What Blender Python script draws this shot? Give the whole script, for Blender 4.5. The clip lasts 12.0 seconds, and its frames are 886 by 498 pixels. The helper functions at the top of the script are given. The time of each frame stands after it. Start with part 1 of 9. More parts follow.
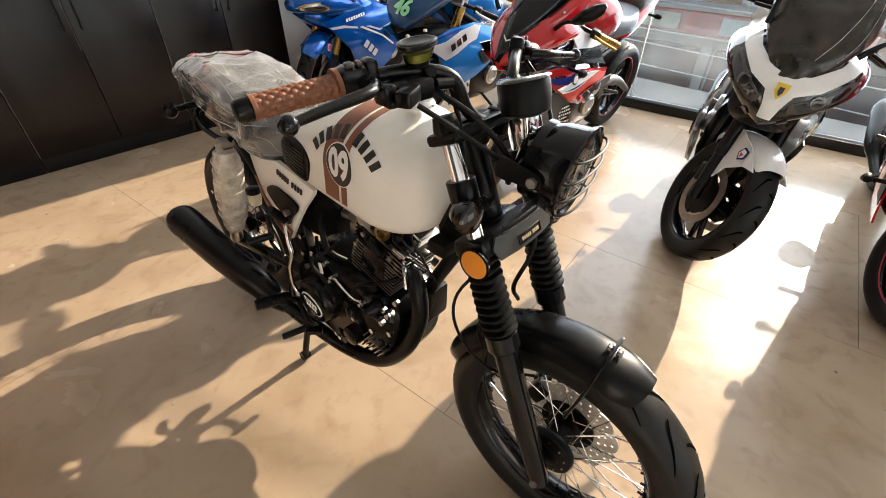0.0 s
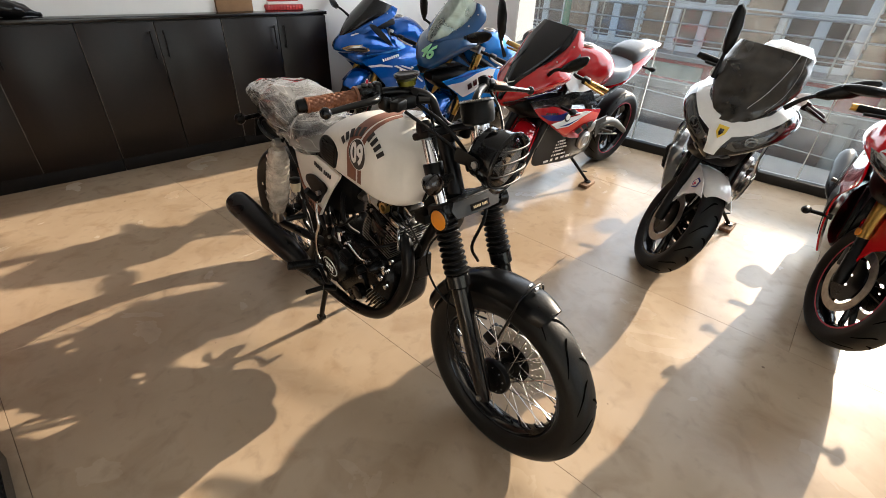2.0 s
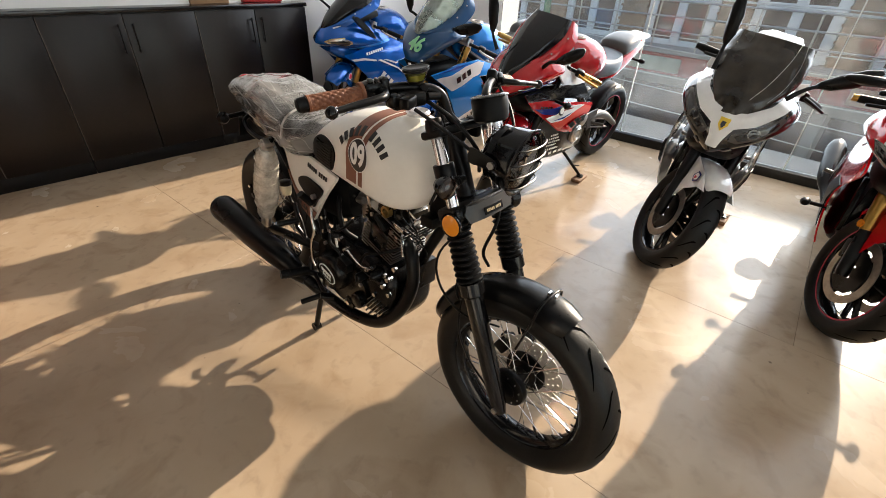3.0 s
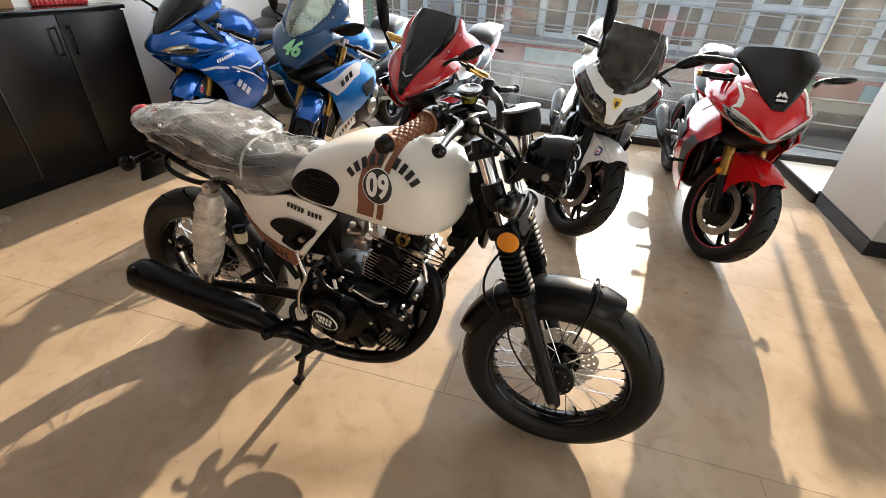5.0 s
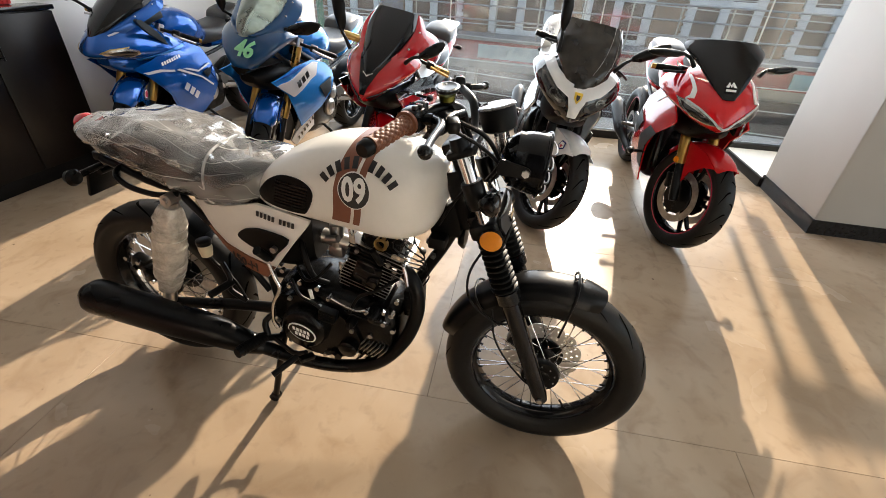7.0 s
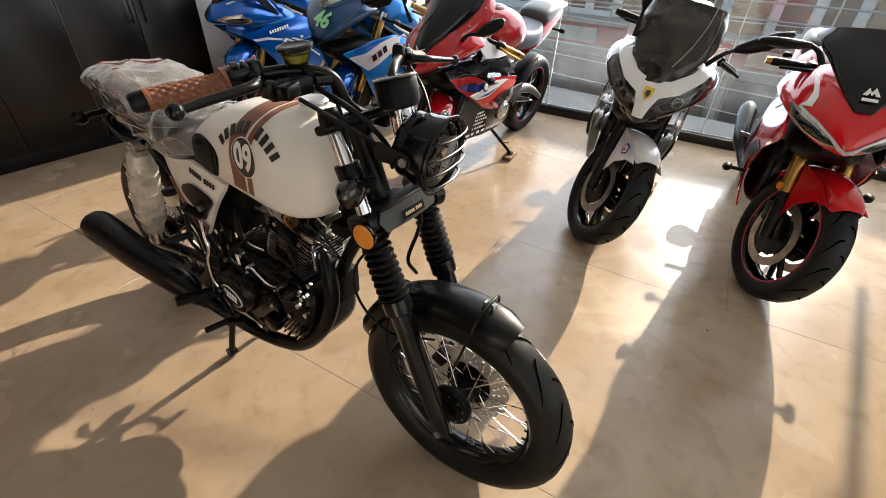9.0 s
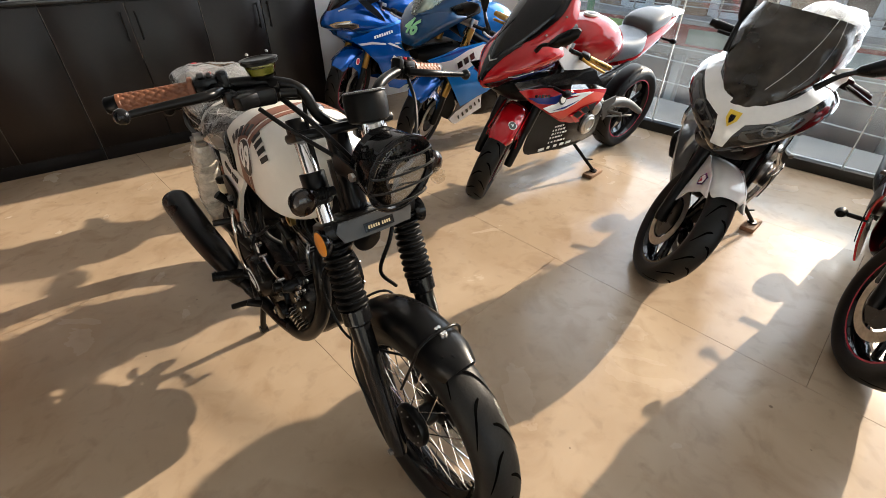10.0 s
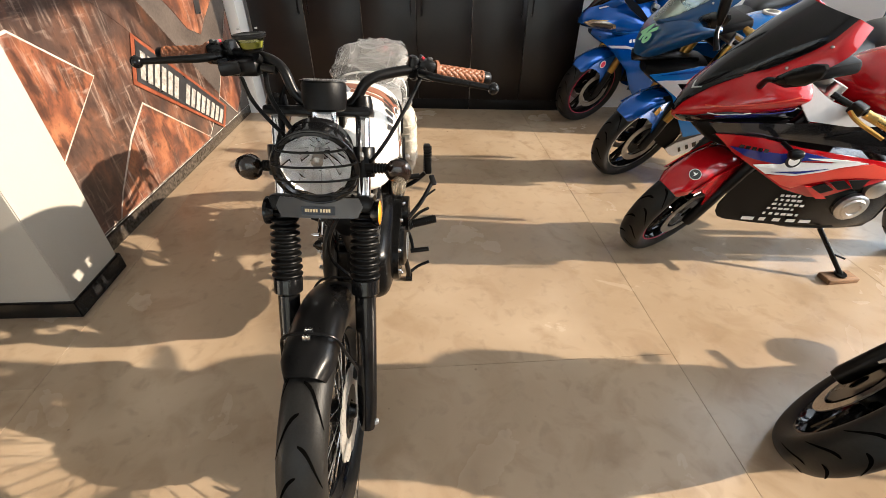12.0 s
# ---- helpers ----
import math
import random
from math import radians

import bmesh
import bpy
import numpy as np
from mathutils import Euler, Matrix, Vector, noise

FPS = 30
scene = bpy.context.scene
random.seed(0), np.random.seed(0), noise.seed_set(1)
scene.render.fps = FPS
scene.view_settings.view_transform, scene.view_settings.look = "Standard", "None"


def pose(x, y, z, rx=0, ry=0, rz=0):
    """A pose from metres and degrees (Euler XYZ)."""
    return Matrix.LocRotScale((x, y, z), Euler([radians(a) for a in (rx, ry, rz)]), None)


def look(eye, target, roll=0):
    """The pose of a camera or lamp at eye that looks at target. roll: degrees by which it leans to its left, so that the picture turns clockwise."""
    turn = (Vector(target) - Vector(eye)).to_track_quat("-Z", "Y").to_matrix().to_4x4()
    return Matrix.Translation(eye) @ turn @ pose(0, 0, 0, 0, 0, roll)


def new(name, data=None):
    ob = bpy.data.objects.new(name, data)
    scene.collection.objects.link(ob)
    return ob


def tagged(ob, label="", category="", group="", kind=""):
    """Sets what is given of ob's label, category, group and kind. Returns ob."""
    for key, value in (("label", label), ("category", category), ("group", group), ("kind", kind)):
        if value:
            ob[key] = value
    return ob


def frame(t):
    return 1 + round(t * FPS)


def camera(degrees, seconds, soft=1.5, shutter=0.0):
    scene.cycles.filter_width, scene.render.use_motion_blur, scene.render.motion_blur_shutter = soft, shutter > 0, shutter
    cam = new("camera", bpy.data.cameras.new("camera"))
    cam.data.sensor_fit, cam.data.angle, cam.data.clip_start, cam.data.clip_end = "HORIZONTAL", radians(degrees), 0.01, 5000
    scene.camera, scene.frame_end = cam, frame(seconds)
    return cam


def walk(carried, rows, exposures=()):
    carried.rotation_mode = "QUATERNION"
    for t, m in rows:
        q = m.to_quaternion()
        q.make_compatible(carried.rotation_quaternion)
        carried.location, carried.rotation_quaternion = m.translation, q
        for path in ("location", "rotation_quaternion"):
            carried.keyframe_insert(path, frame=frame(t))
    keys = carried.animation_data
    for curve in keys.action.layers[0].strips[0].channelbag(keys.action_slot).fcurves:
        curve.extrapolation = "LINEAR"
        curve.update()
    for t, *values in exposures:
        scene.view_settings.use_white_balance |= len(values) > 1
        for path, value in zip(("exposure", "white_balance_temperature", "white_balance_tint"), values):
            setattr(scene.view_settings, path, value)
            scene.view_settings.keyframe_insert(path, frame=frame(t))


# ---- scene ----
cam = camera(90.5, 12.0, soft=0.0)
STOPS = [(0, 1.34), (0.5, 1.16), (1, 1.06), (1.5, 1.01), (3, 1.05), (5, 1.16), (6.5, 1.10), (7, 1.11), (9, 0.95), (10, 0.98), (10.5, 1.36), (11, 1.52), (11.5, 1.46), (12, 1.14)]
PATH = [
    (0, (-0.465, -0.249, 1.326), (0.703, 0.831, 0.115), 0.6),
    (0.5, (-0.376, -0.389, 1.322), (0.664, 0.812, 0.107), 0.3),
    (1, (-0.39, -0.499, 1.343), (0.614, 0.75, 0.146), 0.4),
    (1.5, (-0.552, -0.595, 1.367), (0.533, 0.627, 0.213), 1.2),
    (2, (-0.678, -0.645, 1.401), (0.474, 0.581, 0.32), 2.5),
    (2.5, (-0.706, -0.632, 1.4), (0.474, 0.581, 0.335), 3.0),
    (3, (-0.677, -0.525, 1.381), (0.527, 0.633, 0.282), 2.6),
    (3.2, (-0.66, -0.457, 1.378), (0.569, 0.655, 0.259), 2.4),
    (4.8, (-0.863, -0.067, 1.398), (0.671, 0.565, 0.281), 3.4),
    (5, (-0.905, -0.039, 1.406), (0.661, 0.533, 0.303), 3.3),
    (5.5, (-0.932, -0.003, 1.406), (0.682, 0.455, 0.317), 3.7),
    (6, (-0.922, 0.011, 1.402), (0.705, 0.417, 0.311), 3.7),
    (6.5, (-0.91, 0.023, 1.402), (0.715, 0.431, 0.31), 3.1),
    (7, (-0.896, 0.016, 1.399), (0.722, 0.427, 0.296), 3.3),
    (7.2, (-0.887, -0.003, 1.396), (0.723, 0.443, 0.297), 3.1),
    (8.8, (-0.561, -0.425, 1.34), (0.818, 0.453, 0.188), 1.8),
    (9, (-0.507, -0.444, 1.346), (0.832, 0.478, 0.181), 2.5),
    (9.5, (-0.407, -0.5, 1.351), (0.796, 0.582, 0.176), 1.2),
    (10, (-0.243, -0.649, 1.367), (0.758, 0.634, 0.204), 0.2),
    (10.5, (-0.09, -0.744, 1.36), (0.695, 0.676, 0.19), 0.2),
    (11, (0.097, -0.73, 1.323), (0.715, 0.769, 0.152), 2.6),
    (11.5, (0.245, -0.722, 1.349), (0.572, 0.849, 0.155), 2.2),
    (12, (0.471, -0.749, 1.365), (0.421, 0.86, 0.178), 0.3),
]
walk(cam, [(t, look(eye, target, roll)) for t, eye, target, roll in PATH], STOPS)

# ---- light ----
SUN_WAY = Vector((1.0, -0.06, 0.43)).normalized()
world = bpy.data.worlds.new("sky")
scene.world = world
world.use_nodes = True
wn = world.node_tree
sky = wn.nodes.new("ShaderNodeTexSky")
sky.sky_type, sky.sun_disc = "NISHITA", False
sky.sun_elevation, sky.sun_rotation = math.asin(SUN_WAY.z), radians(93.4)
wn.nodes["Background"].inputs["Strength"].default_value = 0.15
wn.links.new(sky.outputs["Color"], wn.nodes["Background"].inputs["Color"])
sun_data = bpy.data.lights.new("sun", "SUN")
sun_data.energy, sun_data.angle, sun_data.color = 4.9, radians(0.55), (1.0, 0.84, 0.65)
sun_ob = new("sun", sun_data)
sun_ob.matrix_world = look(SUN_WAY * 30, (0, 0, 0))

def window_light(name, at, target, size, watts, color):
    """An area lamp in a window's opening, added on top of the sky's own light."""
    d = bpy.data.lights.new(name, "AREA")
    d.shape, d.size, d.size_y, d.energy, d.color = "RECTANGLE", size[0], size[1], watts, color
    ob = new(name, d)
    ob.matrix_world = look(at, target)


window_light("window_light_east", (3.42, 0.5, 1.65), (0.0, 0.1, 1.2), (4.0, 2.7), 64, (0.85, 0.92, 1.0))
# Added warm fill, set in an assumed window at the unseen south end.
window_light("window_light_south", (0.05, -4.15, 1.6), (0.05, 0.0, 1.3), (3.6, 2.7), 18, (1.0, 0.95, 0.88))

# ---- materials ----
def mat(name, color, rough=0.5, metal=0.0, vary=0.12, scale=6.0, bump=0.0, bump_scale=60.0, coat=0.0, second=None, rough_vary=0.08,
        streak=None, spec=0.5):
    """Principled paint, rubber, metal or plaster with broad stains and fine grain."""
    m = bpy.data.materials.new(name)
    m.use_nodes = True
    nt = m.node_tree
    p = nt.nodes["Principled BSDF"]
    co = nt.nodes.new("ShaderNodeTexCoord")
    src = co.outputs["Object"]
    if streak:
        mp = nt.nodes.new("ShaderNodeMapping")
        mp.inputs["Scale"].default_value = streak
        nt.links.new(src, mp.inputs["Vector"])
        src = mp.outputs["Vector"]
    broad = nt.nodes.new("ShaderNodeTexNoise")
    broad.inputs["Scale"].default_value, broad.inputs["Detail"].default_value = scale, 6
    fine = nt.nodes.new("ShaderNodeTexNoise")
    fine.inputs["Scale"].default_value, fine.inputs["Detail"].default_value = bump_scale, 4
    for n in (broad, fine):
        nt.links.new(src, n.inputs["Vector"])
    ramp = nt.nodes.new("ShaderNodeMix")
    ramp.data_type = "RGBA"
    dark = second or [c * (1 - 2 * vary) for c in color]
    ramp.inputs["A"].default_value = (*dark, 1)
    ramp.inputs["B"].default_value = (*[min(1, c * (1 + vary)) for c in color], 1)
    both = nt.nodes.new("ShaderNodeMix")
    both.data_type, both.inputs["Factor"].default_value = "FLOAT", 0.3
    nt.links.new(broad.outputs["Fac"], both.inputs["A"])
    nt.links.new(fine.outputs["Fac"], both.inputs["B"])
    con = nt.nodes.new("ShaderNodeMapRange")
    con.inputs["From Min"].default_value, con.inputs["From Max"].default_value = 0.3, 0.7
    nt.links.new(both.outputs["Result"], con.inputs["Value"])
    nt.links.new(con.outputs["Result"], ramp.inputs["Factor"])
    nt.links.new(ramp.outputs["Result"], p.inputs["Base Color"])
    rr = nt.nodes.new("ShaderNodeMapRange")
    rr.inputs["To Min"].default_value, rr.inputs["To Max"].default_value = max(0.02, rough - rough_vary), min(1, rough + rough_vary)
    nt.links.new(broad.outputs["Fac"], rr.inputs["Value"])
    nt.links.new(rr.outputs["Result"], p.inputs["Roughness"])
    p.inputs["Metallic"].default_value, p.inputs["Coat Weight"].default_value = metal, coat
    p.inputs["Coat Roughness"].default_value = 0.06
    p.inputs["Specular IOR Level"].default_value = spec
    if bump:
        b = nt.nodes.new("ShaderNodeBump")
        b.inputs["Strength"].default_value, b.inputs["Distance"].default_value = bump, 0.002
        nt.links.new(fine.outputs["Fac"], b.inputs["Height"])
        nt.links.new(b.outputs["Normal"], p.inputs["Normal"])
    return m


def glass(name, tint=(1, 1, 1), clear=0.9, rough=0.0, gloss=0.5, film=None, glow=0.0):
    """A thin clear sheet: mostly see-through, with a sheen that grows at grazing angles; film: (colour of dust and
    haze, most, scale), glow: how much of it shines through.
    """
    m = bpy.data.materials.new(name)
    m.use_nodes = True
    nt = m.node_tree
    nt.nodes.remove(nt.nodes["Principled BSDF"])
    out = nt.nodes["Material Output"]
    tr, gl = nt.nodes.new("ShaderNodeBsdfTransparent"), nt.nodes.new("ShaderNodeBsdfGlossy")
    tr.inputs["Color"].default_value = (*[c * clear for c in tint], 1)
    gl.inputs["Roughness"].default_value = rough
    fr = nt.nodes.new("ShaderNodeFresnel")
    fr.inputs["IOR"].default_value = 1.45
    mul = nt.nodes.new("ShaderNodeMath")
    mul.operation, mul.inputs[1].default_value, mul.use_clamp = "MULTIPLY", gloss * 2, True
    nt.links.new(fr.outputs["Fac"], mul.inputs[0])
    mix = nt.nodes.new("ShaderNodeMixShader")
    nt.links.new(mul.outputs["Value"], mix.inputs["Fac"])
    base = tr.outputs["BSDF"]
    if film:
        color, most, scale = film
        df, no, mr, mf = (nt.nodes.new(k) for k in ("ShaderNodeBsdfDiffuse", "ShaderNodeTexNoise", "ShaderNodeMapRange", "ShaderNodeMixShader"))
        df.inputs["Color"].default_value = (*color, 1)
        co = nt.nodes.new("ShaderNodeTexCoord")
        nt.links.new(co.outputs["Object"], no.inputs["Vector"])
        no.inputs["Scale"].default_value, no.inputs["Detail"].default_value, no.inputs["Distortion"].default_value = scale, 5, 1.2
        mr.inputs["From Min"].default_value, mr.inputs["From Max"].default_value = 0.38, 0.72
        mr.inputs["To Min"].default_value, mr.inputs["To Max"].default_value = most * 0.45, most
        nt.links.new(no.outputs["Fac"], mr.inputs["Value"])
        nt.links.new(mr.outputs["Result"], mf.inputs["Fac"])
        nt.links.new(base, mf.inputs[1])
        nt.links.new(df.outputs["BSDF"], mf.inputs[2])
        base = mf.outputs["Shader"]
        if glow:
            tl, both = nt.nodes.new("ShaderNodeBsdfTranslucent"), nt.nodes.new("ShaderNodeMixShader")
            tl.inputs["Color"].default_value = (*color, 1)
            both.inputs["Fac"].default_value = glow
            nt.links.new(df.outputs["BSDF"], both.inputs[1])
            nt.links.new(tl.outputs["BSDF"], both.inputs[2])
            nt.links.new(both.outputs["Shader"], mf.inputs[2])
    nt.links.new(base, mix.inputs[1])
    nt.links.new(gl.outputs["BSDF"], mix.inputs[2])
    nt.links.new(mix.outputs["Shader"], out.inputs["Surface"])
    return m


def crinkled(name, color, haze, crease, scale, fold, rough=0.13, gloss=0.8, bump=0.8, even=0.22):
    """Thin crumpled plastic film: clear, faintly hazy, milky along its sharp folds, with glints."""
    m = bpy.data.materials.new(name)
    m.use_nodes = True
    nt = m.node_tree
    nt.nodes.remove(nt.nodes["Principled BSDF"])
    node, link = nt.nodes.new, nt.links.new
    co, mp = node("ShaderNodeTexCoord"), node("ShaderNodeMapping")
    mp.inputs["Rotation"].default_value, mp.inputs["Scale"].default_value = (0.5, 0.35, 0.6), (0.40, 1.1, 1.1)
    link(co.outputs["Object"], mp.inputs["Vector"])
    soft = node("ShaderNodeTexNoise")
    soft.inputs["Scale"].default_value, soft.inputs["Detail"].default_value, soft.inputs["Distortion"].default_value = scale * 1.1, 2, 0.6
    link(mp.outputs["Vector"], soft.inputs["Vector"])
    cloud = node("ShaderNodeMapRange")
    cloud.inputs["From Min"].default_value, cloud.inputs["From Max"].default_value = 0.45, 0.70
    cloud.inputs["To Min"].default_value, cloud.inputs["To Max"].default_value = haze * even, haze
    link(soft.outputs["Fac"], cloud.inputs["Value"])
    cur, height = cloud.outputs["Result"], soft.outputs["Fac"]
    # two families of folds, each a thin line where a stretched noise crosses its middle
    for turn, stretch, k in (((0.5, 0.35, 0.6), (0.16, 1.6, 1.6), 1.3), ((0.2, -0.9, 0.2), (0.14, 1.5, 1.7), 2.2)):
        mp2, n, off, ab, line, fade = (node(q) for q in ("ShaderNodeMapping", "ShaderNodeTexNoise", "ShaderNodeMath", "ShaderNodeMath", "ShaderNodeMapRange", "ShaderNodeMath"))
        mp2.inputs["Rotation"].default_value, mp2.inputs["Scale"].default_value = turn, stretch
        link(co.outputs["Object"], mp2.inputs["Vector"])
        n.inputs["Scale"].default_value, n.inputs["Detail"].default_value, n.inputs["Distortion"].default_value = scale * k, 0.0, 0.15
        link(mp2.outputs["Vector"], n.inputs["Vector"])
        off.operation, off.inputs[1].default_value = "SUBTRACT", 0.5
        ab.operation = "ABSOLUTE"
        link(n.outputs["Fac"], off.inputs[0])
        link(off.outputs["Value"], ab.inputs[0])
        line.inputs["From Min"].default_value, line.inputs["From Max"].default_value = fold[0], fold[1]
        line.inputs["To Min"].default_value, line.inputs["To Max"].default_value = crease, 0.0
        link(ab.outputs["Value"], line.inputs["Value"])
        fade.operation = "MULTIPLY"
        link(line.outputs["Result"], fade.inputs[0])
        gaps = node("ShaderNodeMapRange")
        gaps.inputs["From Min"].default_value, gaps.inputs["From Max"].default_value = 0.42, 0.68
        link(soft.outputs["Fac"], gaps.inputs["Value"])
        link(gaps.outputs["Result"], fade.inputs[1])
        more, tall = node("ShaderNodeMath"), node("ShaderNodeMath")
        more.operation, more.use_clamp, tall.operation = "ADD", True, "SUBTRACT"
        link(cur, more.inputs[0])
        link(fade.outputs["Value"], more.inputs[1])
        link(height, tall.inputs[0])
        link(ab.outputs["Value"], tall.inputs[1])
        cur, height = more.outputs["Value"], tall.outputs["Value"]
    tr, df, tl, gl = (node(k) for k in ("ShaderNodeBsdfTransparent", "ShaderNodeBsdfDiffuse", "ShaderNodeBsdfTranslucent", "ShaderNodeBsdfGlossy"))
    tr.inputs["Color"].default_value = (0.95, 0.95, 0.94, 1)
    df.inputs["Color"].default_value = tl.inputs["Color"].default_value = (*color, 1)
    gl.inputs["Roughness"].default_value = rough
    half, body, top = (node("ShaderNodeMixShader") for _ in range(3))
    link(df.outputs["BSDF"], half.inputs[1])
    link(tl.outputs["BSDF"], half.inputs[2])
    link(cur, body.inputs["Fac"])
    link(tr.outputs["BSDF"], body.inputs[1])
    link(half.outputs["Shader"], body.inputs[2])
    b, fr, mul = node("ShaderNodeBump"), node("ShaderNodeFresnel"), node("ShaderNodeMath")
    b.inputs["Strength"].default_value, b.inputs["Distance"].default_value = bump, 0.012
    link(height, b.inputs["Height"])
    for n in (gl, fr, df):
        link(b.outputs["Normal"], n.inputs["Normal"])
    fr.inputs["IOR"].default_value = 1.5
    mul.operation, mul.inputs[1].default_value, mul.use_clamp = "MULTIPLY", gloss * 2, True
    link(fr.outputs["Fac"], mul.inputs[0])
    link(mul.outputs["Value"], top.inputs["Fac"])
    link(body.outputs["Shader"], top.inputs[1])
    link(gl.outputs["BSDF"], top.inputs[2])
    link(top.outputs["Shader"], nt.nodes["Material Output"].inputs["Surface"])
    return m


M = dict(
    white=mat("cream_paint", (0.80, 0.77, 0.71), 0.34, vary=0.03, coat=0.35),
    brown=mat("brown_decal", (0.20, 0.07, 0.035), 0.42, vary=0.08),
    black=mat("satin_black", (0.0035, 0.0035, 0.0037), 0.29, vary=0.2, bump=0.05, spec=0.2),
    gloss=mat("gloss_black", (0.006, 0.006, 0.0065), 0.09, vary=0.1, coat=0.0, spec=0.3, rough_vary=0.03),
    matte=mat("matt_black_plastic", (0.0035, 0.0035, 0.0036), 0.42, vary=0.2, bump=0.12, bump_scale=220, spec=0.14),
    engine=mat("engine_black", (0.003, 0.003, 0.0032), 0.24, metal=0.0, spec=0.22, vary=0.3, scale=18, bump=0.15, bump_scale=160),
    rubber=mat("tyre_rubber", (0.0085, 0.0082, 0.0078), 0.46, vary=0.3, scale=9, bump=0.2, bump_scale=140, spec=0.24),
    # Near-black stand-in for the shade inside grooves that are not cut.
    groove_shade=mat("flat_groove_shade", (0.0015, 0.0015, 0.0015), 0.95, spec=0.02),
    chrome=mat("chrome", (0.75, 0.75, 0.76), 0.14, metal=1.0, vary=0.05, rough_vary=0.06),
    steel=mat("brushed_steel", (0.52, 0.51, 0.5), 0.32, metal=1.0, vary=0.12, scale=14),
    alloy=mat("machined_alloy", (0.62, 0.61, 0.6), 0.35, metal=1.0, vary=0.1),
    disc=mat("brake_disc_steel", (0.72, 0.68, 0.62), 0.42, metal=0.75, vary=0.12, scale=20),
    gold=mat("gold_anodised", (0.42, 0.24, 0.06), 0.3, metal=1.0, vary=0.1),
    grip=mat("brown_rubber_grip", (0.22, 0.08, 0.036), 0.5, vary=0.12, bump=0.1),
    orange=mat("amber_lens", (0.80, 0.27, 0.015), 0.25, vary=0.05, coat=0.5),
    dark_amber=mat("smoked_amber_lens", (0.012, 0.006, 0.004), 0.10, coat=0.3),
    red_lens=mat("red_lens", (0.5, 0.02, 0.03), 0.2, coat=0.4),
    seat=mat("seat_leather", (0.017, 0.016, 0.015), 0.40, spec=0.6, vary=0.2, bump=0.2, bump_scale=300),
    grey_plate=mat("grey_plate", (0.03, 0.03, 0.03), 0.4, vary=0.1),
    decal_white=mat("white_decal", (0.8, 0.79, 0.76), 0.4, vary=0.03),
    decal_black=mat("black_decal", (0.015, 0.014, 0.014), 0.45, vary=0.1),
    yellow=mat("yellow_decal", (0.75, 0.52, 0.05), 0.4, vary=0.05),
    brass=mat("brass_fitting", (0.55, 0.38, 0.14), 0.3, metal=1.0),
    wood=mat("wood_block", (0.24, 0.13, 0.065), 0.75, vary=0.3, scale=20, bump=0.3, streak=(1, 9, 9)),
    lens=glass("lamp_glass", clear=0.95, gloss=0.5),
    # Its pale haze is painted in for the bright wall behind the screen.
    clear=glass("hazed_clear_screen", tint=(0.86, 0.95, 0.90), clear=0.9, gloss=0.6, film=((0.85, 0.95, 0.86), 0.45, 5.0), glow=0.5),
    wrap=crinkled("crumpled_film", (0.97, 0.96, 0.94), 0.58, 0.60, 4.4, (0.001, 0.012), 0.08, 0.9, 0.22, 0.16),
    milky_wrap=crinkled("milky_film", (0.98, 0.97, 0.95), 0.66, 0.55, 4.4, (0.001, 0.012), 0.09, 0.8, 0.22, 0.38),
    fold_film=crinkled("gathered_film", (0.98, 0.97, 0.95), 0.95, 0.2, 4.4, (0.001, 0.012), 0.12, 0.6, 0.2, 0.75),
    thin_wrap=glass("thin_clear_film", tint=(0.92, 0.87, 0.80), clear=0.9, rough=0.2, gloss=0.06, film=((0.66, 0.58, 0.46), 0.17, 6.0), glow=0.3),
    bubble=mat("bubble_film_roll", (0.60, 0.55, 0.47), 0.24, vary=0.22, scale=30, coat=0.7, bump=1.0, bump_scale=110),
)

# ---- mesh helpers ----
MANY = {"spoke_nipple", "tread", "case_fins", "peg_ribs", "rib", "wiring"}

def finish(name, bm, material, smooth=40):
    bmesh.ops.recalc_face_normals(bm, faces=bm.faces)
    me = bpy.data.meshes.new(name)
    bm.to_mesh(me)
    bm.free()
    for poly in me.polygons:
        poly.use_smooth = True
    me.set_sharp_from_angle(angle=radians(smooth))
    me.materials.append(material)
    return me


def part(name, bm, material, parent=None, label="", xf=None, smooth=40, kind=""):
    if xf is not None:
        bm.transform(xf)
    ob = new(name, finish(name, bm, material, smooth))
    ob.parent = parent
    return tagged(ob, label, kind=kind or ("stuff" if name in MANY else ""))


def thing(name, m, label, category, group="", kind=""):
    ob = new(name)
    ob.matrix_world = m
    ob.empty_display_size = 0.1
    return tagged(ob, label, category, group, kind)


def solid(name, bm, material, label, category="", group="", kind="", m=None, smooth=40):
    ob = part(name, bm, material, None, "", None, smooth)
    if m is not None:
        ob.matrix_world = m
    return tagged(ob, label, category, group, kind)


def joined(*bms):
    out = bms[0]
    for b in bms[1:]:
        me = bpy.data.meshes.new("tmp")
        b.to_mesh(me)
        b.free()
        out.from_mesh(me)
        bpy.data.meshes.remove(me)
    return out


def box(size, centre=(0, 0, 0), bevel=0.0, rot=None, seg=2):
    bm = bmesh.new()
    bmesh.ops.create_cube(bm, size=1)
    bmesh.ops.scale(bm, vec=size, verts=bm.verts)
    if bevel:
        bmesh.ops.bevel(bm, geom=bm.edges[:], offset=bevel, segments=seg, affect="EDGES", profile=0.5)
    if rot is not None:
        bmesh.ops.rotate(bm, matrix=Euler([radians(a) for a in rot]).to_matrix(), verts=bm.verts)
    bmesh.ops.translate(bm, vec=centre, verts=bm.verts)
    return bm


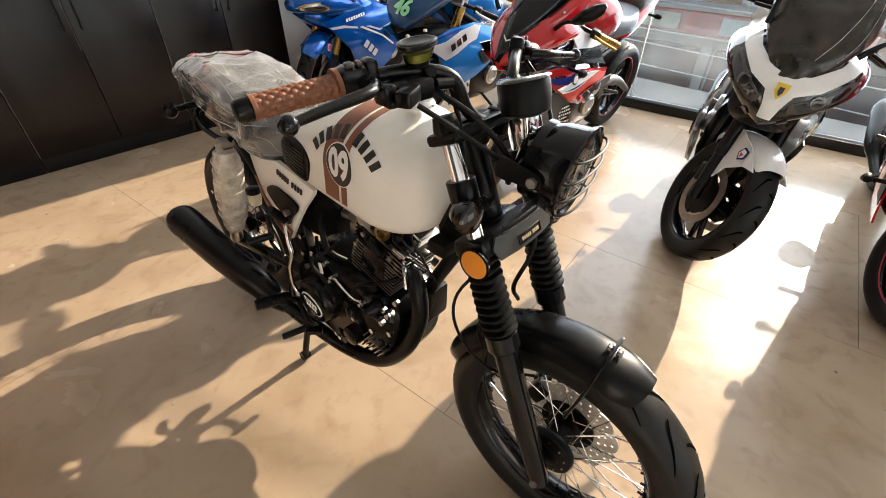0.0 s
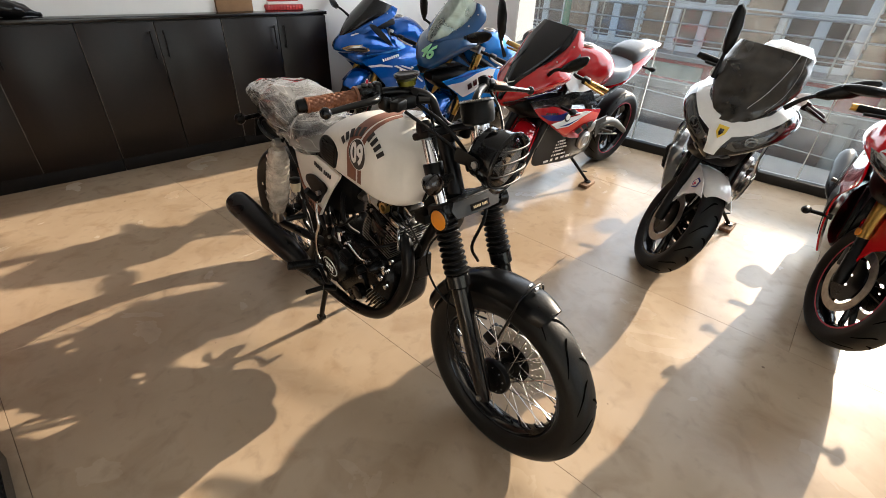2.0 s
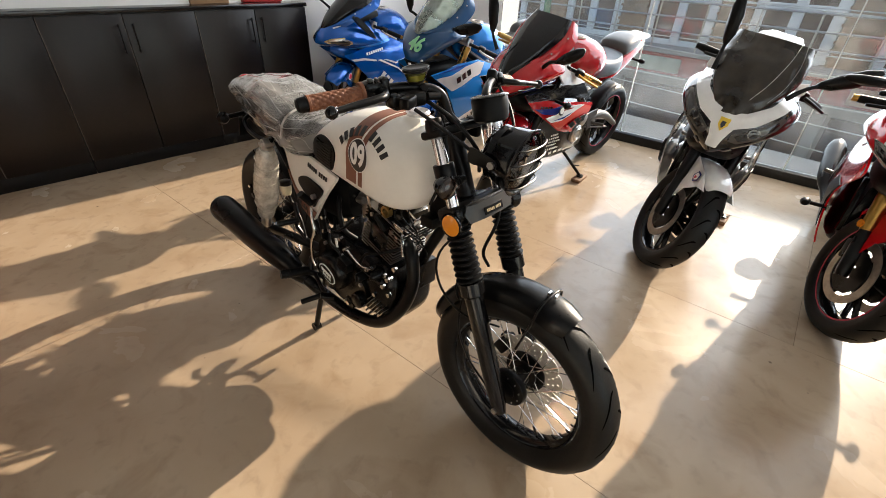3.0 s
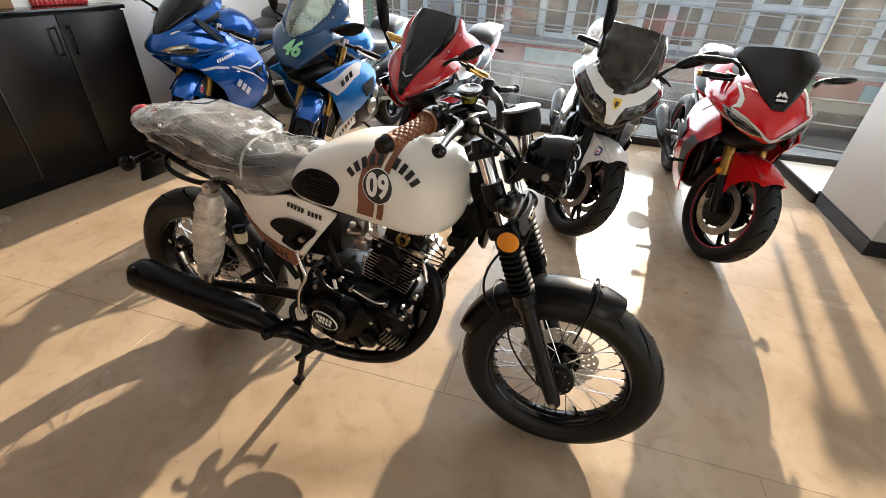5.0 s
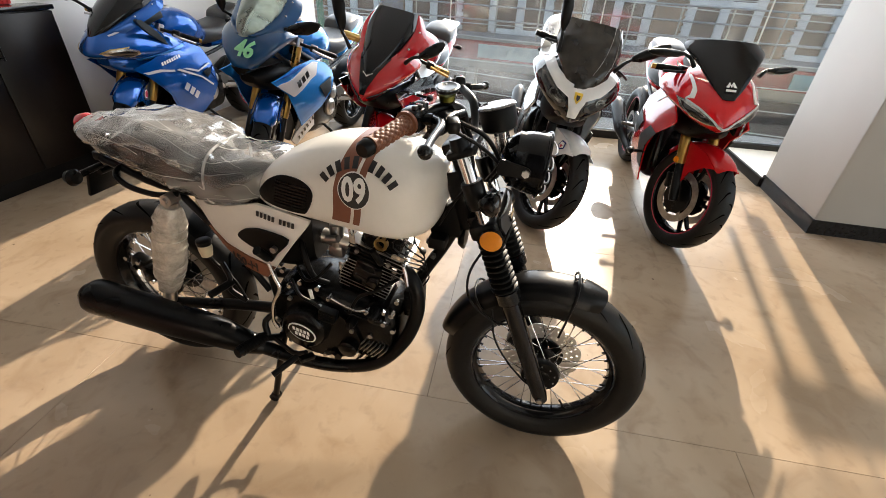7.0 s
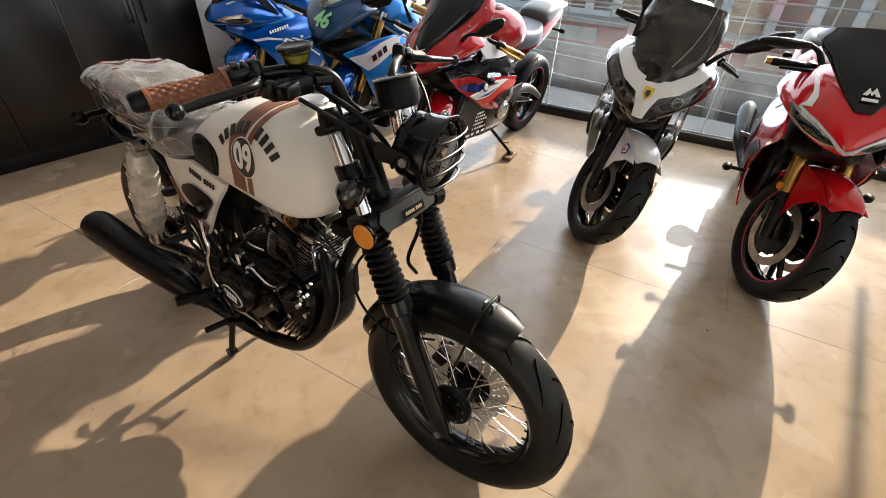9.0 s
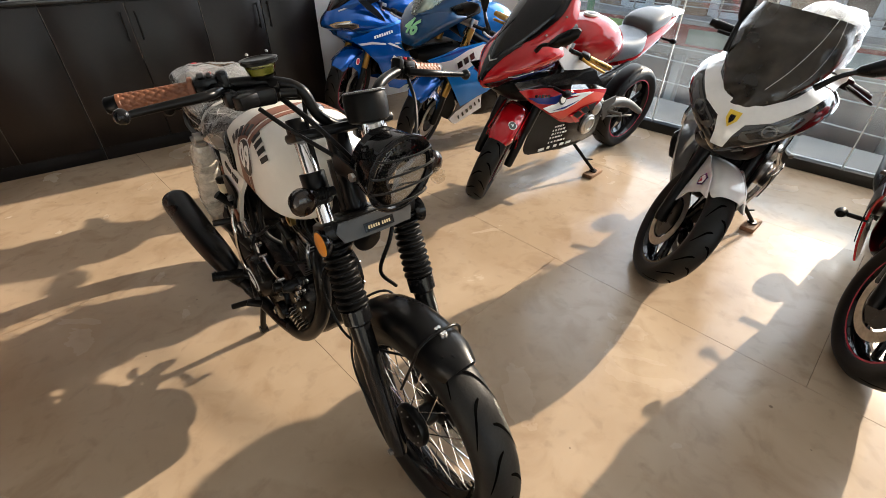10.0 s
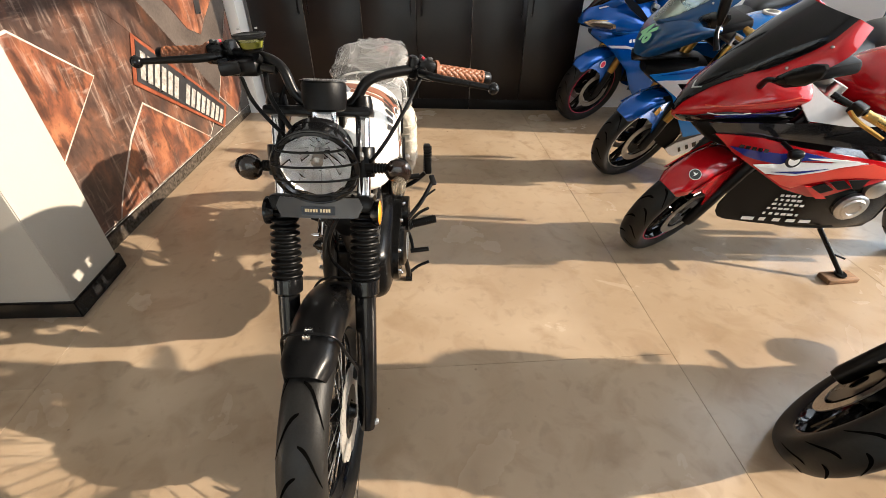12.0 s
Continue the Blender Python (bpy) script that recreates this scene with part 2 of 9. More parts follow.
def grid_faces(bm, rows, close_u=False, close_v=False, cap=False):
    nu, nv = len(rows), len(rows[0])
    for i in range(nu if close_u else nu - 1):
        for j in range(nv if close_v else nv - 1):
            a, b = rows[i], rows[(i + 1) % nu]
            try:
                bm.faces.new((a[j], a[(j + 1) % nv], b[(j + 1) % nv], b[j]))
            except ValueError:
                pass
    if cap:
        bm.faces.new(rows[0])
        bm.faces.new(rows[-1])


def smooth_line(pts, n):
    """Catmull-Rom through pts with n steps a span."""
    p = [Vector(q) for q in pts]
    if len(p) < 3 or n < 2:
        return p
    out = []
    ext = [2 * p[0] - p[1]] + p + [2 * p[-1] - p[-2]]
    for i in range(1, len(ext) - 2):
        a, b, c, d = ext[i - 1 : i + 3]
        for k in range(n):
            t = k / n
            out.append(0.5 * (2 * b + (c - a) * t + (2 * a - 5 * b + 4 * c - d) * t * t + (3 * b - a - 3 * c + d) * t**3))
    out.append(p[-1])
    return out


def tube(pts, r, seg=10, n=5, cap=True):
    """A round bar through pts; r is one radius or one for each point."""
    line = smooth_line(pts, n)
    k = (len(line) - 1) / max(1, len(pts) - 1)
    radius = (lambda i: r) if isinstance(r, (int, float)) else (lambda i: float(np.interp(i / k, range(len(r)), r)))
    bm, rows, up = bmesh.new(), [], None
    for i, p in enumerate(line):
        way = (line[min(i + 1, len(line) - 1)] - line[max(i - 1, 0)]).normalized()
        if up is None:
            up = way.orthogonal().normalized()
        up = (up - way * up.dot(way)).normalized()
        side = way.cross(up)
        rows.append([bm.verts.new(p + radius(i) * (math.cos(a) * up + math.sin(a) * side)) for a in (2 * math.pi * s / seg for s in range(seg))])
    grid_faces(bm, rows, close_v=True, cap=cap)
    return bm


def turned(profile, n=32, axis="Y", centre=(0, 0, 0), closed=False):
    """A body of revolution: profile of (along the axis, radius)."""
    bm, rows = bmesh.new(), []
    for s in range(n):
        c, d = math.cos(2 * math.pi * s / n), math.sin(2 * math.pi * s / n)
        row = []
        for a, r in profile:
            v = {"X": (a, r * c, r * d), "Y": (r * d, a, r * c), "Z": (r * c, r * d, a)}[axis]
            row.append(bm.verts.new(Vector(v) + Vector(centre)))
        rows.append(row)
    grid_faces(bm, rows, close_u=True, close_v=closed)
    if not closed:
        for k in (0, -1):
            if profile[k][1] > 1e-4:
                bm.faces.new([row[k] for row in rows])
        bmesh.ops.remove_doubles(bm, verts=bm.verts, dist=1e-5)
    return bm


def rod(a, b, r, seg=12, r2=None):
    return tube([a, b], [r, r if r2 is None else r2], seg, 1)


def skin(ctrl, nu=4, nv=4, closed=False, thick=0.0, cap=False):
    """A smooth sheet or body through rows of points."""
    long = [smooth_line([row[j] for row in ctrl], nu) for j in range(len(ctrl[0]))]
    bm, rows = bmesh.new(), []
    for i in range(len(long[0])):
        line = [long[j][i] for j in range(len(long))]
        if closed:
            line = smooth_line(line[-2:] + line + line[:3], nv)[2 * nv : -2 * nv - 1]
        else:
            line = smooth_line(line, nv)
        rows.append([bm.verts.new(p) for p in line])
    grid_faces(bm, rows, close_v=closed, cap=cap)
    if thick:
        thicken(bm, thick)
    return bm


def thicken(bm, d, out=None):
    """Give a sheet depth, away from the side that out(mean place, mean normal) names."""
    bmesh.ops.recalc_face_normals(bm, faces=bm.faces)
    bm.normal_update()
    if out:
        n = sum((f.normal * f.calc_area() for f in bm.faces), Vector())
        c = sum((v.co for v in bm.verts), Vector()) / len(bm.verts)
        if n.dot(out(c, n)) < 0:
            bmesh.ops.reverse_faces(bm, faces=bm.faces[:])
            bm.normal_update()
    vs = bm.verts[:]
    normal = {v: v.normal.copy() for v in vs}
    edge = [e for e in bm.edges if len(e.link_faces) == 1]
    faces = bm.faces[:]
    twin = {v: bm.verts.new(v.co - normal[v] * d) for v in vs}
    for f in faces:
        bm.faces.new([twin[v] for v in reversed(f.verts)])
    for e in edge:
        a, b = e.verts
        bm.faces.new((a, b, twin[b], twin[a]))
    return bm


def sup(hw, zb, zt, x, p=2.5, n=20, yc=0.0, low=None):
    """One closed super-ellipse ring across the x axis; low: the power of its lower half."""
    zc, hz, out = (zb + zt) / 2, (zt - zb) / 2, []
    for s in range(n):
        a = 2 * math.pi * s / n
        c, d = math.cos(a), math.sin(a)
        q = low if low and d < 0 else p
        out.append((x, yc + hw * math.copysign(abs(c) ** (2 / q), c), zc + hz * math.copysign(abs(d) ** (2 / q), d)))
    return out


def loft(rings, nu=3):
    return skin(rings, nu, 1, closed=True, cap=True)


def outward(c, n):
    """Plates face away from the middle plane, ahead, or up, whichever they face most."""
    a = [abs(n.x), abs(n.y), abs(n.z)]
    k = a.index(max(a))
    return Vector((1, 0, 0)) if k == 0 else Vector((0, 1 if c.y > 0 else -1, 0)) if k == 1 else Vector((0, 0, 1))


def plate(outline, place, thick=0.004, cuts=2, rounded=0):
    """A plate of the given (x, z) outline bent to place(x, z) -> point."""
    pts = [Vector((x, z, 0)) for x, z in outline]
    if rounded:
        pts = smooth_line(pts[-2:] + pts + pts[:3], rounded)[2 * rounded : -2 * rounded - 1]
    bm = bmesh.new()
    f = bm.faces.new([bm.verts.new(p) for p in pts])
    bmesh.ops.triangulate(bm, faces=[f])
    for _ in range(cuts):
        long = [e for e in bm.edges if e.calc_length() > 0.024]
        if not long:
            break
        bmesh.ops.subdivide_edges(bm, edges=long, cuts=1)
        bmesh.ops.triangulate(bm, faces=[g for g in bm.faces if len(g.verts) > 3])
    for v in bm.verts:
        v.co = Vector(place(v.co.x, v.co.y))
    if thick:
        thicken(bm, thick, outward)
    return bm


def words(text, size, place, bold=0.0, depth=0.0015, shear=0.0, align="CENTER"):
    """Letters of the built-in font, each vertex laid by place(x, y)."""
    cu = bpy.data.curves.new("words", "FONT")
    cu.body, cu.size, cu.align_x, cu.align_y, cu.offset, cu.shear, cu.resolution_u = text, size, align, "CENTER", bold, shear, 3
    ob = new("words", cu)
    me = bpy.data.meshes.new_from_object(ob)
    bm = bmesh.new()
    bm.from_mesh(me)
    bpy.data.objects.remove(ob)
    bpy.data.curves.remove(cu)
    bpy.data.meshes.remove(me)
    bmesh.ops.triangulate(bm, faces=bm.faces[:])
    bmesh.ops.remove_doubles(bm, verts=bm.verts, dist=1e-5)
    for v in bm.verts:
        v.co = Vector(place(v.co.x, v.co.y))
    thicken(bm, depth, outward)
    return bm


def bars(spots, place, thick=0.0012):
    """Plain bars in a row: spots of (x, z, width, height, turn in degrees)."""
    out = []
    for x, z, w, h, turn in spots:
        c, s = math.cos(radians(turn)), math.sin(radians(turn))
        quad = [(x + c * a - s * b, z + s * a + c * b) for a, b in ((-w / 2, -h / 2), (w / 2, -h / 2), (w / 2, h / 2), (-w / 2, h / 2))]
        out.append(plate(quad, place, thick, 1))
    return joined(*out)


def bar_row(spots, place, thick, material, parent, label="", xf=None):
    """Plain bars of lettering, each a piece of its own."""
    for spot in spots:
        part("letter_bar", bars([spot], place, thick), material, parent, label, xf)

# ---- the room ----
def stone_floor():
    """Polished stone: soft clouds, brownish stains, small dark chips and dull scuffed patches."""
    m = bpy.data.materials.new("polished_slab")
    m.use_nodes = True
    nt = m.node_tree
    node, link = nt.nodes.new, nt.links.new
    p = nt.nodes["Principled BSDF"]
    pos = node("ShaderNodeNewGeometry").outputs["Position"]

    def cloud(scale, detail, lo, hi, to0, to1, twist=0.0):
        n, r = node("ShaderNodeTexNoise"), node("ShaderNodeMapRange")
        n.inputs["Scale"].default_value, n.inputs["Detail"].default_value, n.inputs["Distortion"].default_value = scale, detail, twist
        link(pos, n.inputs["Vector"])
        for key, value in (("From Min", lo), ("From Max", hi), ("To Min", to0), ("To Max", to1)):
            r.inputs[key].default_value = value
        link(n.outputs["Fac"], r.inputs["Value"])
        return r.outputs["Result"]

    def blend(fac, a, b):
        x = node("ShaderNodeMix")
        x.data_type = "RGBA"
        link(fac, x.inputs["Factor"])
        for key, value in (("A", a), ("B", b)):
            if isinstance(value, tuple):
                x.inputs[key].default_value = (*value, 1)
            else:
                link(value, x.inputs[key])
        return x.outputs["Result"]

    col = blend(cloud(1.3, 5, 0.34, 0.66, 0, 1, 0.4), (0.300, 0.218, 0.142), (0.415, 0.322, 0.228))
    col = blend(cloud(5.5, 8, 0.52, 0.72, 0, 0.55, 0.8), col, (0.235, 0.158, 0.095))
    col = blend(cloud(16.0, 8, 0.55, 0.72, 0, 0.34, 0.4), col, (0.20, 0.145, 0.10))
    for scale, size, most in ((3.4, 0.022, 0.75), (7.5, 0.026, 0.6)):
        v, r = node("ShaderNodeTexVoronoi"), node("ShaderNodeMapRange")
        v.inputs["Scale"].default_value = scale
        link(pos, v.inputs["Vector"])
        for key, value in (("From Min", size * 0.6), ("From Max", size * 1.3), ("To Min", most), ("To Max", 0.0)):
            r.inputs[key].default_value = value
        link(v.outputs["Distance"], r.inputs["Value"])
        col = blend(r.outputs["Result"], col, (0.11, 0.075, 0.05))
    info, tint, mul = node("ShaderNodeObjectInfo"), node("ShaderNodeMapRange"), node("ShaderNodeVectorMath")
    tint.inputs["To Min"].default_value, tint.inputs["To Max"].default_value = 0.97, 1.03
    link(info.outputs["Random"], tint.inputs["Value"])
    mul.operation = "SCALE"
    link(col, mul.inputs[0])
    link(tint.outputs["Result"], mul.inputs["Scale"])
    link(mul.outputs["Vector"], p.inputs["Base Color"])
    link(cloud(2.6, 7, 0.3, 0.7, 0.13, 0.30, 0.6), p.inputs["Roughness"])
    p.inputs["Specular IOR Level"].default_value = 0.37
    b = node("ShaderNodeBump")
    b.inputs["Strength"].default_value, b.inputs["Distance"].default_value = 0.015, 0.002
    link(cloud(22.0, 3, 0.0, 1.0, 0.0, 1.0), b.inputs["Height"])
    link(b.outputs["Normal"], p.inputs["Normal"])
    return m


M["floor"] = stone_floor()
M["grout"] = mat("dark_joint", (0.16, 0.13, 0.10), 0.9)
M["plaster"] = mat("white_wall_paint", (0.90, 0.89, 0.87), 0.55, vary=0.03, scale=2.0, bump=0.06, bump_scale=180)
# The white of the pillars is darkened to hold back the sun on them.
M["dimmed_paint"] = mat("sun_dimmed_pillar_paint", (0.40, 0.385, 0.35), 0.5, vary=0.04, scale=2.0, bump=0.06, bump_scale=180)
M["granite"] = mat("black_granite", (0.012, 0.012, 0.0125), 0.2, vary=0.3, scale=60, rough_vary=0.03, spec=0.25)
M["lacquer"] = mat("black_lacquer", (0.0085, 0.0050, 0.0038), 0.34, spec=0.36, vary=0.35, scale=2.2, coat=0.0, rough_vary=0.16, bump=0.02, bump_scale=40)
M["worktop"] = mat("glossy_worktop", (0.008, 0.007, 0.0065), 0.12, spec=0.5, vary=0.2, scale=3.0)
M["plinth"] = mat("dull_black_board", (0.006, 0.0045, 0.004), 0.5, spec=0.2, vary=0.3)
M["skirt"] = mat("grey_brown_granite", (0.06, 0.050, 0.042), 0.22, vary=0.4, scale=50, spec=0.4)
M["ceiling"] = mat("ceiling_paint", (0.75, 0.74, 0.71), 0.8, vary=0.03)
M["pane"] = glass("window_pane", tint=(0.93, 0.97, 0.98), clear=0.97, gloss=0.5, film=((0.88, 0.91, 0.93), 0.055, 2.2), glow=0.45)
M["frame_black"] = mat("black_aluminium", (0.02, 0.02, 0.02), 0.35, metal=0.5)
M["silicone"] = mat("clear_silicone_joint", (0.7, 0.74, 0.72), 0.35, vary=0.05)

GLASS_A, GLASS_B = Vector((3.29, 2.62, 0)), Vector((3.93, -2.75, 0))
CAB_Y, WALL_Y, CAB_TOP = 3.26, 3.60, 1.04


def wall(name, a, b, height, thick, material, label, z0=0.0):
    """An upright slab whose inner face runs from a to b, its body on the right-hand side of that way."""
    a, b = Vector((*a[:2], 0)), Vector((*b[:2], 0))
    w = (b - a).length
    bm = box((w, thick, height), (w / 2, -thick / 2, z0 + height / 2))
    ang = math.atan2(b.y - a.y, b.x - a.x)
    return solid(name, bm, material, label, "wall", kind="structure", m=Matrix.Translation(a) @ Matrix.Rotation(ang, 4, "Z"))


H = 3.3
sub = solid("floor", box((7.2, 10.4, 0.2), (0.1, -0.7, -0.113)), M["grout"], "polished beige stone slab floor with thin dark joints", "floor", kind="structure")
ceiling = solid("ceiling", box((7.45, 10.4, 0.15), (0.2, -0.7, H + 0.075)), M["ceiling"], "plain white painted ceiling over the showroom", "ceiling", kind="structure")
wall("wall_north", (4.2, WALL_Y), (-1.6, WALL_Y), H, -0.2, M["plaster"], "white painted wall behind the low black cabinets")
wall("wall_north_east", (3.24, WALL_Y - 0.004), (GLASS_A.x, GLASS_A.y), H, -0.3, M["plaster"], "short white painted wall beside the window")
wall("wall_west", (-1.40, WALL_Y), (-1.30, 0.60), H, 0.2, M["plaster"], "white wall carrying the printed mural")
wall("wall_west_niche", (-1.62, 0.66), (-1.62, -0.5), H, 0.2, M["lacquer"], "dark panelled niche beside the white pillar")
wall("wall_south_west", (-1.62, -0.5), (-1.62, -4.45), H, 0.2, M["plaster"], "white painted side wall of the showroom")
wall("wall_south_east", (2.20, -2.6), (2.45, -4.45), H, -0.2, M["plaster"], "white painted side wall past the pillar")


def pillar(name, corners, skirt, label):
    """A plastered pillar with a black granite skirting round its foot."""
    t = thing(name, pose(corners[0][0], corners[0][1], 0), label, "pillar", kind="structure")
    for nm, z0, z1, grow, material in (("shaft", 0.0, H, 0.0, M["dimmed_paint"]), ("skirting", 0.0, skirt, 0.012, M["granite"])):
        bm = bmesh.new()
        c = sum((Vector((*q, 0)) for q in corners), Vector()) / len(corners)
        rows = []
        for z in (z0, z1):
            ring = []
            for q in corners:
                d = Vector((*q, 0)) - c
                g = d + Vector((math.copysign(grow, d.x), math.copysign(grow, d.y), 0))
                ring.append(bm.verts.new(c + g + Vector((0, 0, z)) - Vector((*corners[0], 0))))
            rows.append(ring)
        grid_faces(bm, rows, close_v=True, cap=True)
        bmesh.ops.recalc_face_normals(bm, faces=bm.faces)
        bmesh.ops.bevel(bm, geom=bm.edges[:], offset=0.004, segments=2, affect="EDGES")
        part(nm, bm, material, t)
    return t


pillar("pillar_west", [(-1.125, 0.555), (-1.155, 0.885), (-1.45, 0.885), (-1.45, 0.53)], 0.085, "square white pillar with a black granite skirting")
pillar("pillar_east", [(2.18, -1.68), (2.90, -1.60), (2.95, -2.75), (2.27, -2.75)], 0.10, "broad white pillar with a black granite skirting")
solid("trim", box((0.09, 0.16, H), (-1.335, 3.175, H / 2), 0.004), M["plaster"], "narrow white post at the end of the mural", "trim", kind="structure")
sk = Vector((-1.40, 3.1, 0)) - Vector((-1.305, 0.9, 0))
solid("baseboard", box((0.02, sk.length, 0.075), (-1.343, 2.0, 0.0375), 0.003, rot=(0, 0, 2.5)), M["skirt"], "dark grey-brown granite skirting below the mural", "skirting", kind="structure")
solid("baseboard", box((1.78, 0.02, 0.09), (2.35, WALL_Y - 0.01, 0.045), 0.003), M["granite"], "black granite skirting along the white wall", "skirting", kind="structure")

# glass wall
gw = (GLASS_B - GLASS_A).length
GM = Matrix.Translation(GLASS_A) @ Matrix.Rotation(math.atan2(GLASS_B.y - GLASS_A.y, GLASS_B.x - GLASS_A.x), 4, "Z")
window = thing("window_1", GM, "tall frameless glass wall in a black floor channel", "window", kind="structure")
part("channel", box((gw, 0.07, 0.075), (gw / 2, 0.0, 0.0375), 0.004), M["frame_black"], window, "black metal floor channel")
part("head_rail", box((gw, 0.07, 0.06), (gw / 2, 0.0, H - 0.03), 0.004), M["frame_black"], window)
part("kerb_strip", box((gw, 0.16, 0.03), (gw / 2, 0.12, 0.015), 0.003), M["plaster"], window, "white sill strip outside the glass")
joints = [0.0, 1.45, 2.78, 4.1, 5.0, gw]
for a, b in zip(joints, joints[1:]):
    o = part("pane", box((b - a - 0.008, 0.012, H - 0.12), ((a + b) / 2, 0.0, H / 2), 0.0), M["pane"], window)
    o.visible_shadow = False
for a in joints[1:-1]:
    part("joint", box((0.009, 0.016, H - 0.14), (a, 0.0, H / 2)), M["silicone"], window)

# low raised ledge between the glass and the broad pillar
solid("ledge", plate([(2.93, -1.59), (3.47, -1.50), (3.775, -1.46), (3.905, -2.70), (2.985, -2.70)], lambda x, y: (x, y, 0.03), 0.03, 0), M["plaster"], "low white ledge inside the glass beside the pillar", "ledge", kind="structure")
solid("trim", box((0.90, 0.022, 0.075), (0, 0, 0.0375), 0.003), M["frame_black"], "black metal edge of the white ledge", "trim", kind="structure", m=pose(3.345, -1.515, 0, 0, 0, 8.6))
wall("wall_return", (3.95, -2.76), (2.90, -2.76), H, 0.12, M["plaster"], "white wall closing the space behind the pillar")
# The unseen end wall is assumed to be glazed, for the added fill lamp.
added_window = thing("unseen_window", pose(0.1, -4.35, 0), "assumed wide window closing the unseen end of the showroom", "window", kind="structure")
part("window_sill", box((4.2, 0.2, 0.22), (0, 0, 0.11), 0.004), M["plaster"], added_window)
part("window_head", box((4.2, 0.2, 0.2), (0, 0, H - 0.1), 0.004), M["plaster"], added_window)
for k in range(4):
    part("window_frame", box((0.08, 0.1, H - 0.42), (-1.95 + 1.3 * k, 0, H / 2), 0.004), M["frame_black"], added_window)
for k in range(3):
    o = part("pane", box((1.22, 0.01, H - 0.42), (-1.3 + 1.3 * k, 0, H / 2)), M["pane"], added_window)
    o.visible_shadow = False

# ---- the cream roadster ----
def tyre(r, hw, rim, n=64):
    d = r - rim
    prof = [(-hw * 0.62, rim), (-hw * 0.82, rim + d * 0.12), (-hw * 0.98, rim + d * 0.42), (-hw, rim + d * 0.6), (-hw * 0.86, rim + d * 0.8), (-hw * 0.5, rim + d * 0.96),
            (0, r), (hw * 0.5, rim + d * 0.96), (hw * 0.86, rim + d * 0.8), (hw, rim + d * 0.6), (hw * 0.98, rim + d * 0.42), (hw * 0.82, rim + d * 0.12), (hw * 0.62, rim)]
    prof = [(p.x, p.y) for p in smooth_line([Vector((a, b, 0)) for a, b in prof], 2)]
    return turned(prof + [(hw * 0.5, rim - 0.004), (-hw * 0.5, rim - 0.004)], n, "Y", closed=True)


def tread(r, hw, rim, n=16, slant=0.16):
    """Flat dark strips painting the shade of long slanting grooves from the crown to the shoulder, widest in their
    middle.
    """
    bm, d = bmesh.new(), r - rim

    def crown(y):
        k = min(1, abs(y) / hw)
        return r - d * (0.04 * (k / 0.5) ** 2 if k < 0.5 else 0.04 + 0.16 * ((k - 0.5) / 0.36) ** 1.3) + 0.0012

    for i in range(n):
        for side, off in ((1, 0.0), (-1, 0.5)):
            a0, rows = 2 * math.pi * (i + off) / n, []
            for k in range(11):
                t = k / 10
                y = side * hw * (0.02 + 0.90 * t)
                a = a0 + slant * (0.1 + 1.9 * t) - 0.07 * math.sin(math.pi * t)
                wide = 0.027 * math.sin(math.pi * (0.06 + 0.86 * t)) ** 0.7
                rows.append([bm.verts.new((crown(y) * math.sin(a + s * wide), y, crown(y) * math.cos(a + s * wide))) for s in (-0.8, 0.8)])
            grid_faces(bm, rows)
    return bm


def spoked_wheel(parent, name, centre, r, hw, rim, disc_side=1, disc=True):
    m = Matrix.Translation(centre)
    w = part(name, tyre(r, hw, rim), M["rubber"], parent, "treaded black tyre on a black spoked rim", m)
    part("tread", tread(r, hw, rim), M["groove_shade"], w, "", m)
    h = hw * 0.62
    rim_prof = [(-h, rim + 0.006), (-h, rim - 0.002), (-h * 0.7, rim - 0.006), (-h * 0.45, rim - 0.018), (0, rim - 0.022), (h * 0.45, rim - 0.018), (h * 0.7, rim - 0.006), (h, rim - 0.002), (h, rim + 0.006),
                (h * 0.6, rim - 0.001), (-h * 0.6, rim - 0.001)]
    part("rim", turned(rim_prof, 56, "Y", closed=True), M["gloss"], w, "glossy black rim", m)
    part("hub", turned([(-0.065, 0.016), (-0.062, 0.03), (-0.04, 0.032), (-0.036, 0.048), (-0.028, 0.048), (-0.02, 0.03), (0.02, 0.03), (0.028, 0.046), (0.036, 0.046), (0.04, 0.03), (0.065, 0.016)], 28, "Y"), M["black"], w, "", m)
    for i in range(36):
        side = 1 if i % 2 else -1
        a = 2 * math.pi * i / 36
        b = a + (0.62 if (i // 2) % 2 else -0.62)
        p0 = Vector((0.043 * math.sin(b), side * 0.031, 0.043 * math.cos(b)))
        p1 = Vector(((rim - 0.02) * math.sin(a), side * 0.006, (rim - 0.02) * math.cos(a)))
        part("spoke", rod(p0, p1, 0.0016, 6), M["chrome"], w, "", m)
    nip = [rod((0, 0, rim - 0.030), (0, 0, rim - 0.017), 0.0032, 6) for _ in range(36)]
    for i, b in enumerate(nip):
        b.transform(Matrix.Rotation(2 * math.pi * i / 36, 4, "Y"))
    part("spoke_nipple", joined(*nip), M["black"], w, "", m)
    part("valve", rod((0, 0, rim - 0.055), (0, 0, rim - 0.02), 0.004, 8), M["black"], w, "", m @ Matrix.Rotation(2.6, 4, "Y"))
    if disc:
        part("brake_disc", wave_disc(0.126, 0.070, 0.0035), M["disc"], w, "wavy drilled steel brake disc", m @ Matrix.Translation((0, 0.047 * disc_side, 0)))
        part("disc_carrier", turned([(-0.004, 0.03), (-0.004, 0.07), (0.004, 0.07), (0.004, 0.03)], 24, "Y", closed=True), M["black"], w, "", m @ Matrix.Translation((0, 0.046 * disc_side, 0)))
    return w


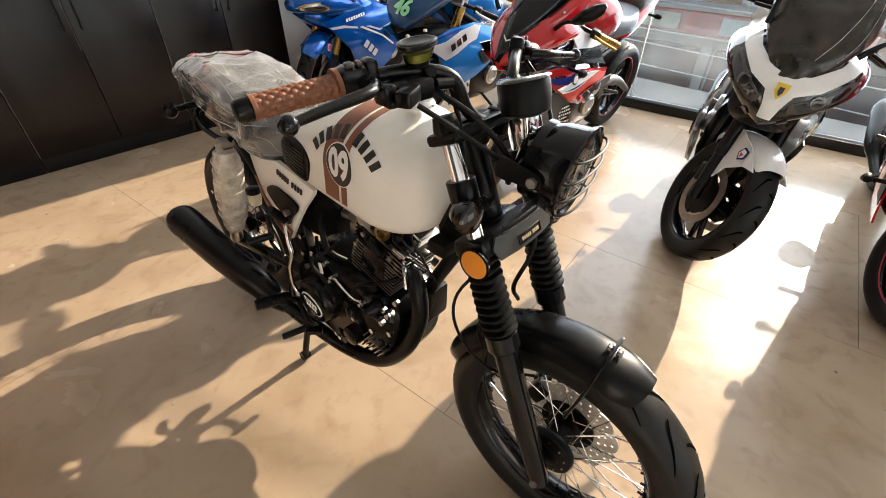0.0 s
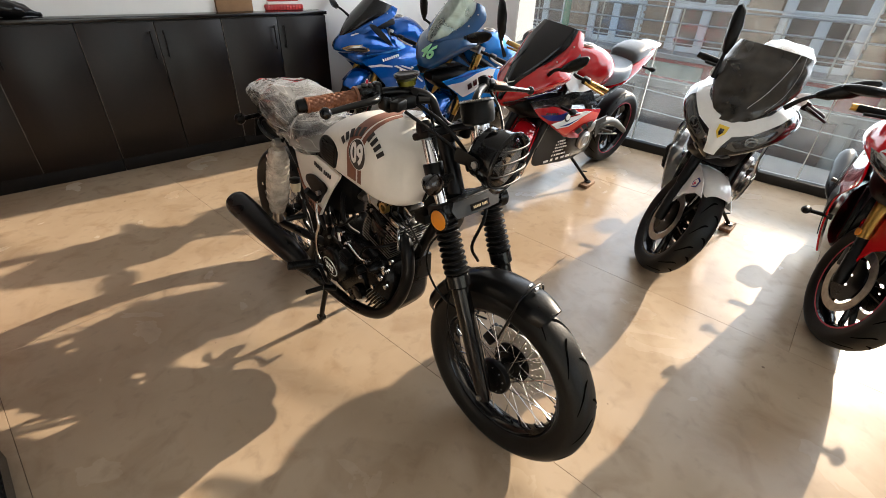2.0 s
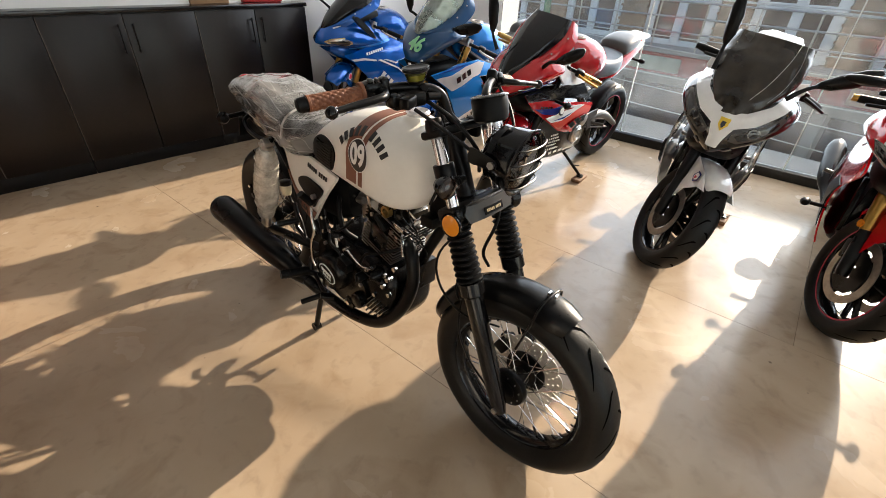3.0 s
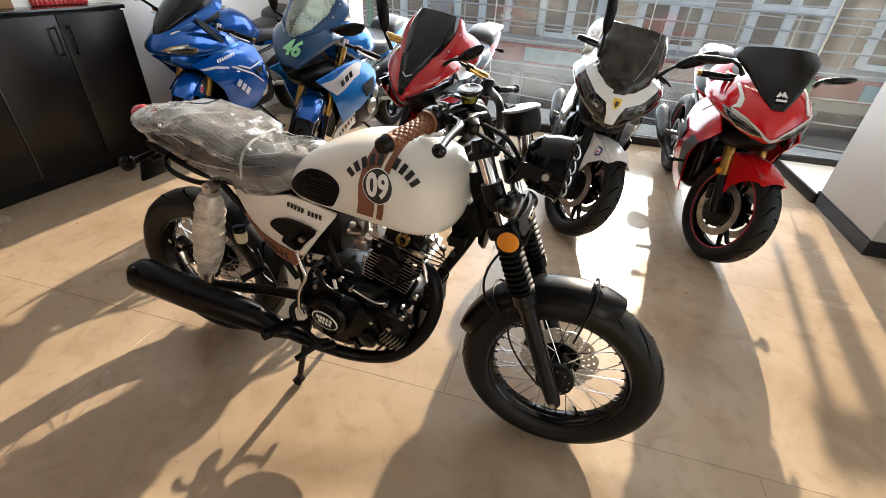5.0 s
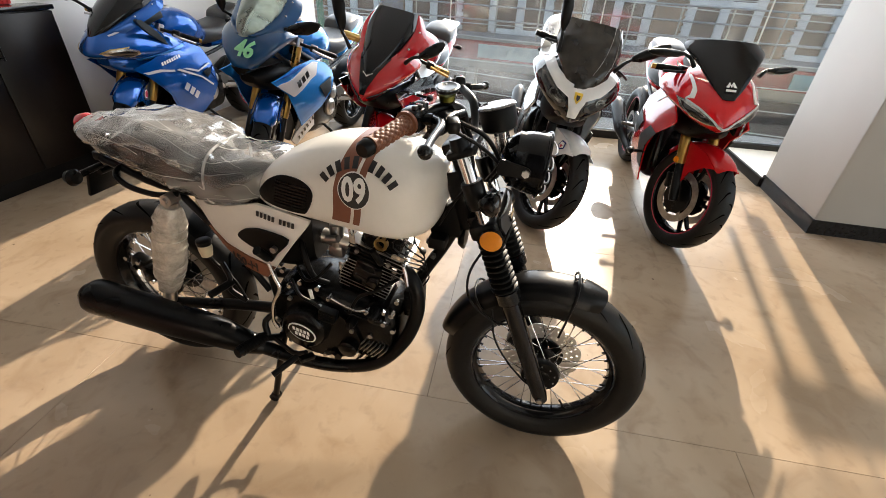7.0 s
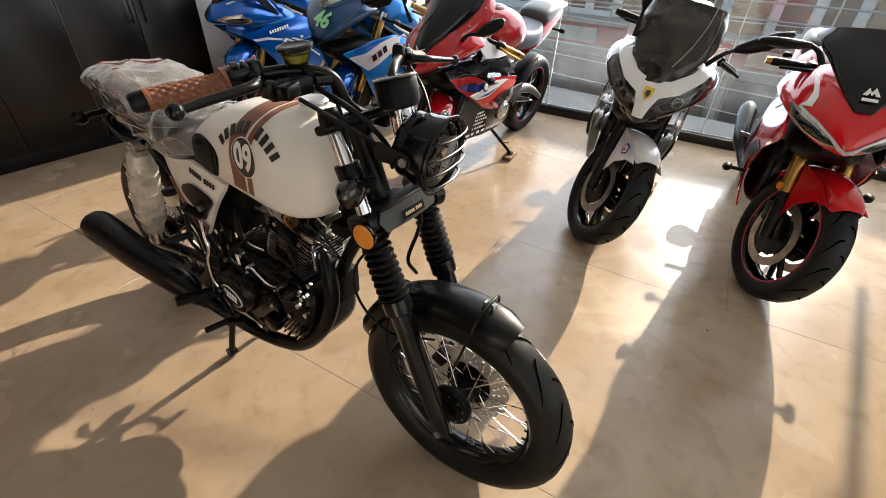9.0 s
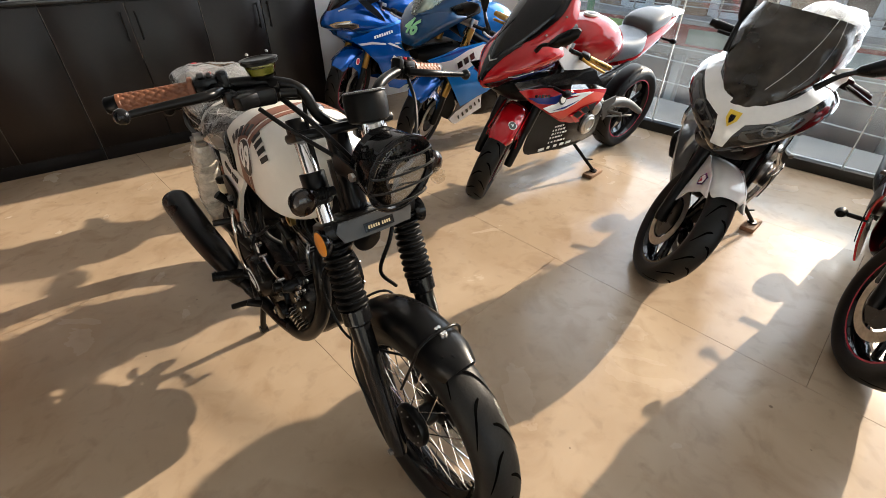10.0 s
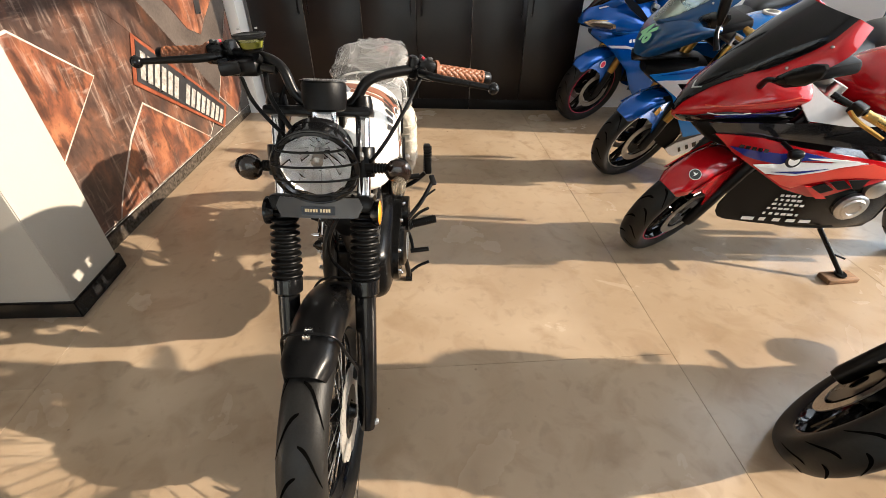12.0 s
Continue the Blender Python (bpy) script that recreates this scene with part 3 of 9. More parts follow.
def wave_disc(ro, ri, t, holes=24, waves=12):
    """A flat ring with a scalloped edge and rows of holes drilled right through."""
    bm, n = bmesh.new(), holes * 6
    w = ro - ri
    radii = [ri, ri + 0.16 * w, ri + 0.26 * w, ri + 0.44 * w, ri + 0.54 * w, ri + 0.72 * w, ri + 0.82 * w, ro]
    rows = []
    for k, r in enumerate(radii):
        edge = lambda a: 0.010 * abs(math.sin(waves * a / 2)) ** 0.6 - 0.008 if waves and k == 7 else 0.0
        rows.append([bm.verts.new(((r + edge(2 * math.pi * q / n)) * math.sin(2 * math.pi * q / n), 0, (r + edge(2 * math.pi * q / n)) * math.cos(2 * math.pi * q / n))) for q in range(n)])
    for k in range(7):
        for q in range(n):
            if k in (1, 3, 5) and (q + k) % 6 == 0:
                continue
            bm.faces.new((rows[k][q], rows[k][(q + 1) % n], rows[k + 1][(q + 1) % n], rows[k + 1][q]))
    return thicken(bm, t)


def bolt(at, r=0.007, h=0.006, axis="Y"):
    return turned([(-h, 0.0001), (-h, r), (h * 0.6, r), (h, r * 0.7), (h, 0.0001)], 6, axis, at)


BIKE = Matrix.Translation((0.150, -0.071, -0.010)) @ Matrix.Rotation(radians(-87.7), 4, "Z") @ Matrix.Rotation(radians(-1.5), 4, "X")
roadster = thing("motorcycle", BIKE, "cream and brown retro motorcycle, seat wrapped in plastic film", "motorcycle")
R = roadster

TANK = [(-0.346, 0.865, 0.942, 0.02), (-0.357, 0.82, 0.966, 0.064), (-0.386, 0.782, 0.986, 0.10), (-0.437, 0.763, 1.004, 0.13), (-0.50, 0.763, 1.015, 0.148), (-0.59, 0.774, 1.014, 0.15),
        (-0.68, 0.783, 0.998, 0.146), (-0.76, 0.788, 0.966, 0.136), (-0.83, 0.79, 0.925, 0.118), (-0.875, 0.80, 0.88, 0.092)]
TP, TLOW = 2.5, 5.0
_ta, _tb = smooth_line([(a, b, c) for a, b, c, d in TANK], 4), smooth_line([(a, d, 0) for a, b, c, d in TANK], 4)
_tx, _zb, _zt, _hw = [p.x for p in _ta][::-1], [p.y for p in _ta][::-1], [p.z for p in _ta][::-1], [p.y for p in _tb][::-1]


def tank_side(lift=0.0015, side=-1):
    def place(x, z):
        zb, zt, hw = np.interp(x, _tx, _zb), np.interp(x, _tx, _zt), np.interp(x, _tx, _hw)
        mid = (zb + zt) / 2
        k, q = min(0.995, abs((z - mid) / ((zt - zb) / 2))), TP if z > mid else TLOW
        return (x, side * (hw * (1 - k**q) ** (1 / q) + lift), z)
    return place


tank = part("fuel_tank", loft([sup(d, b, c, a, TP, 48, 0.0, TLOW) for a, b, c, d in TANK], 4), M["white"], R, "cream painted steel tank with brown stripes")
part("filler_cap", turned([(0, 0.0001), (0, 0.034), (0.008, 0.036), (0.014, 0.03), (0.016, 0.0001)], 28, "Z", (-0.47, 0, 1.024)), M["chrome"], tank)


def over_tank(x0, x1, lift=0.0016):
    """A band over the tank from one lower edge across the top to the other."""
    bm, rows = bmesh.new(), []
    for i in range(5):
        row = []
        for k in range(61):
            a = -0.32 + (math.pi + 0.64) * k / 60
            lean = 0.03 * math.sin(a)
            x = x0 + (x1 - x0) * i / 4 + lean - 0.018
            zb, zt, hw = np.interp(x, _tx, _zb), np.interp(x, _tx, _zt), np.interp(x, _tx, _hw)
            c, s = math.cos(a), math.sin(a)
            q = TP if s > 0 else TLOW
            row.append(bm.verts.new((x, (hw + lift) * math.copysign(abs(c) ** (2 / q), c), (zb + zt) / 2 + ((zt - zb) / 2 + lift) * math.copysign(abs(s) ** (2 / q), s))))
        rows.append(row)
    grid_faces(bm, rows)
    return thicken(bm, 0.0008)


part("stripe", over_tank(-0.598, -0.549), M["brown"], tank, "broad brown stripe")
part("stripe", over_tank(-0.540, -0.522), M["brown"], tank, "narrow brown stripe")
for side in (-1, 1):
    ps, pl = tank_side(0.0036, side), tank_side(0.0024, side)
    circ = lambda rr: [(-0.558 + rr * 0.93 * math.sin(a), 0.911 + rr * 1.05 * math.cos(a)) for a in (2 * math.pi * k / 28 for k in range(28))]
    part("roundel_ring", plate(circ(0.0465), tank_side(0.0028, side), 0.0008), M["decal_white"], tank)
    part("roundel", plate(circ(0.0440), tank_side(0.0034, side), 0.0008), M["decal_black"], tank, "black roundel")
    tp = tank_side(0.0040, side)
    part("race_number", words("09", 0.078, lambda x, y: tp(-0.558 - side * x * 0.82, 0.911 + y * 1.12), bold=0.0026), M["decal_white"], tank, "white racing number")
    arc = []
    for k in range(9):
        ang = radians(-51 + (k if k < 5 else k + 1) * 11.4) * -side
        x, z = -0.549 + 0.113 * math.sin(ang), 0.866 + 0.113 * math.cos(ang)
        arc += [(x, z, 0.0138, 0.0240, -math.degrees(ang))]
    bar_row(arc, tank_side(0.0044, side), 0.0006, M["decal_black"], tank)
    scoop = [(-0.862, 0.834), (-0.834, 0.878), (-0.797, 0.905), (-0.758, 0.918), (-0.711, 0.916), (-0.683, 0.900), (-0.676, 0.875), (-0.695, 0.831), (-0.716, 0.817), (-0.785, 0.818)]
    sc = part("air_scoop", plate(scoop, tank_side(0.005, side), 0.006, 2, rounded=3), M["matte"], tank, "ribbed black plastic scoop")
    ribs = []
    for k in range(8):
        z = 0.832 + k * 0.0095
        ribs.append(plate([(-0.80 + 0.002 * k, z), (-0.70 + 0.002 * k, z - 0.004), (-0.70 + 0.002 * k, z), (-0.80 + 0.002 * k, z + 0.004)], tank_side(0.0085, side), 0.004, 1))
    part("rib", joined(*ribs), M["black"], sc)


# side covers
def cover_side(lift=0.0, side=-1):
    def place(x, z):
        k = (x + 1.11) / 0.41
        return (x, side * (0.085 + 0.055 * math.sin(min(1, max(0, k)) * 1.9) * (0.75 + 0.25 * min(1, max(0, (0.83 - z) / 0.1))) + lift), z)
    return place


for side in (-1, 1):
    out = [(-1.115, 0.80), (-1.05, 0.768), (-0.964, 0.785), (-0.87, 0.812), (-0.79, 0.805), (-0.705, 0.788), (-0.711, 0.773), (-0.785, 0.675), (-0.859, 0.574), (-0.936, 0.591), (-1.01, 0.642), (-1.065, 0.715)]
    cov = part("side_cover", plate(out, cover_side(0.0, side), 0.012, 3), M["white"], R, "cream side cover with a brown lower band")
    part("band", plate([(-1.058, 0.70), (-1.0, 0.655), (-0.92, 0.633), (-0.826, 0.618), (-0.859, 0.576), (-0.936, 0.593), (-1.008, 0.644)], cover_side(0.008, side), 0.006, 3), M["brown"], cov)
    inset = part("inset", plate([(-0.937, 0.700), (-0.925, 0.722), (-0.893, 0.737), (-0.846, 0.743), (-0.765, 0.726), (-0.812, 0.668), (-0.834, 0.640), (-0.85, 0.664), (-0.90, 0.68)], cover_side(0.011, side), 0.008, 3, rounded=3), M["matte"], cov, "matt black inset")
    part("bolt", bolt((-0.81, side * 0.156, 0.693), 0.010, 0.008), M["steel"], cov)
    cp = cover_side(0.0105, side)
    part("model_number", words("150-H", 0.038, lambda x, y: cp(-0.934 - side * x, 0.613 + side * x * 0.22 + y), bold=0.0006), M["decal_black"], cov, "small dark model number")
    row = []
    for k in range(9):
        x = -0.862 + (k if k < 5 else k + 0.8) * 0.0125
        row += [(x, 0.786 - (x + 0.86) * 0.15, 0.0068, 0.0145, -8)]
    bar_row(row, cover_side(0.005, side), 0.003, M["decal_black"], cov)

# seat and its film
SEAT = [(-0.845, 0.84, 0.895, 0.085), (-0.90, 0.80, 0.915, 0.112), (-0.99, 0.77, 0.908, 0.122), (-1.06, 0.785, 0.924, 0.126), (-1.13, 0.80, 0.952, 0.128), (-1.23, 0.835, 0.972, 0.126), (-1.36, 0.875, 0.96, 0.11), (-1.44, 0.90, 0.945, 0.085), (-1.465, 0.91, 0.938, 0.05)]
seat = part("seat", loft([sup(d * 0.86, b + 0.014, c - 0.045, a, 3.0, 28) for a, b, c, d in SEAT[:5] + [(-1.23, 0.835, 0.935, 0.12), (-1.36, 0.86, 0.935, 0.105), (-1.42, 0.875, 0.935, 0.08)]], 4), M["seat"], R, "black leather seat under crumpled clear film")
hump = [(-1.10, 0.815, 0.885, 0.07), (-1.12, 0.815, 0.908, 0.10), (-1.18, 0.83, 0.925, 0.108), (-1.30, 0.86, 0.918, 0.098), (-1.38, 0.88, 0.908, 0.07), (-1.41, 0.885, 0.90, 0.04)]
part("pillion_pad", loft([sup(d, b, c, a, 2.6, 24) for a, b, c, d in hump], 3), M["seat"], seat)


def film_over(rings, grow, amount, freq, nu=7, n=72, seed=0.0):
    """A crumpled sheet round a body: broad sags, with sharp folds running slantwise both ways."""
    bm = skin([sup(d + grow, b - grow, c + grow, a, 2.7, n) for a, b, c, d in rings], nu, 1, closed=True, cap=True)
    bmesh.ops.recalc_face_normals(bm, faces=bm.faces)
    bm.normal_update()
    move = {}
    for v in bm.verts:
        q = v.co * freq + Vector((seed, 1.7 * seed, 0))
        sag = noise.noise(q * 0.55)
        bend = 0.5 * noise.noise(q * 0.8 + Vector((2, 7, 4)))
        f1 = max(0.0, 1 - 3.2 * abs(noise.noise(Vector((0.35 * q.x + 0.25 * q.z + bend, q.y * 1.1, q.z * 1.5 - q.x * 0.7)))))
        f2 = max(0.0, 1 - 3.6 * abs(noise.noise(Vector((1.5 * q.x + 0.9 * q.z, q.y * 0.8 + bend, 0.5 * q.z + 3.0)))))
        f3 = max(0.0, 1 - 4.0 * abs(noise.noise(q * 2.4 + Vector((5, 3, 1)))))
        move[v] = v.normal * amount * (0.9 * sag + 0.8 * f1 * f1 + 0.45 * f2 * f2 + 0.05 * f3)
    for v, d in move.items():
        v.co += d
    return bm


FILM = [(-0.83, 0.83, 0.90, 0.06)] + SEAT[1:-1] + [(-1.485, 0.905, 0.945, 0.05)]
part("film_cover", film_over(FILM, 0.010, 0.011, 6.0, 14, 130), M["wrap"], seat, "crumpled clear plastic film", smooth=75)
# Extra milky layer that whitens the hump, as sun glowing through film would.
loose = [(a, c - 0.040, c, d * 0.97) for a, b, c, d in SEAT[3:-1]]
part("film_fold", film_over([(-1.03, 0.89, 0.91, 0.06)] + loose + [(-1.475, 0.925, 0.94, 0.04)], 0.015, 0.011, 7.5, 11, 100, 3.0), M["milky_wrap"], seat, "loose milky film over the tail hump, added to whiten it", smooth=75)


def film_point(x, a, grow=0.0185):
    """A point on the film over the seat, a degrees round from its right side over the top."""
    xs = [q[0] for q in SEAT][::-1]
    zb, zt, hw = (float(np.interp(x, xs, [q[k] for q in SEAT][::-1])) for k in (1, 2, 3))
    c, d = math.cos(radians(a)), math.sin(radians(a))
    return Vector((x, -(hw + grow) * math.copysign(abs(c) ** 0.74, c), (zb + zt) / 2 + ((zt - zb) / 2 + grow) * math.copysign(abs(d) ** 0.74, d)))


part("tape", tube([film_point(-1.03 + 0.02 * math.cos(radians(a)), a, 0.014) for a in range(-40, 225, 12)], 0.0042, 8, 2), M["fold_film"], seat, "bright twisted film tie")
# gathered folds that fan out from the tie, fore and aft
for x0, a0, x1, a1, r in ((-1.035, 5, -1.30, -20, 0.0022), (-1.035, 25, -1.36, 12, 0.0018), (-1.04, 45, -1.22, 60, 0.0020), (-1.045, 70, -1.34, 74, 0.0016), (-1.04, 110, -1.30, 120, 0.0020),
                          (-1.04, 150, -1.28, 165, 0.0018), (-1.025, 0, -0.92, -14, 0.0022), (-1.02, 20, -0.89, 26, 0.0026), (-1.02, 42, -0.90, 58, 0.0022), (-1.02, 80, -0.88, 84, 0.0018),
                          (-1.02, 130, -0.89, 118, 0.0020), (-0.985, 62, -0.90, 34, 0.0016), (-1.12, 30, -1.40, 44, 0.0016), (-1.20, 8, -1.42, 30, 0.0018)):
    line = [film_point(x0 + (x1 - x0) * k / 8, a0 + (a1 - a0) * k / 8 + 0.5 * math.sin(1.7 * k + 40 * x1), 0.0165) for k in range(9)]
    part("film_crease", tube(line, [0.7 * r * (1 - 0.1 * k) for k in range(9)], 6, 2), M["fold_film"], seat, "milky gathered fold of film")

# front wheel, mudguard and fork
AX = Vector((-0.004, -0.004, 0.324))
spoked_wheel(R, "front_wheel", AX, 0.314, 0.052, 0.226)
RAKE = math.atan2(0.287, 0.696)
FORK = Matrix.Translation((0.0, -0.006, 0.30)) @ Matrix.Rotation(-RAKE, 4, "Y")   # its z runs up the fork, x ahead


def arc_guard(r, hw, a0, a1, drop=0.03, n=26):
    """A mudguard over a wheel, from one angle to the other (0 is straight up, plus is ahead)."""
    rows = []
    for i in range(n + 1):
        a = radians(a0 + (a1 - a0) * i / n)
        end = min(1, 0.72 + 4.0 * min(i, n - i) / n)
        row = []
        for k in range(-6, 7):
            t = k / 6
            row.append((math.sin(a) * (r - drop * abs(t) ** 2.6), hw * end * math.sin(t * 1.5), math.cos(a) * (r - drop * abs(t) ** 2.6)))
        rows.append(row)
    return skin(rows, 1, 1, thick=0.003)


guard = part("front_mudguard", arc_guard(0.346, 0.060, -74, 23, 0.046), M["black"], R, "satin black short mudguard", Matrix.Translation(AX))
for a in (8, -42):
    hoop = [(math.sin(radians(a)) * (0.357 - 0.050 * abs(t) ** 2.6), 0.066 * math.sin(t * 1.5), math.cos(radians(a)) * (0.357 - 0.050 * abs(t) ** 2.6)) for t in np.linspace(-1, 1, 13)]
    hoop = [(0.02, -0.088, 0.2)] * (a == 8) + hoop + [(0.02, 0.088, 0.2)] * (a == 8)
    part("stay", tube(hoop, 0.0035, 8, 2), M["black"], guard, "", Matrix.Translation(AX))
for y in (-0.012, 0.012):
    for dx in (-0.009, 0.011):
        part("bolt", bolt((0, 0, 0), 0.0055, 0.007, "Z"), M["chrome"], guard, "", Matrix.Translation(AX + Vector((0.05 + dx, y * 0.3, 0.353))))

for side in (-1, 1):
    at = FORK @ Matrix.Translation((0, side * 0.096, 0))
    leg = part("fork_leg", turned([(-0.03, 0.0001), (-0.03, 0.019), (0.0, 0.024), (0.06, 0.026), (0.30, 0.0265), (0.352, 0.0265), (0.36, 0.0345), (0.395, 0.0345), (0.40, 0.028)], 24, "Z"), M["gloss"], R, "black telescopic fork leg", at)
    prof = [(0.39, 0.031)]
    for k in range(10):
        s = 0.395 + k * 0.0172
        rr = 0.0375 - 0.0004 * k
        prof += [(s + 0.002, rr - 0.011), (s + 0.0062, rr - 0.001), (s + 0.0088, rr), (s + 0.0114, rr - 0.001), (s + 0.0156, rr - 0.011)]
    part("gaiter", turned(prof + [(0.57, 0.03)], 28, "Z"), M["matte"], leg, "ribbed black rubber gaiter", at)
    part("stanchion", turned([(0.55, 0.0165), (0.81, 0.0165), (0.815, 0.014)], 20, "Z"), M["chrome"], leg, "bright chrome tube", at)
    part("lamp_bracket", turned([(0.648, 0.026), (0.65, 0.0275), (0.715, 0.0275), (0.717, 0.026)], 20, "Z"), M["black"], leg, "", at)
    part("axle_nut", bolt((0, side * 0.022, -0.012), 0.009, 0.007), M["steel"], leg, "", at)
    part("fork_cap", turned([(0.79, 0.024), (0.81, 0.024), (0.828, 0.02), (0.83, 0.0001)], 16, "Z"), M["black"], leg, "", at)
part("lower_clamp", joined(box((0.075, 0.245, 0.042), (-0.004, 0, 0.585), 0.012), box((0.05, 0.13, 0.05), (-0.03, 0, 0.585), 0.01)), M["black"], R, "", FORK)
part("upper_clamp", joined(box((0.07, 0.24, 0.022), (0, 0, 0.792), 0.008), box((0.06, 0.12, 0.03), (-0.03, 0, 0.795), 0.008)), M["black"], R, "", FORK)
bp = part("badge_plate", plate([(-0.088, -0.022), (0.088, -0.022), (0.1, 0.004), (0.09, 0.024), (-0.09, 0.024), (-0.1, 0.004)], lambda x, z: (0.052 - 1.3 * x * x, x, 0.577 + z), 0.006, 2), M["grey_plate"], R, "grey plate carrying a small black badge", FORK)
part("badge", plate([(-0.038, -0.009), (0.038, -0.009), (0.038, 0.011), (-0.038, 0.011)], lambda x, z: (0.0545 - 1.3 * x * x, x, 0.572 + z), 0.002, 1), M["gloss"], bp, "", FORK)
bar_row([(-0.028 + k * 0.0062 + (0.004 if k > 4 else 0), 0.001, 0.0040, 0.0075, 0) for k in range(9)], lambda x, z: (0.0552 - 1.3 * x * x, x, 0.572 + z), 0.0006, mat("pale_gold_decal", (0.45, 0.36, 0.22), 0.4), bp, "yellow bars of lettering", FORK)
part("steering_stem", rod((-0.035, 0, 0.56), (-0.035, 0, 0.80), 0.026, 20), M["black"], R, "", FORK)

# headlamp
M["lamp_bowl"] = mat("aluminised_reflector", (0.93, 0.93, 0.94), 0.34, metal=0.6, vary=0.04)


def faceted_bowl(n=16):
    """A lamp bowl of flat mirror facets that step round and down it."""
    bm, prof = bmesh.new(), [(-0.075, 0.004), (-0.070, 0.026), (-0.056, 0.046), (-0.034, 0.064), (-0.004, 0.080)]
    rnd = random.Random(8)
    for s in range(n):
        for (x0, r0), (x1, r1) in zip(prof, prof[1:]):
            a0, a1 = 2 * math.pi * s / n, 2 * math.pi * (s + 1) / n
            tip = rnd.uniform(-0.006, 0.006)
            vs = [bm.verts.new((x + d, r * math.sin(a), r * math.cos(a))) for x, r, a, d in ((x0, r0, a0, -tip), (x0, r0, a1, tip), (x1, r1, a1, tip), (x1, r1, a0, -tip))]
            bm.faces.new(vs)
    return bm


HL = Matrix.Translation((-0.118, 0.019, 0.983)) @ Matrix.Rotation(radians(5), 4, "Z") @ Matrix.Rotation(radians(8), 4, "Y") @ Matrix.Scale(0.88, 4)
lamp = part("headlamp", turned([(-0.118, 0.0001), (-0.116, 0.03), (-0.108, 0.052), (-0.085, 0.074), (-0.045, 0.087), (-0.005, 0.092), (0.0, 0.092), (0.0, 0.082), (-0.02, 0.081), (-0.082, 0.081), (-0.083, 0.0001)], 40, "X"), M["gloss"], R, "round glossy black headlamp with a wire guard", HL)
part("reflector", faceted_bowl(), M["lamp_bowl"], lamp, "faceted bright reflector", HL)
part("bulb_shield", turned([(-0.07, 0.012), (-0.02, 0.014), (-0.016, 0.0001)], 14, "X"), M["steel"], lamp, "", HL)
o = part("lens", turned([(0.001, 0.082), (0.008, 0.07), (0.016, 0.04), (0.019, 0.0001)], 36, "X"), M["lens"], lamp, "clear glass lens", HL)
o.visible_shadow = False
part("rim", turned([(-0.004, 0.088), (-0.002, 0.095), (0.008, 0.095), (0.01, 0.088), (0.004, 0.083)], 40, "X", closed=True), M["gloss"], lamp, "", HL)
gz = lambda z: math.sqrt(max(0.0, 0.096**2 - z * z))
for z in (-0.056, -0.018, 0.020, 0.058):
    w = gz(z)
    part("guard_bar", tube([(0.004, -w, z), (0.018, -w * 0.93, z), (0.028, -w * 0.55, z), (0.031, 0, z), (0.028, w * 0.55, z), (0.018, w * 0.93, z), (0.004, w, z)], 0.0027, 8, 4), M["black"], lamp, "", HL)
ring = [(0.006, 0.096 * math.cos(a), 0.096 * math.sin(a)) for a in (2 * math.pi * k / 24 for k in range(25))]
part("guard_ring", tube(ring, 0.0035, 8, 2), M["gloss"], lamp, "", HL)
for side in (-1, 1):
    part("lamp_arm", plate([(-0.12, -0.020), (-0.12, 0.022), (-0.08, 0.020), (-0.040, 0.015), (-0.030, 0.0), (-0.040, -0.015), (-0.08, -0.018)], lambda x, z: (x, side * (0.098 + 0.02 * max(0, -x - 0.1)), z), 0.005, 1, rounded=2), M["black"], lamp, "", HL)
    part("bolt", bolt((-0.045, side * 0.1, 0), 0.011, 0.006), M["steel"], lamp, "", HL)
    # side reflectors on the clamp, and indicators on stalks
    turn = Matrix.Rotation(radians(0 if side > 0 else 180), 4, "Z")
    im = Matrix.Translation((-0.205, -0.004 + side * 0.130, 0.826))
    ref = part("side_reflector", turned([(-0.02, 0.0001), (-0.018, 0.022), (-0.004, 0.032), (0.003, 0.0335)], 24, "Y"), M["gloss"], R, "round side reflector", im @ turn)
    part("lens", turned([(0.001, 0.030), (0.004, 0.028), (0.006, 0.02), (0.007, 0.0001)], 24, "Y"), M["orange"], ref, "amber plastic lens", im @ turn)
    part("stalk", rod((0, -side * 0.018, 0), (0, -side * 0.045, 0.0), 0.012, 12), M["matte"], ref, "", im)
    jm = Matrix.Translation((-0.210, 0.010 + side * 0.166, 0.935))
    ind = part("indicator", turned([(-0.036, 0.0001), (-0.03, 0.015), (-0.012, 0.027), (0.004, 0.030), (0.007, 0.028)], 22, "X"), M["gloss"], R, "round black indicator on a rubber stalk", jm)
    part("lens", turned([(0.006, 0.028), (0.013, 0.024), (0.018, 0.012), (0.019, 0.0001)], 22, "X"), M["dark_amber"], ind, "smoked amber lens", jm)
    part("stalk", joined(rod((-0.01, -side * 0.025, 0), (-0.01, -side * 0.075, 0.0), 0.010, 12), *[turned([(-0.002, 0.0105), (-0.002, 0.0125), (0.002, 0.0125), (0.002, 0.0105)], 12, "Y", (-0.01, -side * (0.03 + 0.007 * q), 0), closed=True) for q in range(5)]), M["matte"], ind, "", jm)
for side in (1,):
    part("film_bag", film_over([(-0.202, 0.904, 0.926, 0.007), (-0.19, 0.897, 0.932, 0.014), (-0.175, 0.896, 0.930, 0.015), (-0.163, 0.903, 0.922, 0.008)], 0.0, 0.003, 30, 4, 24), M["thin_wrap"], R, "thin torn plastic bag over an indicator", Matrix.Translation((-0.008, 0.01 + side * 0.168, -0.006)))

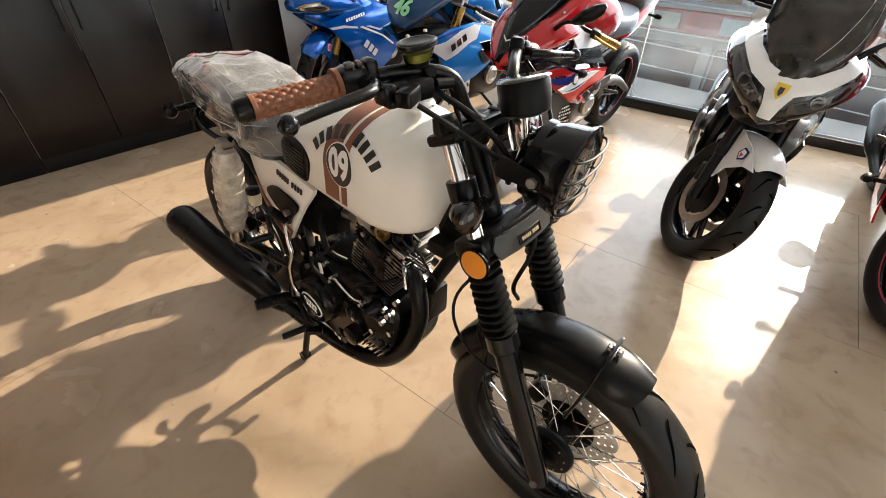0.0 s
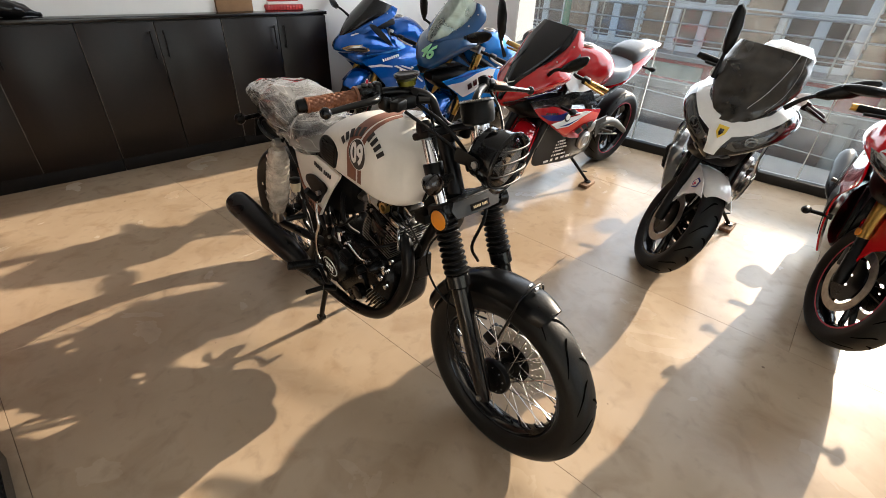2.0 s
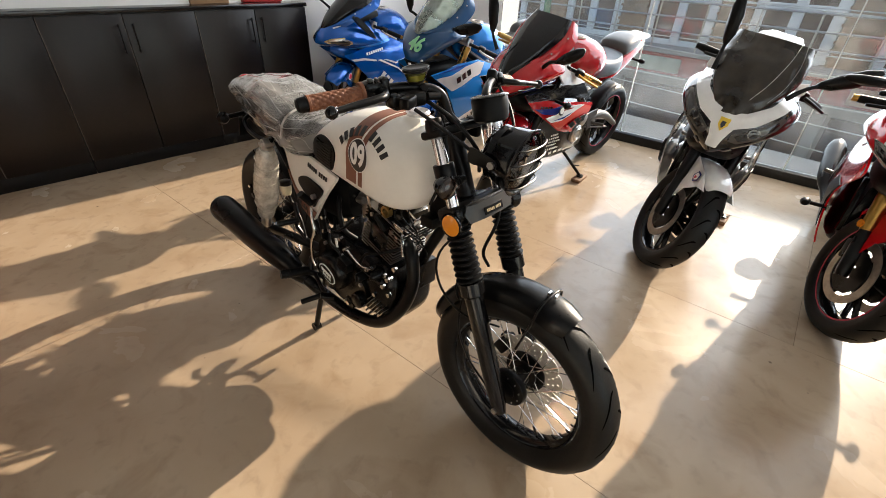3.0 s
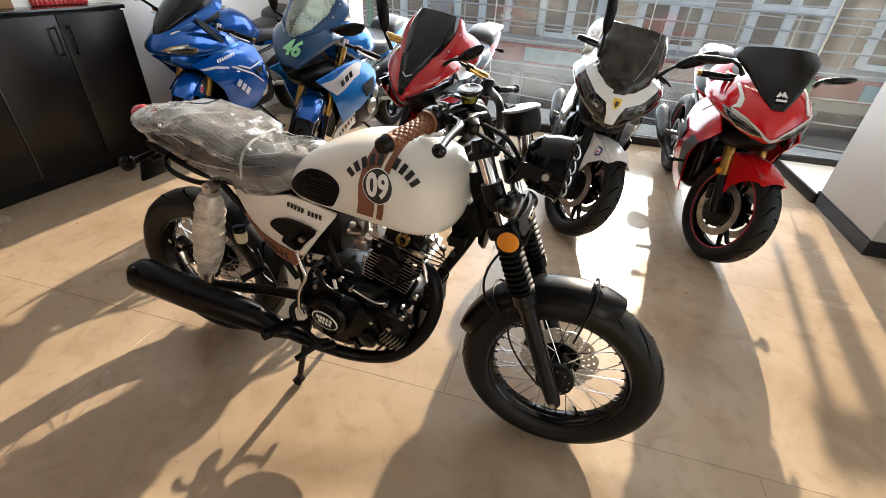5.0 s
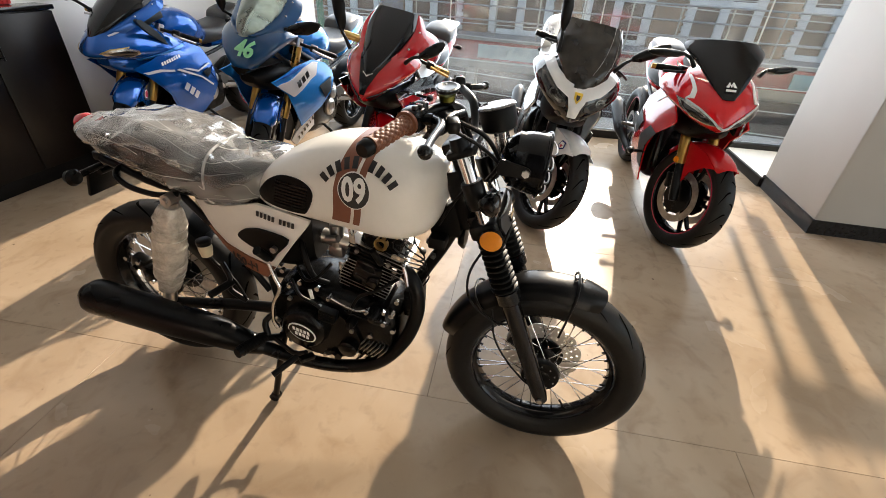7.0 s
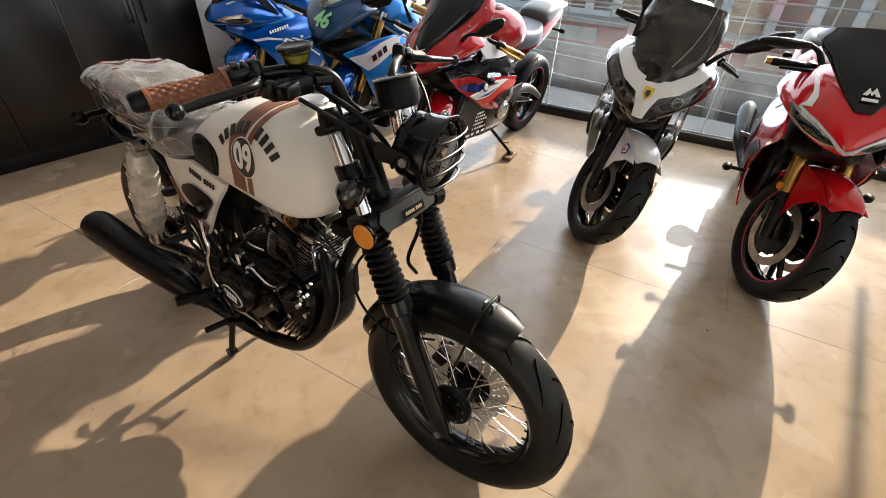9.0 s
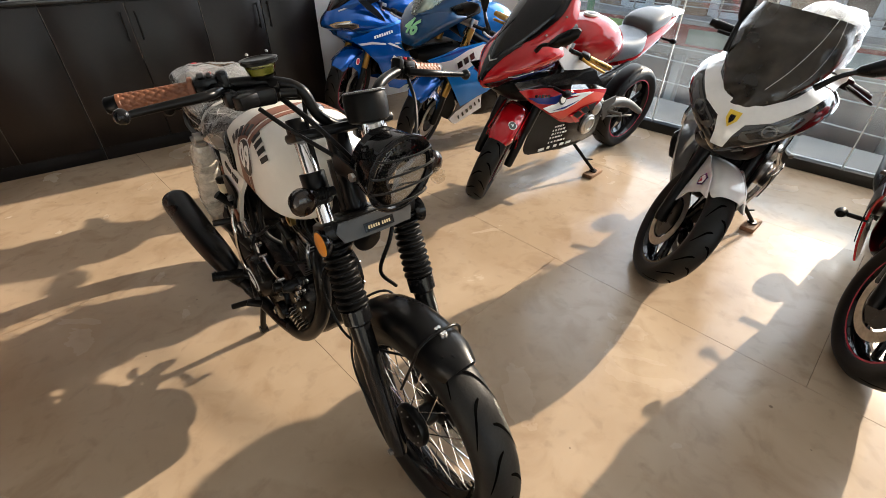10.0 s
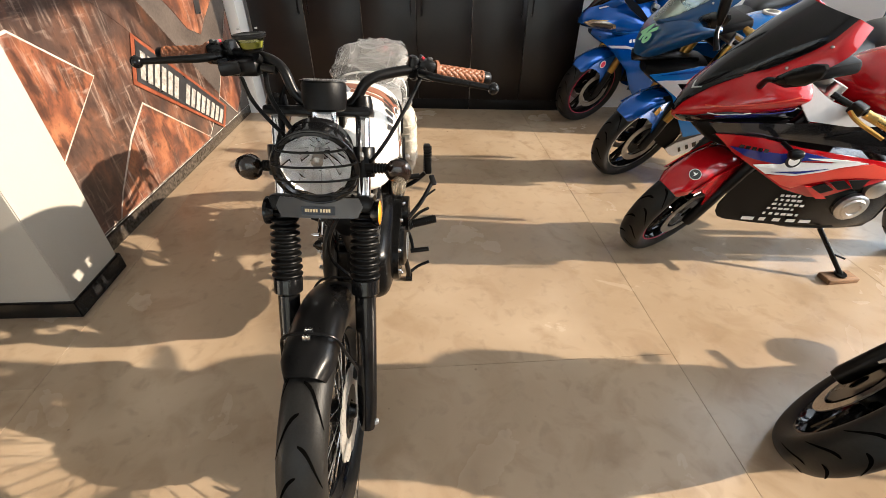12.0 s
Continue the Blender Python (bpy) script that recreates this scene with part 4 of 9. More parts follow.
# instrument, bars, levers
MT = Matrix.Translation((-0.240, 0.024, 1.091)) @ Matrix.Rotation(radians(-16), 4, "Y")
meter = part("speedometer", turned([(-0.034, 0.0001), (-0.034, 0.036), (-0.029, 0.043), (-0.008, 0.046), (0.018, 0.046), (0.024, 0.044), (0.026, 0.038)], 36, "Z"), M["matte"], R, "round black speedometer pod", MT)
part("dial", turned([(0.02, 0.04), (0.021, 0.0001)], 30, "Z"), M["gloss"], meter, "", MT)
part("film_cap", turned([(0.0255, 0.049), (0.028, 0.047), (0.03, 0.042), (0.029, 0.0001)], 30, "Z"), M["wrap"], meter, "torn protective film", MT)
part("bracket", joined(box((0.03, 0.05, 0.06), (0.0, 0, -0.060), 0.006), rod((0.012, -0.02, -0.11), (0.012, -0.02, -0.03), 0.006), rod((0.012, 0.02, -0.11), (0.012, 0.02, -0.03), 0.006)), M["chrome"], meter, "", MT)
BC = Vector((-0.300, 0.010, 1.03))
ends = {-1: Vector((-0.420, -0.384, 1.118)), 1: Vector((-0.435, 0.374, 1.081))}
barline = [ends[-1], Vector((-0.378, -0.22, 1.135)), Vector((-0.345, -0.135, 1.138)), Vector((-0.316, -0.080, 1.122)), Vector((-0.304, -0.052, 1.065)), BC + Vector((0, 0, 0.002)), Vector((-0.304, 0.070, 1.055)), Vector((-0.318, 0.104, 1.098)), Vector((-0.35, 0.158, 1.110)), Vector((-0.388, 0.235, 1.108)), ends[1]]
hb = part("handlebar", tube(barline, 0.0115, 14, 6), M["black"], R, "black tubular handlebar")
for dy in (-0.03, 0.03):
    part("bar_clamp", box((0.045, 0.022, 0.05), tuple(BC + Vector((0, dy, -0.005))), 0.007), M["black"], hb)


def leather_grip(length=0.115):
    """A grip with raised lozenges and a flange, along +x."""
    bm, rows = bmesh.new(), []
    nu, nv = 72, 48
    for i in range(nu + 1):
        x = length * i / nu
        row = []
        for k in range(nv):
            a = 2 * math.pi * k / nv
            u, v = x / 0.0165, 8 * a / (2 * math.pi)
            d = max(abs(math.sin(math.pi * (u + v) / 1.0)), 0) * max(abs(math.sin(math.pi * (u - v) / 1.0)), 0)
            r = 0.0148 + 0.0026 * min(1, 1.6 * d) if 0.006 < x < length - 0.006 else 0.0178
            row.append(bm.verts.new((x, r * math.cos(a), r * math.sin(a))))
        rows.append(row)
    grid_faces(bm, rows, close_v=True, cap=True)
    return joined(bm, turned([(-0.002, 0.012), (-0.002, 0.024), (0.005, 0.024), (0.007, 0.012)], 24, "X", (length, 0, 0)))


for side in (-1, 1):
    e = ends[side]
    inner = barline[1] if side < 0 else barline[-2]
    way = (inner - e).normalized()
    gm = Matrix.Translation(e) @ way.to_track_quat("X", "Z").to_matrix().to_4x4()
    g = part("grip", leather_grip(0.122), M["grip"], hb, "brown quilted rubber grip", gm @ Matrix.Translation((0.006, 0, 0)))
    part("bar_end", turned([(-0.016, 0.0001), (-0.016, 0.012), (-0.012, 0.0155), (0.004, 0.0165), (0.008, 0.012)], 20, "X"), M["black"], hb, "", gm)
    hs = part("switch_housing", joined(box((0.045, 0.042, 0.046), (0.155, 0, 0), 0.01), box((0.022, 0.03, 0.05), (0.186, 0, 0.002), 0.008)), M["black"], hb, "black switch housing", gm)
    part("switch", joined(box((0.012, 0.01, 0.008), (0.15, 0.008 * side, 0.026), 0.002), box((0.008, 0.012, 0.008), (0.165, -0.01, 0.025), 0.002)), M["grey_plate"], hs, "", gm)
    part("stop_switch", box((0.007, 0.009, 0.006), (0.166, 0.006 * side, 0.026), 0.002), M["red_lens"], hs, "small red switch", gm)
    fwd = (gm.to_3x3().inverted() @ Vector((1, 0, 0)))
    fwd = Vector((0, fwd.y, fwd.z)).normalized()
    L0 = Vector((0.175, 0, 0)) + fwd * 0.03
    L1 = Vector((0.15, 0, 0)) + fwd * 0.066 + Vector((0, 0, 0.004))
    L2 = Vector((0.08, 0, 0)) + fwd * 0.085 + Vector((0, 0, 0.006))
    L3 = Vector((0.022, 0, 0)) + fwd * 0.104 + Vector((0, 0, 0.008))
    lv = part("lever", tube([L0, L1, L2, L3], [0.009, 0.009, 0.0075, 0.0065], 10, 5), M["black"], hb, "black lever with a ball end", gm)
    part("lever_ball", turned([(-0.013, 0.0001), (-0.0115, 0.0065), (-0.006, 0.012), (0, 0.0135), (0.006, 0.012), (0.0115, 0.0065), (0.013, 0.0001)], 18, "X"), M["gloss"], lv, "", gm @ Matrix.Translation(L3))
    part("lever_perch", joined(rod((0.16, 0, 0), tuple(Vector((0.172, 0, 0)) + fwd * 0.034), 0.012), turned([(-0.014, 0.0001), (-0.014, 0.017), (0.014, 0.017), (0.014, 0.0001)], 18, "X", (0.172, 0, 0))), M["black"], lv, "", gm)
rs = Matrix.Translation((-0.335, -0.143, 1.166)) @ Matrix.Rotation(radians(5), 4, "X") @ Matrix.Scale(0.86, 4)
OV = rs @ Matrix.Diagonal((0.80, 1.15, 0.66, 1.0))
res = part("brake_reservoir", turned([(-0.030, 0.0001), (-0.030, 0.020), (-0.020, 0.023), (-0.017, 0.0001)], 28, "Z"), M["black"], R, "clear brake fluid cup with a black lid", OV)
part("lid", turned([(0.017, 0.0001), (0.017, 0.033), (0.020, 0.036), (0.030, 0.0365), (0.033, 0.034), (0.034, 0.028), (0.032, 0.026), (0.032, 0.0001)], 32, "Z"), M["black"], res, "black screw lid with a raised rim", OV)
part("lid_ring", turned([(0.029, 0.0362), (0.029, 0.0372), (0.0315, 0.0372), (0.0315, 0.0352)], 32, "Z", closed=True), M["gloss"], res, "thin glossy ring", OV)
part("fluid", turned([(-0.017, 0.0001), (-0.017, 0.022), (0.006, 0.0265), (0.006, 0.0001)], 28, "Z"), mat("brake_fluid", (0.30, 0.30, 0.09), 0.15, vary=0.1, coat=0.6), res, "pale yellow fluid", OV)
part("cup", turned([(-0.020, 0.024), (0.017, 0.0315)], 28, "Z"), glass("cup_plastic", tint=(0.9, 0.9, 0.62), clear=0.9, gloss=0.5), res, "clear plastic cup", OV)
for y in (-0.022, 0.022):
    part("bolt", bolt((0, y, 0.033), 0.0035, 0.002, "Z"), M["steel"], res, "", rs)
part("master_cylinder", joined(box((0.045, 0.10, 0.04), (0.0, -0.035, -0.055), 0.010, rot=(0, 0, -14)), box((0.036, 0.03, 0.036), (-0.004, -0.082, -0.048), 0.008), rod((0.02, 0.02, -0.055), (0.03, 0.055, -0.06), 0.011, 12), box((0.03, 0.05, 0.03), (0.03, -0.06, -0.05), 0.006, rot=(0, 0, 20))), M["black"], res, "black brake master cylinder", rs)
part("neck", rod((0.02, 0.01, -0.028), (0.0, 0.02, -0.05), 0.011, 12), M["black"], res, "", rs)
for pts, rr, nm in (
        ([(-0.31, -0.17, 1.10), (-0.255, -0.13, 1.06), (-0.215, -0.05, 0.99), (-0.235, 0.0, 0.93)], 0.0045, "cable"),
        ([(-0.32, -0.12, 1.11), (-0.25, -0.09, 1.07), (-0.22, -0.03, 0.99), (-0.25, 0.02, 0.92)], 0.0055, "cable"),
        ([(-0.36, 0.22, 1.095), (-0.29, 0.19, 1.05), (-0.235, 0.14, 0.98), (-0.26, 0.08, 0.90)], 0.0045, "cable"),
        ([(-0.33, -0.07, 1.11), (-0.285, -0.09, 1.04), (-0.275, -0.085, 0.96), (-0.32, -0.06, 0.88), (-0.36, -0.05, 0.80)], 0.0045, "cable"),
        ([(-0.21, 0.07, 0.87), (-0.17, 0.02, 0.80), (-0.19, 0.0, 0.70), (-0.20, 0.05, 0.62)], 0.005, "cable"),
        ([(-0.19, -0.06, 0.82), (-0.25, -0.12, 0.72), (-0.24, -0.125, 0.62), (-0.16, -0.11, 0.55), (-0.10, 0.0, 0.47)], 0.0035, "brake_hose"),
        ([(-0.18, -0.095, 0.58), (-0.16, -0.12, 0.50), (-0.11, -0.125, 0.42), (-0.05, -0.10, 0.33)], 0.003, "cable")):
    part(nm, tube(pts, rr, 8, 6), M["matte"], hb if nm == "cable" and pts[0][2] > 1 else R)
cal = Matrix.Translation(AX) @ Matrix.Rotation(radians(-62), 4, "Y")
hc = part("hub_cover", turned([(-0.060, 0.0001), (-0.060, 0.040), (-0.056, 0.058), (-0.046, 0.062), (-0.036, 0.060)], 32, "Y"), M["black"], R, "black round hub cover", Matrix.Translation(AX))
for k in range(10):
    a = 2 * math.pi * k / 10
    part("rivet", turned([(-0.0615, 0.0001), (-0.0612, 0.0022), (-0.056, 0.0024)], 8, "Y", (0.046 * math.sin(a), 0, 0.046 * math.cos(a))), M["steel"], hc, "", Matrix.Translation(AX))
part("brake_caliper", joined(box((0.05, 0.045, 0.045), (0, 0.05, 0.105), 0.008), box((0.03, 0.02, 0.07), (0, 0.078, 0.10), 0.006), rod((0.018, 0.03, 0.11), (0.018, 0.085, 0.11), 0.01)), M["black"], R, "black brake caliper", cal)

# frame and engine
fr = part("frame", joined(
    tube([(-0.30, 0.0, 0.84), (-0.345, 0, 0.72), (-0.42, 0, 0.575), (-0.455, 0, 0.47)], 0.018, 14, 3),
    tube([(-0.31, 0.0, 0.92), (-0.45, 0, 0.89), (-0.70, 0, 0.84), (-0.88, 0, 0.80)], 0.02, 12, 3),
    box((0.05, 0.10, 0.10), (-0.435, 0, 0.50), 0.008),
    *[tube([(-0.86, s * 0.07, 0.82), (-1.0, s * 0.085, 0.80), (-1.2, s * 0.09, 0.80), (-1.42, s * 0.07, 0.85)], 0.012, 10, 4) for s in (-1, 1)],
    *[tube([(-0.88, s * 0.075, 0.80), (-0.89, s * 0.085, 0.60), (-0.87, s * 0.085, 0.42), (-0.84, s * 0.09, 0.30)], 0.014, 10, 4) for s in (-1, 1)],
    *[tube([(-1.15, s * 0.09, 0.79), (-1.0, s * 0.09, 0.62), (-0.90, s * 0.09, 0.48)], 0.011, 10, 4) for s in (-1, 1)],
    rod((-0.28, 0, 0.79), (-0.335, 0, 0.95), 0.033, 20)), M["black"], R, "black tubular frame")
part("neck_gusset", joined(box((0.09, 0.05, 0.1), (-0.345, 0, 0.80), 0.01), box((0.05, 0.09, 0.035), (-0.36, -0.02, 0.745), 0.006)), M["matte"], R)
part("air_box", loft([sup(0.06, 0.60, 0.78, -0.98, 4, 16), sup(0.085, 0.57, 0.80, -0.93, 4, 16), sup(0.085, 0.57, 0.80, -0.80, 4, 16), sup(0.06, 0.60, 0.78, -0.74, 4, 16)], 2), M["matte"], R)

eng = part("engine", loft([sup(0.06, 0.36, 0.47, -0.885, 3.5, 24), sup(0.105, 0.30, 0.52, -0.86, 3.5, 24), sup(0.12, 0.275, 0.545, -0.76, 3.5, 24), sup(0.12, 0.265, 0.54, -0.62, 3.5, 24), sup(0.11, 0.275, 0.50, -0.50, 3.5, 24), sup(0.07, 0.33, 0.46, -0.462, 3.5, 24)], 3), M["engine"], R, "black air-cooled single-cylinder engine")
CY = Matrix.Translation((-0.592, 0, 0.515)) @ Matrix.Rotation(radians(17), 4, "Y")
part("cylinder", box((0.105, 0.11, 0.15), (0, 0, 0.075), 0.02), M["engine"], eng, "", CY)
for k in range(9):
    z = 0.022 + k * 0.0125
    w = 0.150 + 0.012 * math.sin(k * 0.5)
    fin = part("fin", box((w, 0.152, 0.0038), (0, 0, z), 0.0012, seg=1), M["engine"], eng, "", CY)
    long = 0.088 if k in (1, 2) else 0.036
    for sx in (-1, 1):
        part("fin_edge", box((long, 0.1545, 0.0022), (sx * (w / 2 + 0.001 - long / 2), 0, z + 0.0006), 0.0), M["alloy"], fin, "bright machined fin edge", CY)
part("name_panel", box((0.086, 0.160, 0.085), (0, 0, 0.092), 0.006), M["gloss"], eng, "", CY)
part("cylinder_head", joined(box((0.165, 0.15, 0.055), (0.008, 0, 0.158), 0.012), box((0.125, 0.125, 0.055), (0.006, 0, 0.203), 0.016), turned([(-0.072, 0.0001), (-0.07, 0.034), (0.07, 0.034), (0.072, 0.0001)], 22, "Y", (-0.005, 0, 0.195))), M["engine"], eng, "", CY)
for k in range(4):
    fin = part("fin", box((0.176, 0.16, 0.003), (0.008, 0, 0.137 + k * 0.014), 0.001, seg=1), M["engine"], eng, "", CY)
    part("fin_edge", box((0.060, 0.1615, 0.0018), (0.068, 0, 0.1372 + k * 0.014), 0.0), M["alloy"], fin, "bright machined fin edge", CY)
for x, y, z, ln, ang in ((-0.075, -0.078, 0.20, 0.06, 70), (0.078, -0.06, 0.175, 0.05, -60), (0.07, -0.078, 0.20, 0.04, 10), (-0.085, -0.06, 0.06, 0.05, 80)):
    part("bracket", box((ln, 0.004, 0.018), (x, y, z), 0.002, rot=(8, ang, 12)), M["chrome"], eng, "bright pressed bracket", CY)
part("brass_ring", turned([(-0.012, 0.012), (-0.012, 0.020), (0.004, 0.020), (0.004, 0.012)], 20, "Y", (0.012, -0.078, 0.225), closed=True), M["brass"], eng, "brass ring", CY)
part("hose_clamp", turned([(-0.006, 0.0235), (-0.006, 0.026), (0.006, 0.026), (0.006, 0.0235)], 20, "X", (-0.735, -0.01, 0.674), closed=True), M["chrome"], eng)
part("head_edge", box((0.158, 0.1555, 0.0022), (0, 0, 0.188), 0.0), M["alloy"], eng, "bright machined edge", CY)
part("header_clamp", tube([(-0.485, -0.04, 0.67), (-0.45, -0.075, 0.655), (-0.435, -0.085, 0.60)], 0.006, 8, 4), M["chrome"], eng)
for x, z in ((-0.50, 0.46), (-0.475, 0.50), (-0.47, 0.44), (-0.545, 0.40)):
    part("bolt", bolt((x, -0.115, z), 0.0085, 0.008), M["chrome"], eng)
# small fittings round the crankcase
part("relay_box", box((0.055, 0.03, 0.042), (-0.669, -0.145, 0.478), 0.004, rot=(0, 12, 0)), M["matte"], eng, "small black box with ribs")
for k in range(4):
    part("box_rib", box((0.045, 0.003, 0.003), (-0.669, -0.1615, 0.465 + 0.009 * k), 0.001, rot=(0, 12, 0)), M["black"], eng)
part("tag", box((0.012, 0.004, 0.034), (-0.722, -0.138, 0.54), 0.001, rot=(0, -8, 0)), M["decal_white"], eng, "small white tag")
part("oil_pipe", tube([(-0.66, -0.142, 0.545), (-0.62, -0.145, 0.531), (-0.575, -0.142, 0.515), (-0.542, -0.135, 0.522)], 0.0036, 10, 5), M["chrome"], eng, "bright steel oil pipe")
for x, z in ((-0.66, 0.545), (-0.542, 0.522)):
    part("banjo_bolt", joined(turned([(-0.148, 0.0001), (-0.148, 0.0070), (-0.130, 0.0070)], 14, "Y", (x, 0, z)), bolt((x, -0.151, z), 0.0055, 0.004)), M["chrome"], eng)
part("sensor_cone", turned([(-0.10, 0.024), (-0.125, 0.020), (-0.145, 0.010), (-0.148, 0.0001)], 20, "Y", (-0.530, 0, 0.492)), M["engine"], eng, "black metal cap")
for k in range(7):
    part("sump_fin", box((0.005, 0.115, 0.05), (-0.575 + k * 0.012, -0.07, 0.362 - 0.004 * k), 0.001, rot=(0, 38, 0), seg=1), M["engine"], eng)
    part("fin_edge", box((0.0022, 0.117, 0.05), (-0.576 + k * 0.012, -0.07, 0.3635 - 0.004 * k), 0.0, rot=(0, 38, 0)), M["steel"], eng)
part("mount_ear", joined(box((0.05, 0.02, 0.03), (-0.675, -0.125, 0.30), 0.008, rot=(0, 20, 0)), turned([(-0.14, 0.0001), (-0.14, 0.015), (-0.115, 0.017)], 16, "Y", (-0.668, 0, 0.305))), M["black"], eng)
part("bolt", bolt((-0.668, -0.143, 0.305), 0.009, 0.006), M["chrome"], eng)
for x, y, z in ((-0.464, -0.09, 0.539), (-0.504, -0.10, 0.497), (-0.474, -0.10, 0.500), (-0.79, -0.135, 0.56), (-0.815, -0.12, 0.60), (-0.755, -0.13, 0.575), (-0.70, -0.13, 0.565)):
    part("bolt", bolt((x, y - 0.004, z), 0.008, 0.008), M["chrome"], eng)
part("crank_filler", joined(turned([(-0.15, 0.0001), (-0.15, 0.014), (-0.14, 0.017), (-0.12, 0.017)], 12, "Y", (-0.60, 0, 0.455)), box((0.006, 0.006, 0.026), (-0.60, -0.151, 0.455), 0.001)), M["black"], eng)
for pts in (((-0.78, -0.10, 0.60), (-0.74, -0.125, 0.58), (-0.70, -0.125, 0.60), (-0.665, -0.10, 0.64)), ((-0.80, -0.11, 0.56), (-0.76, -0.14, 0.53), (-0.72, -0.14, 0.51), (-0.69, -0.14, 0.49)), ((-0.60, -0.14, 0.50), (-0.57, -0.13, 0.56), (-0.52, -0.11, 0.58), (-0.47, -0.06, 0.60))):
    part("hose", tube(pts, 0.0055, 8, 5), M["matte"], eng)
part("plug_cap", joined(rod((0.02, -0.07, 0.165), (0.03, -0.10, 0.175), 0.011), rod((0.03, -0.10, 0.175), (0.0, -0.115, 0.215), 0.009)), M["matte"], eng, "", CY)
part("fuel_tap", joined(box((0.03, 0.025, 0.022), (-0.505, -0.085, 0.775), 0.004), rod((-0.505, -0.085, 0.775), (-0.46, -0.095, 0.765), 0.007)), M["brass"], R, "brass fuel tap")
for s in (-1, 1):
    for dx, dz in ((0.05, 0.163), (-0.05, 0.163)):
        part("bolt", bolt((dx, s * 0.077, dz), 0.007, 0.006), M["steel"], eng, "", CY)


def side_case(outline, y0, y1, side, rounded=3):
    return plate(outline, lambda x, z: (x, side * y1, z), y1 - y0, 1, rounded)


rc = part("clutch_cover", joined(
    side_case([(-0.862, 0.42), (-0.845, 0.49), (-0.79, 0.515), (-0.72, 0.51), (-0.64, 0.47), (-0.59, 0.42), (-0.575, 0.36), (-0.60, 0.315), (-0.67, 0.285), (-0.77, 0.29), (-0.84, 0.34)], 0.10, 0.130, -1),
    turned([(-0.168, 0.0001), (-0.168, 0.060), (-0.164, 0.068), (-0.152, 0.075), (-0.125, 0.079)], 36, "Y", (-0.757, 0, 0.405)),
    turned([(-0.150, 0.0001), (-0.150, 0.024), (-0.146, 0.03), (-0.12, 0.032)], 24, "Y", (-0.615, 0, 0.345)),
    turned([(-0.142, 0.0001), (-0.142, 0.014), (-0.12, 0.016)], 18, "Y", (-0.655, 0, 0.30))), M["engine"], eng, "black clutch cover with an oval badge")
part("badge_ring", plate([(-0.752 + 0.046 * math.cos(a), 0.405 + 0.032 * math.sin(a)) for a in np.linspace(0, 2 * math.pi, 28, endpoint=False)], lambda x, z: (x, -0.1715, z - (x + 0.752) * 0.25), 0.003, 1), M["decal_white"], rc, "pale oval badge ring")
part("badge_face", plate([(-0.752 + 0.042 * math.cos(a), 0.405 + 0.028 * math.sin(a)) for a in np.linspace(0, 2 * math.pi, 28, endpoint=False)], lambda x, z: (x, -0.1730, z - (x + 0.752) * 0.25), 0.003, 1), M["gloss"], rc)
bar_row([(-0.776 + 0.0118 * k, 0.414, 0.0085, 0.013, 0) for k in range(5)] + [(-0.770 + 0.0122 * k, 0.397, 0.0085, 0.013, 0) for k in range(4)], lambda x, z: (x, -0.1738, z - (x + 0.752) * 0.25), 0.0006, M["decal_white"], rc, "white bars of lettering")
for x, z in ((-0.853, 0.40), (-0.80, 0.503), (-0.70, 0.495), (-0.60, 0.42), (-0.59, 0.335), (-0.70, 0.290), (-0.82, 0.325)):
    part("bolt", bolt((x, -0.133, z), 0.0075, 0.006), M["steel"], rc)
part("case_fins", joined(*[box((0.006, 0.10, 0.055), (-0.515 - k * 0.0125, -0.055, 0.285 + 0.012 * (k % 2)), 0.001, rot=(0, 35, 0), seg=1) for k in range(8)]), M["engine"], eng)
lc = part("magneto_cover", joined(
    side_case([(-0.86, 0.43), (-0.82, 0.51), (-0.70, 0.51), (-0.56, 0.47), (-0.53, 0.37), (-0.60, 0.29), (-0.76, 0.285), (-0.84, 0.34)], 0.10, 0.135, 1),
    turned([(0.12, 0.078), (0.15, 0.075), (0.158, 0.06), (0.16, 0.0001)], 32, "Y", (-0.66, 0, 0.40))), M["engine"], eng, "round black magneto cover")
for x, z in ((-0.845, 0.42), (-0.80, 0.50), (-0.68, 0.50), (-0.56, 0.45), (-0.545, 0.37), (-0.62, 0.30), (-0.76, 0.295)):
    part("bolt", bolt((x, 0.139, z), 0.0075, 0.006), M["chrome"], lc)
part("sprocket_cover", side_case([(-0.90, 0.45), (-0.86, 0.50), (-0.78, 0.49), (-0.765, 0.40), (-0.80, 0.34), (-0.88, 0.35)], 0.10, 0.158, 1), M["engine"], eng, "glossy black sprocket cover")
part("cover_ring", turned([(0.158, 0.05), (0.162, 0.05), (0.162, 0.044), (0.158, 0.044)], 28, "Y", (-0.66, 0, 0.40), closed=True), M["alloy"], lc, "bright ring")
carb = part("carburettor", joined(turned([(-0.03, 0.0001), (-0.03, 0.022), (0.05, 0.022), (0.052, 0.0001)], 18, "Z", (-0.685, -0.012, 0.675)), rod((-0.74, -0.01, 0.675), (-0.62, -0.005, 0.655), 0.024, 16), box((0.05, 0.045, 0.04), (-0.685, -0.012, 0.635), 0.008), rod((-0.70, -0.05, 0.69), (-0.66, -0.055, 0.70), 0.012)), M["steel"], R, "grey cast carburettor")
part("throttle_cable", tube([(-0.685, -0.012, 0.73), (-0.66, -0.02, 0.79), (-0.55, -0.03, 0.80), (-0.40, -0.03, 0.84)], 0.004, 8, 5), M["matte"], carb)
